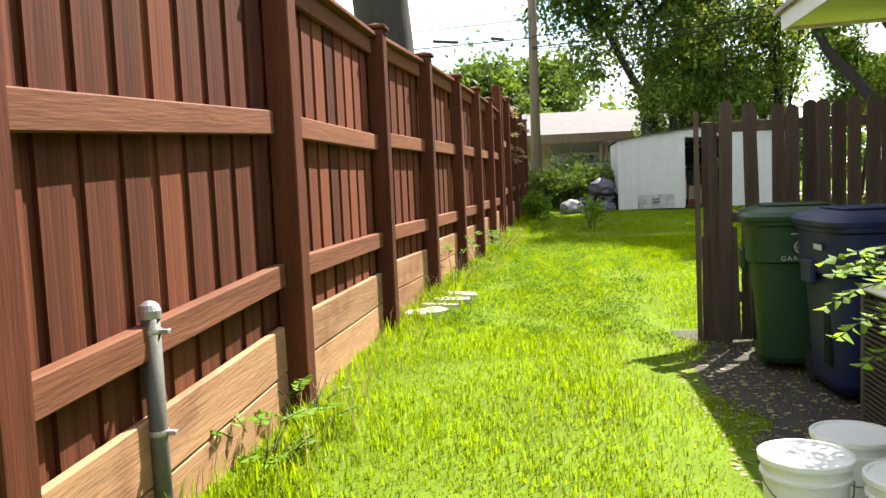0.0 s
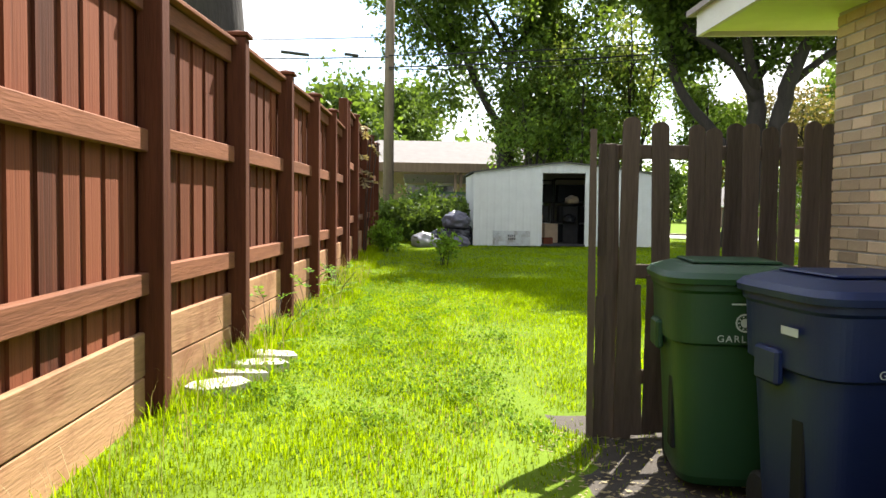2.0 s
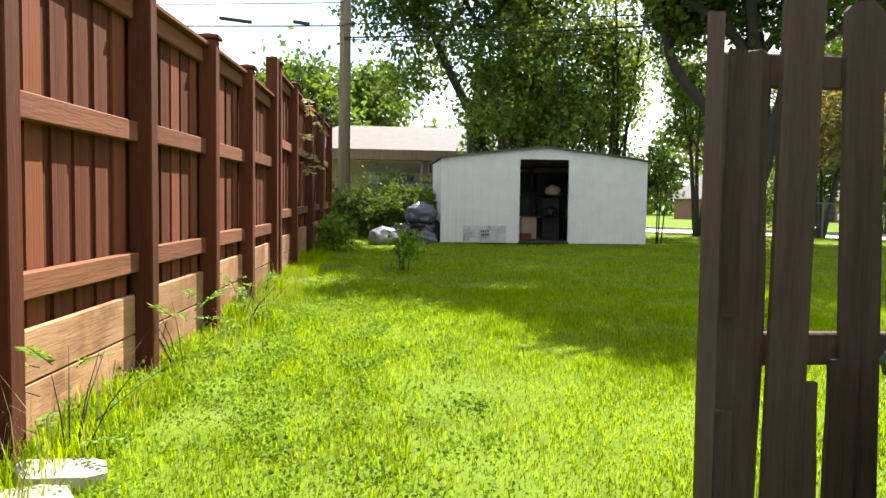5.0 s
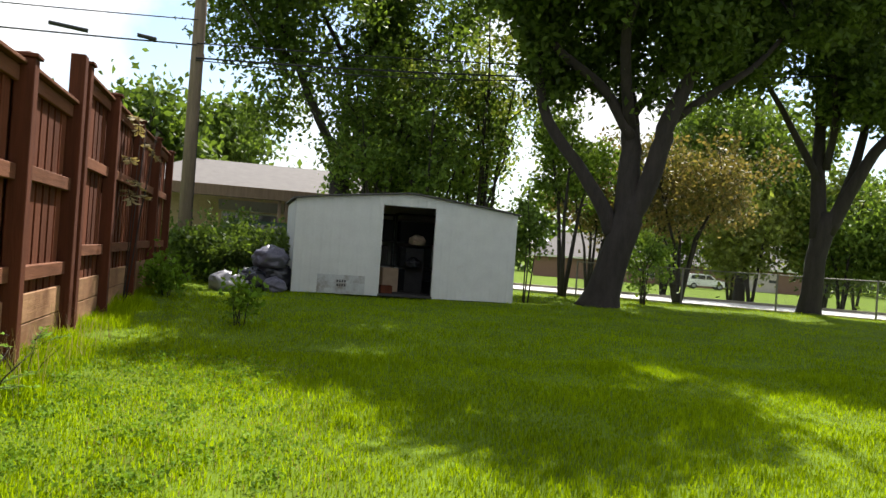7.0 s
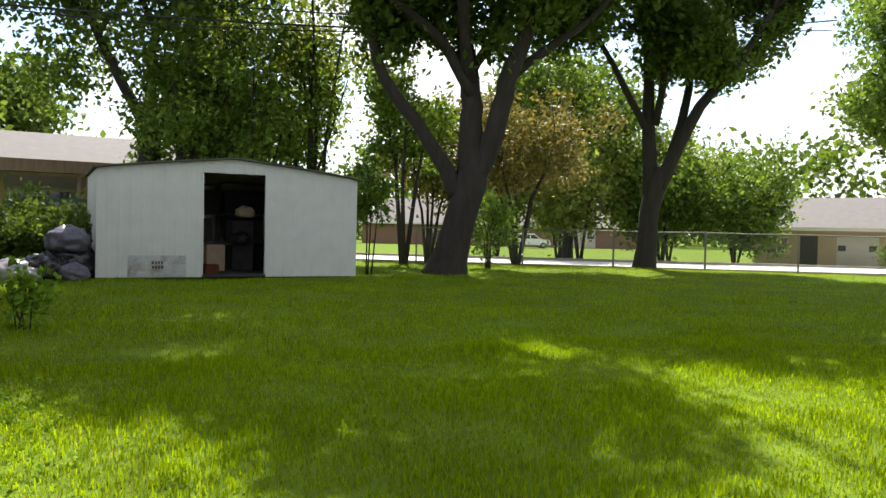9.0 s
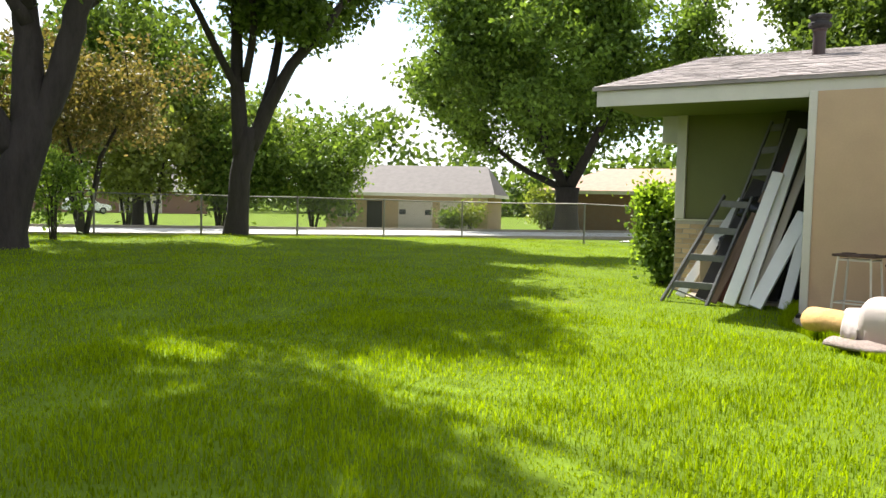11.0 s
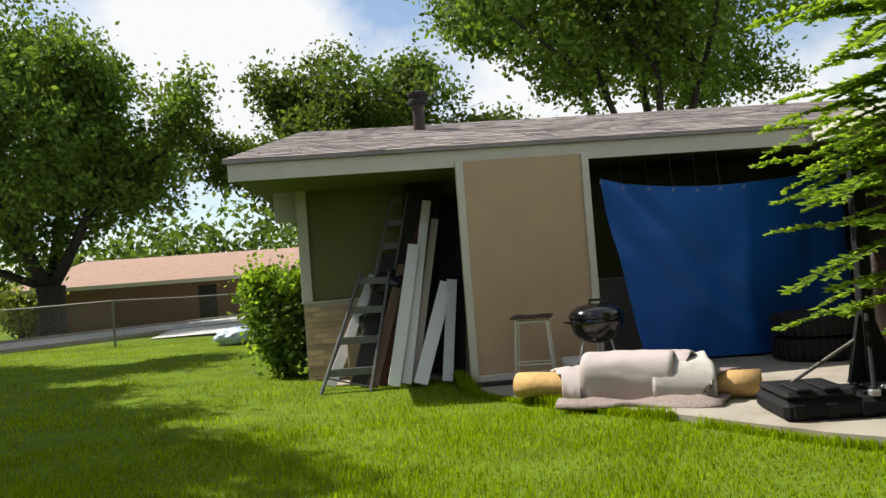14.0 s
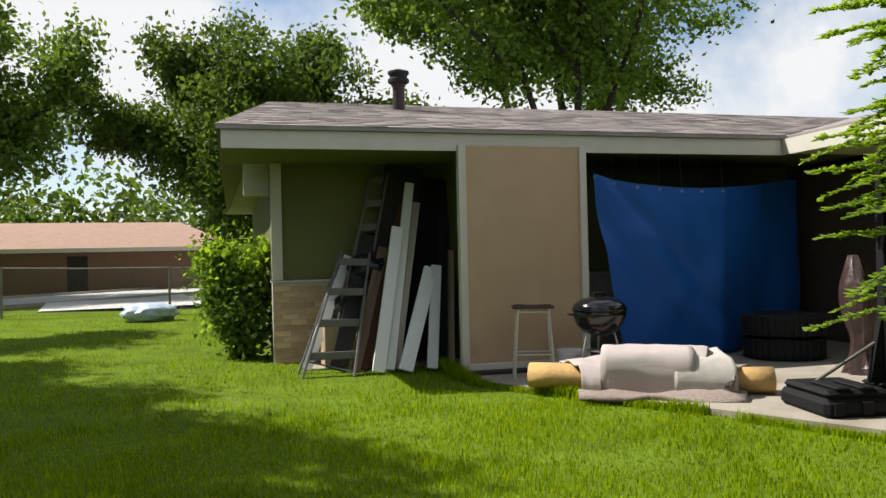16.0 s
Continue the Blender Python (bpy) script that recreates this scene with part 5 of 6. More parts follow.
# ---- beside the house: bins, cooling unit, buckets, old post ----
def garbage_bin(at, rz, material, label, number=False):
    t = thing("wheelie_bin", (*at, -0.165), label, "bin", "bins beside the house", rz)
    t.scale = (1.1, 1.1, 1.1)
    bm = bmesh.new()
    rings = []
    for z, hw, hd in ((0.06, 0.235, 0.25), (0.1, 0.25, 0.27), (0.55, 0.275, 0.305), (0.72, 0.285, 0.318), (0.735, 0.31, 0.345), (0.96, 0.318, 0.36), (0.975, 0.33, 0.375), (1.0, 0.33, 0.375)):
        ring = []
        for k in range(64):
            a = 2 * math.pi * k / 64
            c, s_ = math.cos(a), math.sin(a)
            e = 0.42
            ring.append(bm.verts.new((hw * math.copysign(abs(c) ** e, c), hd * math.copysign(abs(s_) ** e, s_), z)))
        rings.append(ring)
    for a, b in zip(rings, rings[1:]):
        for k in range(64):
            bm.faces.new((a[k], a[(k + 1) % 64], b[(k + 1) % 64], b[k]))
    bm.faces.new(rings[0][::-1])
    bm.faces.new(rings[-1])
    body = part("body", bm, material, t)
    bm = bmesh.new()
    lid = []
    for z, hw, hd in ((1.004, 0.345, 0.395), (1.03, 0.35, 0.4), (1.055, 0.33, 0.37), (1.085, 0.24, 0.27)):
        lid.append([bm.verts.new((hw * math.copysign(abs(math.cos(a)) ** 0.4, math.cos(a)), hd * math.copysign(abs(math.sin(a)) ** 0.4, math.sin(a)), z)) for a in (2 * math.pi * k / 64 for k in range(64))])
    for a, b in zip(lid, lid[1:]):
        for k in range(64):
            bm.faces.new((a[k], a[(k + 1) % 64], b[(k + 1) % 64], b[k]))
    bm.faces.new(lid[0][::-1])
    bm.faces.new(lid[-1])
    cover = part("lid", bm, material, t)
    part("lid_rib", boxed(-0.2, -0.22, 1.088, 0.2, 0.2, 1.1, 0.005), material, cover)
    part("handle", tubed([(-0.24, 0.40, 0.98), (-0.24, 0.47, 1.0), (0.24, 0.47, 1.0), (0.24, 0.40, 0.98)], 0.017, 8), material, t)
    for s_ in (-1, 1):
        part("side_grip", boxed(s_ * 0.318 - 0.02, -0.06, 0.66, s_ * 0.318 + 0.02, 0.12, 0.8, 0.012), material, body)
        part("side_slot", boxed(s_ * 0.262 - 0.012, -0.16, 0.2, s_ * 0.262 + 0.018, -0.07, 0.55, 0.008), M_BLACK, body)
        bm = bmesh.new()
        lathe(bm, [(0.05, -0.03), (0.09, -0.032), (0.105, -0.02), (0.105, 0.02), (0.09, 0.032), (0.05, 0.03)], 20)
        bmesh.ops.transform(bm, matrix=pose(s_ * 0.19, 0.29, 0.107, 0, 90, 0), verts=bm.verts[:])
        part("wheel", bm, M_RUBBER, t)
    # city seal and name on the front
    bm = bmesh.new()
    seg = 28
    for r0, r1 in ((0.034, 0.042), (0.0, 0.02)):
        ri = [bm.verts.new((r0 * math.cos(2 * math.pi * k / seg), 0, r0 * math.sin(2 * math.pi * k / seg))) for k in range(seg)] if r0 else None
        ro = [bm.verts.new((r1 * math.cos(2 * math.pi * k / seg), 0, r1 * math.sin(2 * math.pi * k / seg))) for k in range(seg)]
        if ri:
            for k in range(seg):
                bm.faces.new((ri[k], ri[(k + 1) % seg], ro[(k + 1) % seg], ro[k]))
        else:
            bm.faces.new(ro)
    for k in range(10):
        a = 2 * math.pi * k / 10
        box(bm, 0.024, -0.0005, -0.003, 0.031, 0.0005, 0.003, 0, pose(0, 0, 0, 0, 0, 0) @ Matrix.Rotation(a, 4, "Y"))
    seal = part("seal", bm, M_INK, body, "pale round printed seal")
    seal.location = (0.0, -0.364, 0.835)
    txt = bpy.data.curves.new("lettering", "FONT")
    txt.body, txt.size, txt.align_x, txt.space_character, txt.extrude = "GARLAND", 0.044, "CENTER", 1.25, 0.0006
    txt.materials.append(M_INK)
    lt = new("lettering", txt)
    lt.parent, lt.location, lt.rotation_euler = body, (0.0, -0.362, 0.748), (radians(90), 0, 0)
    part("small_print", boxed(-0.06, -0.368, 0.915, 0.06, -0.366, 0.922), M_INK, body)
    if number:
        part("number_bars", boxed(-0.331, -0.2, 0.87, -0.329, -0.08, 0.9), M_INK, body)
    return t


garbage_bin((1.69, 6.2), -8, M_GREENBIN, "dark green wheeled rubbish bin with pale city lettering")
garbage_bin((1.91, 5.36), 3, M_BLUEBIN, "navy blue wheeled recycling bin with pale city lettering", True)

M_LOUVRE = mat("brown_painted_louvre", (0.07, 0.055, 0.042), 0.65, var=0.15)
ac = thing("cooling_unit", (1.96, 4.02, -0.19), "square outdoor cooling unit with louvred dark sides and pale top", "air conditioner")
ac.scale = (1.1, 1.1, 1.1)
part("base_pad", boxed(-0.42, -0.42, -0.02, 0.42, 0.42, 0.06, 0.01), M_CONCRETE, ac)
part("core", boxed(-0.34, -0.34, 0.06, 0.34, 0.34, 0.74), M_DARK, ac)
for k in range(26):
    z = 0.09 + k * 0.025
    bm = bmesh.new()
    for q in range(4):
        box(bm, -0.36, -0.375, z, 0.36, -0.352, z + 0.008, 0, Matrix.Rotation(q * math.pi / 2, 4, "Z"))
    part("louvre", bm, M_LOUVRE, ac)
for sx in (-1, 1):
    for sy in (-1, 1):
        part("corner_post", boxed(sx * 0.36 - 0.02, sy * 0.36 - 0.02, 0.06, sx * 0.36 + 0.02, sy * 0.36 + 0.02, 0.752, 0.005), M_LOUVRE, ac)
part("top_cover", boxed(-0.39, -0.39, 0.755, 0.39, 0.39, 0.79, 0.02), M_TRIM, ac)
for r in (0.06, 0.12, 0.18, 0.24, 0.29):
    bm = bmesh.new()
    tube(bm, [(r * math.cos(2 * math.pi * k / 28), r * math.sin(2 * math.pi * k / 28), 0.8) for k in range(29)], 0.004, 5, False)
    part("grille_ring", bm, M_BLACK, ac)


def bucket(at, r, h, label, z=None, lid=True, group="buckets beside the house"):
    t = thing("bucket", (*at, ground_z(*at) if z is None else z), label, "bucket", group)
    bm = bmesh.new()
    lathe(bm, [(r * 0.86, 0.0), (r * 0.88, 0.01), (r * 0.96, h * 0.78), (r * 1.03, h * 0.79), (r * 1.03, h * 0.82), (r * 0.97, h * 0.83), (r * 0.98, h * 0.9), (r * 1.03, h * 0.91), (r * 1.03, h * 0.94)], 32)
    part("body", bm, M_WHITE, t, smooth=False)
    if lid:
        bm = bmesh.new()
        lathe(bm, [(r * 1.06, h * 0.93), (r * 1.075, h * 0.945), (r * 1.075, h * 0.99), (r * 1.05, h), (r * 0.98, h), (r * 0.96, h * 0.975), (r * 0.2, h * 0.97)], 32)
        part("lid", bm, M_WHITE, t)
    part("bail", tubed([(r * 1.03 * math.cos(a), -abs(math.sin(a)) * r * 1.09, h * 0.8 - abs(math.sin(a)) * h * 0.28) for a in (math.pi * k / 12 for k in range(13))], 0.003, 5), M_STEEL, t)
    return t


bucket((0.84, 2.95), 0.152, 0.36, "white lidded plastic paint bucket on the grass")
bucket((1.14, 3.36), 0.152, 0.36, "white lidded plastic paint bucket behind another")
bucket((1.13, 2.74), 0.152, 0.36, "white lidded plastic paint bucket beside another")

pipe = thing("old_fence_post", (-1.55, 2.78, 0), "weathered grey steel post with domed cap beside the fence", "post")
part("pipe", tubed([(0, 0, -0.2), (0, 0, 0.86)], 0.036, 16), M_OLDSTEEL, pipe, smooth=True)
bm = bmesh.new()
lathe(bm, [(0.042, 0.84), (0.043, 0.87), (0.034, 0.892), (0.018, 0.904), (0.004, 0.908)], 16)
part("cap", bm, M_ALU, pipe)
for z in (0.12, 0.4, 0.79):
    bm = bmesh.new()
    lathe(bm, [(0.04, z - 0.01), (0.042, z), (0.04, z + 0.01)], 16)
    box(bm, 0.03, -0.012, z - 0.008, 0.075, 0.012, z + 0.008, 0.002)
    part("clamp", bm, M_ALU, pipe)

rst = random.Random(21)
for x, y, w, d, rz in ((-1.29, 7.38, 0.42, 0.24, 35), (-1.23, 7.74, 0.42, 0.24, 28), (-1.16, 8.08, 0.42, 0.24, 30), (-1.1, 8.42, 0.4, 0.24, 25)):
    bm = bmesh.new()
    out = [(w * (0.5 + rst.uniform(-0.06, 0.06)) * math.copysign(abs(math.cos(a)) ** 0.5, math.cos(a)), d * (0.55 + rst.uniform(-0.08, 0.08)) * math.copysign(abs(math.sin(a)) ** 0.5, math.sin(a))) for a in (0.35 + 2 * math.pi * k / 7 for k in range(7))]
    hi, lo = [bm.verts.new((px, py, 0.045)) for px, py in out], [bm.verts.new((px * 1.04, py * 1.04, -0.04)) for px, py in out]
    bm.faces.new(hi)
    for k in range(7):
        bm.faces.new((lo[k], lo[(k + 1) % 7], hi[(k + 1) % 7], hi[k]))
    ob = link("flagstone", bm, M_STONE)
    ob.location, ob.rotation_euler = (x, y, ground_z(x, y) + 0.012), (radians(rst.uniform(-5, 5)), radians(rst.uniform(-4, 6)), radians(rz))
    tagged(ob, "pale rough flagstone laid in the grass", "stone", "flagstones by the fence")

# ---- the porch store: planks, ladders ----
# Camera position at the end of the walk, which the porch goods are fitted to.
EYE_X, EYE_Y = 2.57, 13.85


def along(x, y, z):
    """Carries a place on the plane x = 12.2 along the camera's sight line to another depth in the porch."""
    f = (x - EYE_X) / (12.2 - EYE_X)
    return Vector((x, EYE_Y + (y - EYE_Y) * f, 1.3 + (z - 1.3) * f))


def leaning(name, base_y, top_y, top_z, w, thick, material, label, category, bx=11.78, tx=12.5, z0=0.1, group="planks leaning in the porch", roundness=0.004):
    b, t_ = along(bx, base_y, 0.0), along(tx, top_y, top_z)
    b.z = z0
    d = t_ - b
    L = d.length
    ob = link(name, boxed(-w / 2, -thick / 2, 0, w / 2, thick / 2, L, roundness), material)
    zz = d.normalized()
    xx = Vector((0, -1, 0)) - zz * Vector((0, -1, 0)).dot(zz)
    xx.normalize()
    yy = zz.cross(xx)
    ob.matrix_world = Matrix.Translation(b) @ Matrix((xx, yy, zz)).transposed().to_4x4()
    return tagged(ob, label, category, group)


# Planks and ladders are placed to fit the camera's view.
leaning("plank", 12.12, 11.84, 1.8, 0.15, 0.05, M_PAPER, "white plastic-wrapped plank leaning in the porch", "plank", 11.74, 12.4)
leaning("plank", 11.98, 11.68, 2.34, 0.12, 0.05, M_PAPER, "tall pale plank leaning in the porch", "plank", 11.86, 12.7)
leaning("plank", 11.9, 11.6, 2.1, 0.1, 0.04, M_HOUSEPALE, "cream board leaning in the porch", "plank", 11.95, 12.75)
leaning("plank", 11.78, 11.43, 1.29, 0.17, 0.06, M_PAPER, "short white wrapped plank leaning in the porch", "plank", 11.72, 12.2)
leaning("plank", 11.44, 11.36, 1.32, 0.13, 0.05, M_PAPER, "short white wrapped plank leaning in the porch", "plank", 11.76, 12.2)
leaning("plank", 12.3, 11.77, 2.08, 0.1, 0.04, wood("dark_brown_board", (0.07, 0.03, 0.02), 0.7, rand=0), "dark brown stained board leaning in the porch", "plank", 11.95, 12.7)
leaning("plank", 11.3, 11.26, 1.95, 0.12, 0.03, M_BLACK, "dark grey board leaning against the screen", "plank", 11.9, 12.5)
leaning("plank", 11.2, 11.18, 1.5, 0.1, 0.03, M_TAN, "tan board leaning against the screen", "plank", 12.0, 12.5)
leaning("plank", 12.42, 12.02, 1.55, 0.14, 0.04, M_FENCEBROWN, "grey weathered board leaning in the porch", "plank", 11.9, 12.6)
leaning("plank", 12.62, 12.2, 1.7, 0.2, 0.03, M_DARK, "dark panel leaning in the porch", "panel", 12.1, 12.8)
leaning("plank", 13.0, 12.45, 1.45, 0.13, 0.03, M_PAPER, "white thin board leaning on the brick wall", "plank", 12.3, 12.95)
# Two sheets added to darken the recess behind the ladders.
leaning("panel", 12.1, 11.75, 2.55, 0.5, 0.03, M_DARK, "added black sheet that darkens the back of the porch store", "panel", 12.6, 12.98)
leaning("panel", 11.62, 11.4, 2.4, 0.5, 0.03, M_BLACK, "added dark sheet that deepens the back of the porch store", "panel", 12.6, 12.98)


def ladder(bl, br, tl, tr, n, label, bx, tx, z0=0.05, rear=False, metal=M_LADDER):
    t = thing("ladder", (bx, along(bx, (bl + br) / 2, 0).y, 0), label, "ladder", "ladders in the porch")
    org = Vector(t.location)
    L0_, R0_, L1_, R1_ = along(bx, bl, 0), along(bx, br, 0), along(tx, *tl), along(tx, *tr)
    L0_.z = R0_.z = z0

    def bar(name, p, q, w, h):
        d = q - p
        zz = d.normalized()
        xx = Vector((0, 1, 0)) if abs(zz.y) < 0.8 else Vector((1, 0, 0))
        xx = (xx - zz * xx.dot(zz)).normalized()
        m = Matrix.Translation(p - org) @ Matrix((xx, zz.cross(xx), zz)).transposed().to_4x4()
        part(name, boxed(-w / 2, -h / 2, 0, w / 2, h / 2, d.length, 0.004, m), metal, t)

    bar("side_rail", L0_, L1_, 0.03, 0.07)
    bar("side_rail", R0_, R1_, 0.03, 0.07)
    for k in range(n):
        f = (k + 0.7) / n
        bar("step", L0_.lerp(L1_, f), R0_.lerp(R1_, f), 0.03, 0.09)
    bar("brace", L0_.lerp(L1_, 0.14), R0_.lerp(R1_, 0.04), 0.015, 0.02)
    if rear:
        bar("rear_leg", L0_ + Vector((0.35, 0.02, 0)), L1_ + Vector((-0.05, 0, 0)), 0.025, 0.04)
        bar("rear_leg", R0_ + Vector((0.35, -0.02, 0)), R1_ + Vector((-0.05, 0, 0)), 0.025, 0.04)
    return t


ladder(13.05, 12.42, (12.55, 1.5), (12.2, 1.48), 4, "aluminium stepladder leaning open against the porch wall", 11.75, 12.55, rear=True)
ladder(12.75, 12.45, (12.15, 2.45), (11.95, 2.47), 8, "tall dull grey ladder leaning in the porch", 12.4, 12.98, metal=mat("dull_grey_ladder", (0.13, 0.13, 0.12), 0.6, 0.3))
box_ob = link("cardboard_box", boxed(12.35, 12.05, 0.0, 12.85, 12.75, 0.62, 0.01), M_TAN)
tagged(box_ob, "brown cardboard box behind the ladders", "box")
bag_ob = bag((12.78, 12.3), 0.34, M_BAGBLACK, "black bag of oddments stacked in the porch", 14)
bag_ob.location.z = 0.62 + 0.2
bag_ob["group"] = "clutter in the porch"
bag_ob = bag((12.75, 12.1), 0.3, M_BAGBLACK, "black bundle stacked high in the porch", 15)
bag_ob.location.z = 1.3
bag_ob["group"] = "clutter in the porch"

# ---- on the patio ----
stool = thing("bar_stool", (10.74, 10.66, SLAB), "tall cream metal bar stool with a dark worn plank seat", "stool", rz=-17)
bm = boxed(-0.16, -0.225, 0.745, 0.16, 0.225, 0.772, 0.008)
box(bm, -0.15, -0.2, 0.772, -0.02, -0.06, 0.785, 0.004)
box(bm, 0.0, 0.08, 0.772, 0.12, 0.19, 0.782, 0.004)
part("seat", bm, mat("dark_worn_seat", (0.06, 0.035, 0.025), 0.7), stool)
LEGS = [(-1, -1), (1, -1), (1, 1), (-1, 1)]
for sx, sy in LEGS:
    part("leg", tubed([(sx * 0.13, sy * 0.165, 0.745), (sx * 0.165, sy * 0.215, 0.0)], 0.0125, 8), M_TRIM, stool)
for z, f in ((0.71, 0.05), (0.25, 0.66)):
    for k in range(4):
        (ax, ay), (bx, by) = LEGS[k], LEGS[(k + 1) % 4]
        kx, ky = 0.13 + 0.035 * f, 0.165 + 0.05 * f
        part("stretcher", tubed([(ax * kx, ay * ky, z), (bx * kx, by * ky, z)], 0.0095, 6), M_TRIM, stool)

grill = thing("kettle_grill", (10.35, 10.05, SLAB), "black enamel kettle grill on three thin legs", "grill")
grill.scale = (1.0, 1.0, 1.13)
bm = bmesh.new()
lathe(bm, [(0.06, 0.4), (0.17, 0.43), (0.245, 0.5), (0.28, 0.59), (0.285, 0.64)], 32)
part("bowl", bm, M_ENAMEL, grill, smooth=True)
bm = bmesh.new()
lathe(bm, [(0.292, 0.642), (0.29, 0.655), (0.265, 0.7), (0.2, 0.74), (0.11, 0.762), (0.02, 0.768)], 32)
lid = part("lid", bm, M_ENAMEL, grill, smooth=True)
part("lid_handle", tubed([(0, -0.06, 0.76), (0, -0.06, 0.8), (0, 0.06, 0.8), (0, 0.06, 0.76)], 0.012, 8), M_BLACK, lid)
part("side_handle", tubed([(0, 0.28, 0.6), (0, 0.34, 0.61), (0.05, 0.34, 0.61), (0.05, 0.28, 0.6)], 0.01, 6), M_BLACK, grill)
for k in range(3):
    a = math.radians(100 + 120 * k)
    part("leg", tubed([(0.16 * math.cos(a), 0.16 * math.sin(a), 0.44), (0.3 * math.cos(a), 0.3 * math.sin(a), 0.0)], 0.011, 8), M_ALU, grill)
bm = bmesh.new()
lathe(bm, [(0.02, 0.25), (0.15, 0.252), (0.155, 0.262), (0.02, 0.264)], 24)
part("ash_tray", bm, M_ALU, grill)
bucket((10.8, 10.2), 0.15, 0.28, "pale plastic bucket behind the grill", SLAB, False, "")
low = link("low_board", boxed(11.0, 10.0, SLAB, 11.15, 11.3, SLAB + 0.04, 0.005), M_DARK)
tagged(low, "dark low board lying along the screen", "board")

# carpets: a rolled foam pad with carpet folded over it
P0, P1 = Vector((10.0, 10.97, 0)), Vector((8.9, 9.0, 0))
ud = (P1 - P0).normalized()
nd = Vector((-ud.y, ud.x, 0))
roll_len = (P1 - P0).length


def roll(name, s0, s1, r, material, label, turns=2.2, off=0.0, lift=0.0):
    """A spiral roll of thick sheet, lying along the line of the carpets."""
    bm = bmesh.new()
    n = int(turns * 18)
    prof = []
    for k in range(n + 1):
        a = 2 * math.pi * k / 18
        rr = r * (0.35 + 0.65 * k / n)
        prof.append((rr * math.cos(a - 2 * math.pi * turns - math.pi / 2), rr * math.sin(a - 2 * math.pi * turns - math.pi / 2) * 0.66))
    th = 0.028
    inner = [(x * (1 - th / max(0.05, math.hypot(x, z))), z * (1 - th / max(0.05, math.hypot(x, z)))) for x, z in prof]
    rows = []
    ns = 9
    for i in range(ns + 1):
        s = s0 + (s1 - s0) * i / ns
        wob = 0.012 * math.sin(5 * s + 1)
        c = P0 + ud * s + nd * off
        rows.append([[bm.verts.new(c + nd * x * (1 + wob) + Vector((0, 0, SLAB + r * 0.67 + lift + z + wob))) for x, z in pr] for pr in (prof, inner)])
    for a, b in zip(rows, rows[1:]):
        for k in range(n):
            bm.faces.new((a[0][k], a[0][k + 1], b[0][k + 1], b[0][k]))
            bm.faces.new((a[1][k], b[1][k], b[1][k + 1], a[1][k + 1]))
    for rw in (rows[0], rows[-1]):
        for k in range(n):
            bm.faces.new((rw[0][k], rw[1][k], rw[1][k + 1], rw[0][k + 1]))
    bmesh.ops.recalc_face_normals(bm, faces=bm.faces[:])
    return tagged(link(name, bm, material, smooth=True), label, "carpet roll", "carpets on the patio")


def drape(name, s0, s1, half, r, material, label, lift, thick=0.022, flare=0.0, seed=1, skirt=0.0, wave=1.0, square=0.38):
    """A sheet folded over the roll: x across, following an arch."""
    bm = bmesh.new()
    ns, na = 14, 20
    grid = []
    for i in range(ns + 1):
        s = s0 + (s1 - s0) * i / ns
        row = []
        for k in range(na + 1):
            a = math.pi * k / na
            c_ = math.cos(a)
            x, z = half * math.copysign(abs(c_) ** 0.7, c_), r * math.sin(a) ** square
            if skirt:
                x *= 1 + skirt * (1 - math.sin(a))
            wv = wave * 0.075 * noise.noise(Vector((s * 2.3 + seed, a * 1.4, seed))) + 0.012 * noise.noise(Vector((s * 7 + seed, a * 4, seed)))
            row.append(bm.verts.new(P0 + ud * (s + flare * math.cos(a) * (i / ns - 0.5)) + nd * (x + wv) + Vector((0, 0, SLAB + lift + max(0.0, z + wv)))))
        grid.append(row)
    for a, b in zip(grid, grid[1:]):
        for k in range(na):
            bm.faces.new((a[k], a[k + 1], b[k + 1], b[k]))
    bmesh.ops.recalc_face_normals(bm, faces=bm.faces[:])
    bmesh.ops.solidify(bm, geom=bm.faces[:], thickness=thick)
    return tagged(link(name, bm, material, smooth=True), label, "carpet", "carpets on the patio")


roll("foam_pad", -0.02, 2.24, 0.2, M_PAD, "rolled ochre foam carpet pad on the patio")
drape("carpet", 0.72, 1.56, 0.27, 0.37, M_RUG, "grey-beige carpet folded over the rolled pad", 0.03, 0.022, 0.06, 1, 0.2, 0.3, 0.3)
drape("carpet", 0.7, 1.52, 0.285, 0.405, M_RUG, "upper layer of the folded grey-beige carpet", 0.03, 0.018, -0.03, 2, 0.12, 0.25, 0.3)
drape("carpet", 0.36, 0.84, 0.25, 0.27, M_RUG, "grey-beige carpet end drooping beside the fold", 0.02, 0.02, 0.3, 3, 0.3)
drape("carpet", 1.45, 1.8, 0.26, 0.33, mat("pale_carpet_underside", (0.45, 0.42, 0.38), 0.95, var=0.2, scale=12, fine=160, bump=0.5), "pale crumpled carpet under the fold", 0.02, 0.03, -0.2, 5, 0.25)
drape("carpet", 1.5, 1.68, 0.24, 0.37, M_RUG, "grey-beige carpet layer showing at the fold", 0.02, 0.018, 0.1, 11, 0.3)
drape("carpet", 1.72, 1.96, 0.28, 0.26, M_PILE, "shaggy mauve-grey carpet corner over the pad", 0.02, 0.03, 0.25, 13, 0.4)
drape("carpet", 0.45, 2.0, 0.5, 0.06, M_PILE, "shaggy mauve-grey carpet spread flat beneath", 0.0, 0.03, 0.1, 7, 0.1)

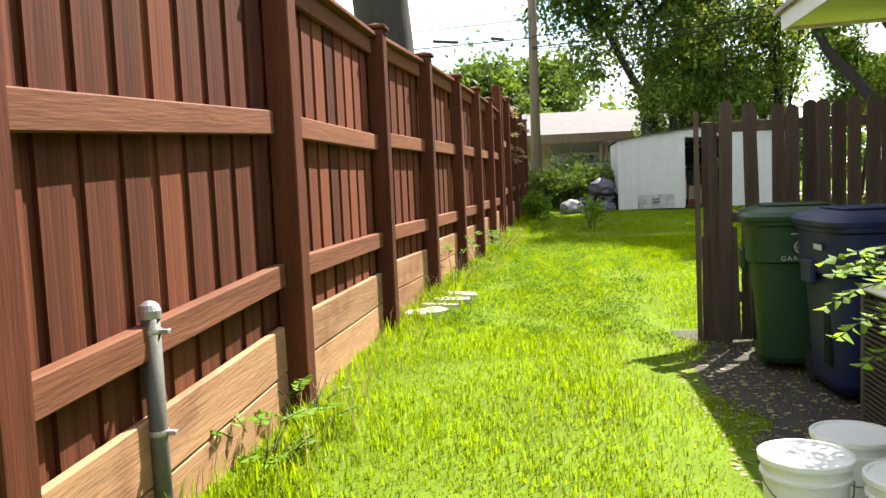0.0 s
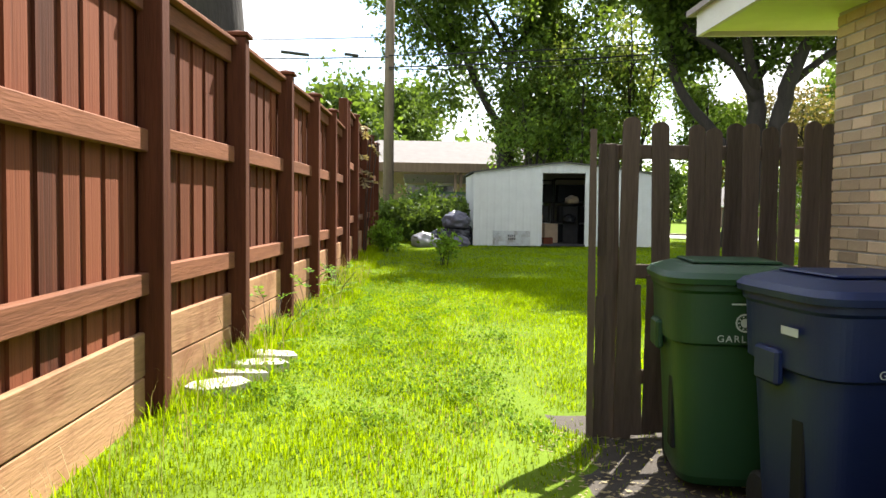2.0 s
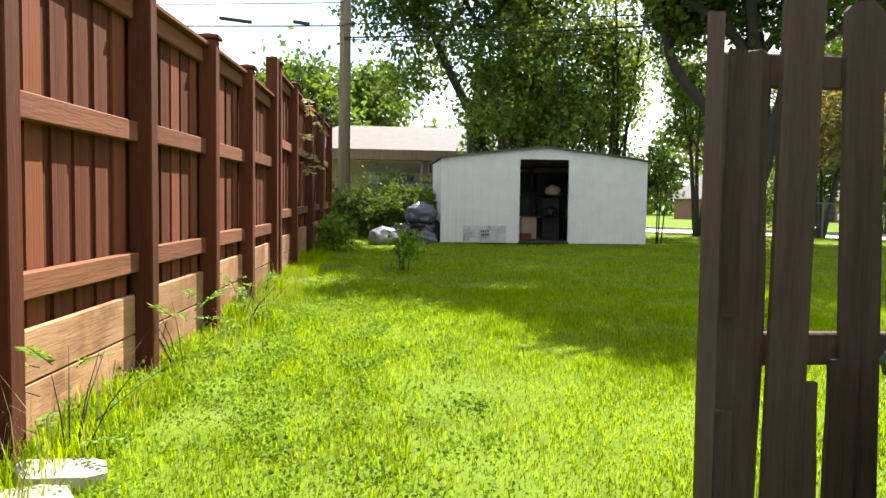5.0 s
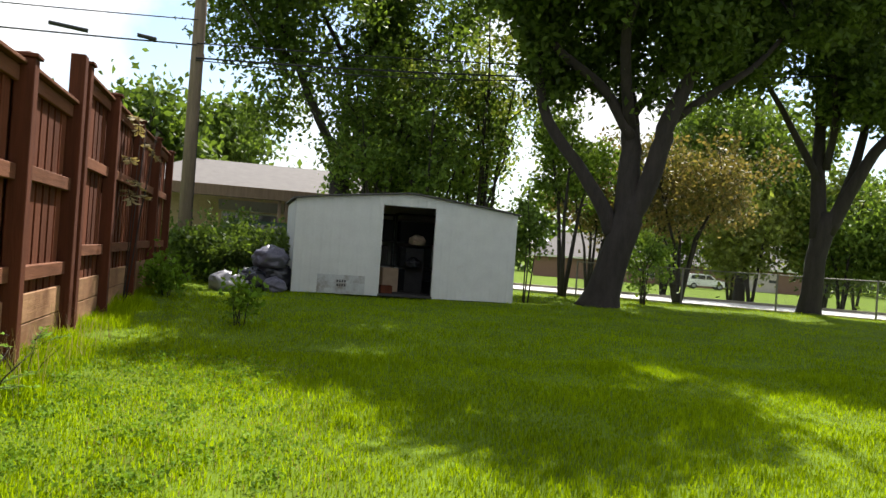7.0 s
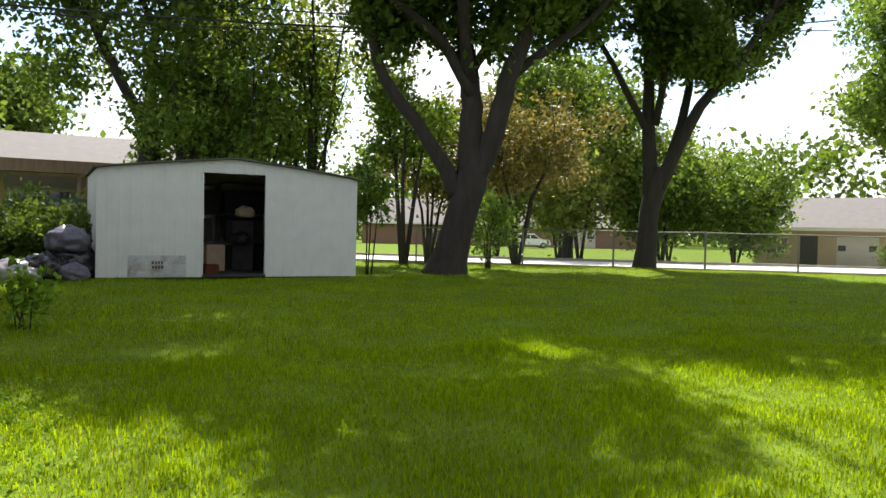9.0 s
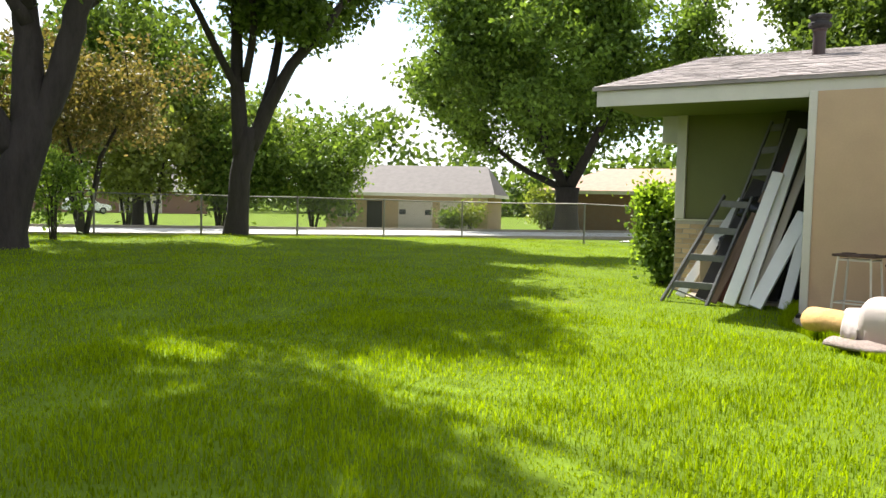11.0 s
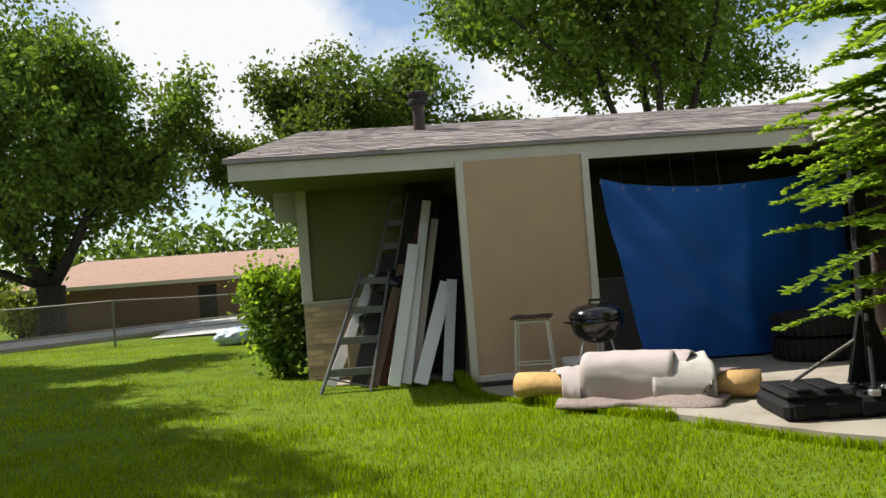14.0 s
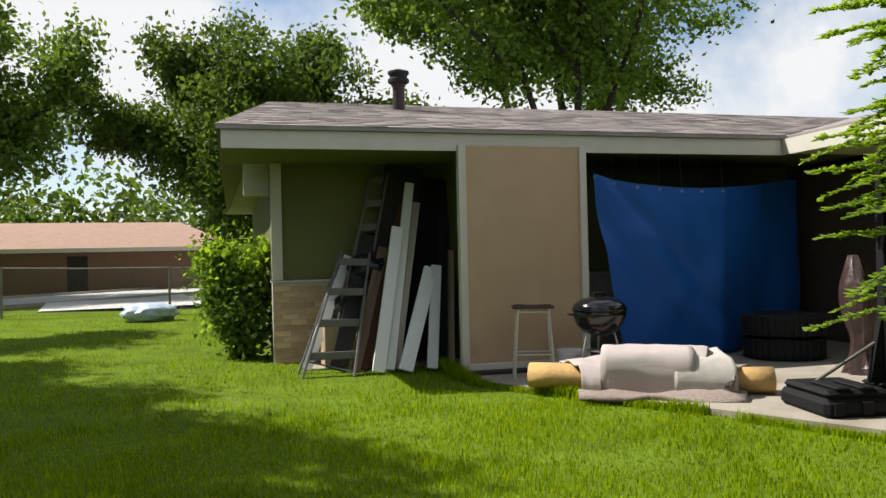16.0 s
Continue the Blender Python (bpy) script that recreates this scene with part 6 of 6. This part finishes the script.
# portable basketball hoop: base, pole and struts
hoop = thing("hoop_base", (8.02, 8.75, SLAB), "black plastic portable basketball hoop base with upright pole and struts", "basketball hoop", rz=-100)
hoop.scale = (0.9, 0.95, 1.0)
bm = boxed(-0.68, -0.38, 0.0, 0.68, 0.38, 0.15, 0.04)
base_p = part("base", bm, M_BLACK, hoop)
part("base_ridge", boxed(-0.66, -0.36, 0.152, -0.08, 0.34, 0.215, 0.03), M_BLACK, base_p)
part("base_ridge", boxed(0.12, -0.3, 0.152, 0.6, 0.34, 0.19, 0.025), M_BLACK, base_p)
for x in (-0.5, -0.28):
    part("base_rib", boxed(x - 0.07, -0.365, 0.217, x + 0.07, 0.05, 0.24, 0.014), M_BLACK, base_p)
for x in (-0.56, -0.3, -0.02, 0.3, 0.55):
    part("base_rib", boxed(x - 0.05, -0.398, 0.02, x + 0.05, -0.382, 0.13, 0.008), M_BLACK, base_p)
for x in (-0.12, 0.03):
    part("fill_cap", tubed([(x, -0.24, 0.152), (x, -0.24, 0.18)], 0.04, 12), M_BLACK, base_p)
part("pole", boxed(-0.055, -0.055, 0, 0.055, 0.055, 1.95, 0.008, pose(0.24, 0.12, 0.15, -2, 2, 0)), M_BLACK, hoop)
part("pole_bracket", prism(bmesh.new(), [(0.06, 0.19), (0.5, 0.19), (0.3, 0.72), (0.18, 0.72)], 0.06, pose(0, 0.1, 0)), M_BLACK, hoop)
part("strut", tubed([(-0.42, 0.2, 0.2), (0.2, 0.14, 0.55)], 0.016, 8), M_OLDSTEEL, hoop)
part("strut", tubed([(0.06, -0.34, 0.17), (0.24, 0.08, 0.72)], 0.022, 8), M_BLACK, hoop)
part("strut_foot", boxed(0.02, -0.37, 0.152, 0.1, -0.3, 0.2, 0.008), M_ALU, hoop)
part("rag", boxed(0.16, -0.3, 0.192, 0.42, -0.22, 0.215, 0.01), M_WHITE, hoop, "pale strap lying on the base")
for s_ in (-1, 1):
    bm = bmesh.new()
    lathe(bm, [(0.02, -0.03), (0.08, -0.03), (0.085, 0), (0.08, 0.03), (0.02, 0.03)], 16)
    bmesh.ops.transform(bm, matrix=pose(0.7, s_ * 0.25, 0.085, 90, 0, 0), verts=bm.verts[:])
    part("wheel", bm, M_RUBBER, hoop)

# the tarpaulin that closes the rest of the porch: a lit front part, then a fold that runs back under the roof
TARP_TURN = 0.52


def tarp_top(f):
    return 2.4 - 0.95 * f * (1 - f) ** 1.4 + 0.02 * f


def tarp_at(f, g):
    h = tarp_top(f)
    y = 9.56 - 0.42 * g * (1 - f) + (6.0 - 9.56) * f
    turn_at = TARP_TURN - 0.1 * g
    back = max(0.0, f - turn_at)
    x = 11.43 + 0.1 * g + 1.7 * back * (1 - 0.25 * g)
    diag = f * 1.5 - g * 0.75
    fold = 0.045 * math.exp(-((diag - 0.12) / 0.05) ** 2) + 0.05 * math.exp(-((diag + 0.16) / 0.08) ** 2) + 0.03 * math.sin(16 * f + 3.0 * g) * (0.2 + g) * (0.4 + f)
    fold += 0.09 * noise.noise(Vector((f * 4, g * 2.5, 3))) + 0.025 * noise.noise(Vector((f * 13, g * 8, 1)))
    pull = 0.06 * math.exp(-((f - turn_at) / 0.05) ** 2) * g
    return Vector((x + fold - pull, y, h + (SLAB + 0.03 - h) * g))


bm = bmesh.new()
nu, nv = 72, 40
grid = [[bm.verts.new(tarp_at(i / nu, j / nv)) for j in range(nv + 1)] for i in range(nu + 1)]
for a, b in zip(grid, grid[1:]):
    for j in range(nv):
        bm.faces.new((a[j], b[j], b[j + 1], a[j + 1]))
tarp = tagged(link("tarpaulin", bm, M_TARP, smooth=True), "sagging blue tarpaulin hung across the porch opening", "tarpaulin")
for i in range(0, 40, 6):
    p = tarp_at(i / nu, 0.02)
    bm = bmesh.new()
    tube(bm, [(p.x - 0.012, p.y + 0.016 * math.cos(2 * math.pi * k / 12), p.z + 0.016 * math.sin(2 * math.pi * k / 12)) for k in range(13)], 0.004, 5, False)
    part("eyelet", bm, M_ALU, tarp)
    part("cord", tubed([(p.x - 0.01, p.y, p.z + 0.01), (p.x, p.y + 0.02, 2.66)], 0.003, 5), M_WIRE, tarp)


def make_tyre(z, label):
    t = thing("tyre", (10.95, 7.3, z), label, "tyre", "tyres under the porch")
    bm = bmesh.new()
    lathe(bm, [(0.24, 0.03), (0.36, 0.0), (0.44, 0.02), (0.46, 0.07), (0.46, 0.2), (0.44, 0.25), (0.36, 0.27), (0.24, 0.24)], 40)
    part("casing", bm, M_RUBBER, t)
    for k in range(36):
        part("tread_lug", boxed(0.455, -0.026, 0.02, 0.478, 0.012, 0.25, 0.003, Matrix.Rotation(2 * math.pi * k / 36, 4, "Z")), M_RUBBER, t)
    return t


make_tyre(SLAB, "large black knobbly tyre lying on the patio")
make_tyre(SLAB + 0.275, "large black knobbly tyre lying on another tyre")


def cloth_pile(name, at, h, r, material, label, category, seed, lean=(0, 0)):
    bm = bmesh.new()
    seg, lay = 28, 18
    rings = []
    for i in range(lay + 1):
        g = i / lay
        rr = r * (1 - 0.62 * g + 0.25 * math.sin(g * 7 + seed))
        rings.append([bm.verts.new((lean[0] * g + rr * math.cos(a) * (1 + 0.35 * noise.noise(Vector((math.cos(a) * 2, math.sin(a) * 2, g * 3 + seed)))), lean[1] * g + rr * math.sin(a) * (1 + 0.35 * noise.noise(Vector((math.sin(a) * 2, g * 4, math.cos(a) * 2 + seed)))), h * g)) for a in (2 * math.pi * k / seg for k in range(seg))])
    for a, b in zip(rings, rings[1:]):
        for k in range(seg):
            bm.faces.new((a[k], a[(k + 1) % seg], b[(k + 1) % seg], b[k]))
    bm.faces.new(rings[-1])
    ob = link(name, bm, material)
    ob.location = (*at, SLAB)
    return tagged(ob, label, category)


cloth_pile("plastic_cover", (9.55, 7.35), 1.25, 0.24, M_FOIL, "crinkled shiny brown plastic cover tied at the middle", "cover", 3, (0.05, 0.1))
cloth_pile("plastic_wrap", (9.0, 6.75), 0.75, 0.42, mat("pink_brown_wrapping", (0.2, 0.145, 0.13), 0.35, var=0.4, scale=5, bump=0.6), "heap of pinkish plastic wrapping under the eave", "wrapping", 6)
scooter = thing("kick_scooter", (8.6, 7.15, SLAB), "red kick scooter leaning by the wall", "scooter", rz=30)
part("deck", boxed(-0.3, -0.06, 0.07, 0.25, 0.06, 0.1, 0.01), M_RED, scooter)
part("stem", tubed([(0.28, 0, 0.08), (0.24, 0, 0.85)], 0.018, 8), M_RED, scooter)
part("handlebar", tubed([(0.24, -0.2, 0.84), (0.24, 0.2, 0.84)], 0.014, 8), M_RED, scooter)
for x in (-0.3, 0.3):
    bm = bmesh.new()
    lathe(bm, [(0.02, -0.015), (0.06, -0.015), (0.06, 0.015), (0.02, 0.015)], 14)
    bmesh.ops.transform(bm, matrix=pose(x, 0, 0.06, 90, 0, 0), verts=bm.verts[:])
    part("wheel", bm, M_RUBBER, scooter)
toy = thing("toy_truck", (8.15, 7.5, SLAB), "bright blue plastic ride-on toy on the patio", "toy", rz=15)
part("body", boxed(-0.35, -0.1, 0.08, 0.35, 0.1, 0.17, 0.03), M_BLUE, toy)
part("seat", boxed(-0.2, -0.08, 0.172, 0.1, 0.08, 0.21, 0.02), M_WHITE, toy)
for x in (-0.25, 0.25):
    bm = bmesh.new()
    lathe(bm, [(0.02, -0.13), (0.08, -0.13), (0.08, 0.13), (0.02, 0.13)], 14)
    bmesh.ops.transform(bm, matrix=pose(x, 0, 0.08, 90, 0, 0), verts=bm.verts[:])
    part("wheel", bm, M_BLACK, toy)
bl = bag((21.6, 15.6), 0.36, M_BAGWHITE, "crumpled blue and white sack on the grass by the gate", 19, 0.6)
bl["group"] = ""
bl.scale = (1.3, 1.7, 1.1)
bl.data.materials[0] = mat("blue_white_sack", (0.36, 0.44, 0.52), 0.5, var=0.5, scale=9, bump=0.3)


# ---- planting near the camera ----
def sprays(name, at, label, n_br, reach, z0, z1, material, seed, size=0.03, az=(0, 360), per=70, category="shrub", rise=(0.0, 0.3), stem_r=0.02, zb=None):
    """A shrub of long arching branches with paired leaves along each twig."""
    r = np.random.default_rng(seed)
    rnd = random.Random(seed)
    t = thing(name, (*at, ground_z(*at) if zb is None else zb), label, category)
    bm = bmesh.new()
    P, Dv = [], []
    for k in range(5):
        a = rnd.uniform(0, 2 * math.pi)
        tube(bm, [(0.05 * math.cos(a), 0.05 * math.sin(a), -0.05), (0.18 * math.cos(a), 0.18 * math.sin(a), z1 * 0.45), (0.35 * math.cos(a), 0.35 * math.sin(a), z1 * 0.9)], [stem_r, stem_r * 0.8, stem_r * 0.4], 7)
    for k in range(n_br):
        a = radians(rnd.uniform(*az))
        z = rnd.uniform(z0, z1)
        L = reach * rnd.uniform(0.55, 1.0) * (1 - 0.35 * max(0, (z - z0) / (z1 - z0) - 0.6))
        e = rnd.uniform(*rise)
        pts = [Vector((0.12 * math.cos(a) + L * f * math.cos(a + 0.25 * f), 0.12 * math.sin(a) + L * f * math.sin(a + 0.25 * f), z + L * e * f - 0.22 * L * f * f)) for f in np.linspace(0, 1, 7)]
        tube(bm, pts, [stem_r * 0.45 * (1 - 0.8 * f) + 0.0012 for f in np.linspace(0, 1, 7)], 5)
        for f in np.linspace(0.18, 1, int(per * L / reach)):
            i = min(int(f * 6), 5)
            p = pts[i].lerp(pts[i + 1], f * 6 - i)
            d = (pts[i + 1] - pts[i]).normalized()
            for sd in (-1, 1):
                P.append(p)
                Dv.append(d * 0.55 + d.cross(Vector((0, 0, 1))) * sd + Vector((rnd.uniform(-0.25, 0.25), rnd.uniform(-0.25, 0.25), rnd.uniform(-0.25, 0.35))))
    part("stem", bm, M_BARK, t, smooth=True)["kind"] = "stuff"
    p, u = np.array([tuple(v) for v in P]), np.array([tuple(v.normalized()) for v in Dv])
    n = len(p)
    w = np.cross(u, np.array([0, 0, 1.0]) + r.normal(size=(n, 3)) * 0.35)
    w /= np.linalg.norm(w, axis=1)[:, None]
    s = size * r.uniform(0.7, 1.25, n)[:, None]
    nn = np.cross(u, w) * s * 0.15
    v = np.stack([p, p + u * s * 0.55 + w * s * 0.34 + nn, p + u * s * 1.25, p + u * s * 0.55 - w * s * 0.34 + nn], 1).reshape(-1, 3)
    i = np.arange(n)[:, None] * 4
    mesh_np("leaves", v, np.concatenate([i + np.array([[0, 1, 2]]), i + np.array([[0, 2, 3]])]), material, t)
    return t


sprays("crape_myrtle", (7.3, 8.05), "feathery bright green crape myrtle beside the patio", 280, 1.38, 0.9, 4.6, M_MYRTLE, 201, 0.075, (0, 360), 62, "shrub", (-0.1, 0.35), 0.022)
sprays("privet_shrub", (1.5, 3.12), "young green shrub in front of the cooling unit", 14, 0.5, 0.72, 1.2, M_MYRTLE, 202, 0.055, (110, 220), 14, "shrub", (-0.2, 0.3), 0.01)
small_tree((14.2, 13.78), "bright yellow-green bush at the house corner", 1.75, 0.4, 6500, 0.06, M_MYRTLE, 210, 6, 0.0, "shrub", "shrub", trunk=0.02)
small_tree((13.85, 13.7), "dark green bush at the house corner", 1.1, 0.38, 4500, 0.06, M_LEAF2, 211, 6, 0.0, "shrub", "shrub", trunk=0.02)
small_tree((0.62, 17.6), "self-sown leafy weed standing in the lawn", 0.55, 0.25, 320, 0.06, M_WEED, 212, 5, 0.0, "weed", "lawn_weed", trunk=0.008)
small_tree((-0.65, 21.4), "pale flowering weed at the foot of the fence", 0.6, 0.45, 800, 0.06, M_WEED, 213, 5, 0.0, "weed", "lawn_weed", trunk=0.008)
for k, (x, y, h) in enumerate(((-1.42, 4.1, 0.25), (-1.4, 3.4, 0.22), (-1.2, 8.75, 0.5), (-1.1, 10.6, 0.5), (-1.04, 12.3, 0.4), (-0.98, 13.3, 0.35))):
    t = sprays("fence_weed", (x, y), "straggling green weed at the foot of the fence", 9, 0.22 + 0.3 * h, 0.02, h, M_WEED, 220 + k, 0.04, (0, 360), 12, "weed", (0.2, 0.9), 0.004)
    t["group"] = "weeds along the fence"
vine = sprays("vine", (fx(19.2) + 0.12, 19.2), "pale dry vine trailing down the fence", 10, 0.35, 1.5, 2.9, M_STRAW, 231, 0.1, (0, 360), 14, "vine", (-0.6, 0.1), 0.008)


r_l = np.random.default_rng(44)
nl = 1500
lx, ly = r_l.uniform(0.75, 2.4, nl), r_l.uniform(3.6, 7.1, nl)
lz = gz(lx, ly) + 0.012
la, ls = r_l.uniform(0, 6.28, nl), r_l.uniform(0.008, 0.026, nl)
lv = np.stack([np.stack([lx + ls * np.cos(la + q), ly + 0.6 * ls * np.sin(la + q), lz + r_l.uniform(0, 0.012, nl)], 1) for q in (0, 1.57, 3.14, 4.71)], 1).reshape(-1, 3)
litter = tagged(mesh_np("leaf_litter", lv, np.arange(nl * 4).reshape(-1, 4), M_STRAW), "pale leaf litter strewn on bare earth", "leaf litter", kind="stuff")


# ---- masonry pieces ----
def brick_mesh(L, H, D):
    bm = boxed(-L / 2, 0, -H / 2, L / 2, D, H / 2, 0.003)
    me = bpy.data.meshes.new("brick")
    bm.to_mesh(me)
    bm.free()
    me.materials.append(M_BRICK)
    return me


BM_ = brick_mesh(0.2, 0.062, 0.02)
BH_ = brick_mesh(0.095, 0.062, 0.02)


def lay(parent, x, y0, y1, z0, z1):
    """Running-bond bricks on a wall that faces -x."""
    rb_ = random.Random(int(y0 * 100))
    row, z = 0, z0 + 0.036
    while z + 0.03 < z1:
        y = y0 + (0.0 if row % 2 else 0.105)
        if row % 2 == 0:
            share("brick", BH_, parent, (x - rb_.uniform(0.007, 0.011), y0 + 0.048, z), (0, 0, radians(-90)))
        while y + 0.2 <= y1 + 1e-6:
            share("brick", BM_, parent, (x - rb_.uniform(0.007, 0.011), y + 0.1, z), (0, radians(rb_.uniform(-0.3, 0.3)), radians(-90)))
            y += 0.21
        if y1 - y > 0.09:
            share("brick", BH_, parent, (x - rb_.uniform(0.007, 0.011), y + 0.05, z), (0, 0, radians(-90)))
        row += 1
        z += 0.073


lay(wall_west, 2.66, 5.7, 6.95, 0.7, 2.52)
lay(wall_knee, WX - 0.02, 11.95, 13.32, 0.0, 1.12)
cap_ = tagged(link("trim_3", boxed(WX - 0.06, 5.52, 1.142, WX - 0.002, 13.35, 1.165, 0.004), M_TRIM), "cream sill on the low brick wall", "trim", kind="structure")

# ---- grass ----
LAWN = [(0.0, 0.0), (1.0, 8.0), (1.6, 11.2), (2.6, 13.9)]


def lawn_blades(name, n, x0, x1, y0, y1, h, w, seed, keep, material):
    r = np.random.default_rng(seed)
    x, y = r.uniform(x0, x1, n), r.uniform(y0, y1, n)
    ok = keep(x, y, r)
    x, y = x[ok], y[ok]
    m = len(x)
    z = gz(x, y)
    a = r.uniform(0, 2 * np.pi, m)
    tuft = 0.75 + 0.4 * np.sin(2.3 * x + 1.1 * np.sin(1.7 * y)) * np.sin(2.9 * y + np.sin(2.1 * x))
    hh = h * r.uniform(0.55, 1.25, m) * tuft
    bend = hh * r.uniform(0.15, 0.75, m)
    ux, uy = np.cos(a), np.sin(a)
    ww = w * r.uniform(0.7, 1.3, m)
    o = np.zeros(m)
    p0 = np.stack([x - uy * ww, y + ux * ww, z - 0.01], 1)
    p1 = np.stack([x + uy * ww, y - ux * ww, z - 0.01], 1)
    mx, my, mz = x + ux * bend * 0.35, y + uy * bend * 0.35, z + hh * 0.6
    p2 = np.stack([mx - uy * ww * 0.75, my + ux * ww * 0.75, mz], 1)
    p3 = np.stack([mx + uy * ww * 0.75, my - ux * ww * 0.75, mz], 1)
    p4 = np.stack([x + ux * bend, y + uy * bend, z + hh * 0.92], 1)
    v = np.stack([p0, p1, p2, p3, p4], 1).reshape(-1, 3)
    i = np.arange(m)[:, None] * 5
    f = np.concatenate([i + np.array([[0, 1, 3]]), i + np.array([[0, 3, 2]]), i + np.array([[2, 3, 4]])])
    return mesh_np(name, v, f, material)


def lawn_ok(x, y, r):
    d = np.full(x.shape, 99.0)
    for (ax, ay), (bx, by) in zip(LAWN, LAWN[1:]):
        t = np.clip(((x - ax) * (bx - ax) + (y - ay) * (by - ay)) / ((bx - ax) ** 2 + (by - ay) ** 2), 0, 1)
        d = np.minimum(d, np.hypot(x - ax - t * (bx - ax), y - ay - t * (by - ay)))
    ok = r.uniform(0, 1, x.shape) < np.clip(1.25 - d / 13.0, 0.22, 1)
    ok &= (x > np.interp(y, [6.8, 8.5, 10.4, 12.0, 13.7, 27.0], [-1.56, -1.44, -1.35, -1.27, -1.21, -1.07])) & (beyond(x, y) < 0.8)
    ok &= ~((x > 2.6) & (y < 7.0))
    ok &= ~((x > 0.95 + 0.22 * np.sin(3 * y)) & (y > 3.7) & (y < 7.6)) | (r.uniform(0, 1, x.shape) < 0.06)
    ok &= ~((x > SX0 - 0.05) & (x < SX1 + 0.05) & (y > SY - 0.02))
    edge = np.interp(x, [4.6, 5.2, 6.5, 7.35, 8.55, 9.75, 10.6, 13.3], [6.97, 7.6, 8.6, 9.3, 10.0, 10.75, 11.28, 11.42])
    ok &= ~((x > 4.6) & (x < 13.3) & (y < edge + 0.02))
    ok &= ~((x > 12.3) & (y < 13.0)) & ~((x > 12.95) & (y < 13.4))
    worn = np.exp(-((x - 0.45 - 0.03 * y) / 0.35) ** 2) * smooth01(y, 1.5, 4) * (1 - smooth01(y, 10, 14))
    ok &= r.uniform(0, 1, x.shape) > 0.62 * worn
    return ok


grass = tagged(lawn_blades("lawn_grass", 700000, -1.6, 24.5, -0.5, 30.0, 0.058, 0.004, 3, lawn_ok, M_GRASS), "bright green mown lawn grass", "grass", kind="stuff")
near_ok = lambda x, y, r: lawn_ok(x, y, r) & (r.uniform(0, 1, x.shape) < 0.9)
grass_2 = tagged(lawn_blades("lawn_grass", 230000, -1.6, 9.5, 0.5, 15.5, 0.062, 0.0032, 5, near_ok, M_GRASS), "bright green mown lawn grass", "grass", kind="stuff")
edge_ok = lambda x, y, r: (x < -1.12 + 0.35 * smooth01(y, 6.8, 13.7) - 0.25 * np.sin(1.9 * y) * np.sin(0.7 * y)) & (r.uniform(0, 1, x.shape) < 0.4 + 0.6 * smooth01(y, 6, 10))
fence_grass = tagged(lawn_blades("fence_grass", 30000, -1.56, -0.5, 2.6, 22.0, 0.17, 0.0036, 15, edge_ok, M_GRASS), "taller uncut grass along the fence", "grass", kind="stuff")
def kerb_ok(x, y, r):
    e = np.interp(x, [4.6, 5.2, 6.5, 7.35, 8.55, 9.75, 10.6, 13.3], [6.97, 7.6, 8.6, 9.3, 10.0, 10.75, 11.28, 11.42])
    return (y > e + 0.015) & (y < e + 0.03 + 0.12 * r.uniform(0, 1, x.shape)) & (x < 12.2) & (np.sin(5.1 * x) * np.sin(2.3 * x + 1) > -0.75)


patio_grass = tagged(lawn_blades("patio_grass", 420000, 5.0, 12.2, 7.2, 11.7, 0.165, 0.004, 21, kerb_ok, M_GRASS), "longer grass along the patio edge", "grass", kind="stuff")
stalk_ok = lambda x, y, r: x < -1.05 + 0.35 * smooth01(y, 6.8, 13.7)
stalks = tagged(lawn_blades("dry_stalks", 1000, -1.5, -0.6, 3.0, 16.0, 0.42, 0.002, 16, stalk_ok, M_STRAW), "thin dry seed stalks along the fence", "grass", kind="stuff")
thatch = tagged(lawn_blades("thatch", 26000, -1.5, 3.2, 1.0, 15.0, 0.035, 0.003, 17, lambda x, y, r: lawn_ok(x, y, r) & (np.abs(x - 0.45) < 0.6 + 0.4 * r.uniform(0, 1, x.shape)), M_STRAW), "dry thatch in the worn part of the lawn", "grass", kind="stuff")
wx_, wy_ = np.random.default_rng(71).uniform(-1.4, 0.9, 260), np.random.default_rng(72).uniform(6.5, 15.0, 260)
clover = tagged(leaves("clover_patches", np.stack([wx_, wy_, gz(wx_, wy_) + 0.035], 1), np.full(260, 0.16), 15000, 0.022, M_WEED, None, 73, 1.2, 0.16), "low clover and weed patches in the lawn", "weeds", kind="stuff")
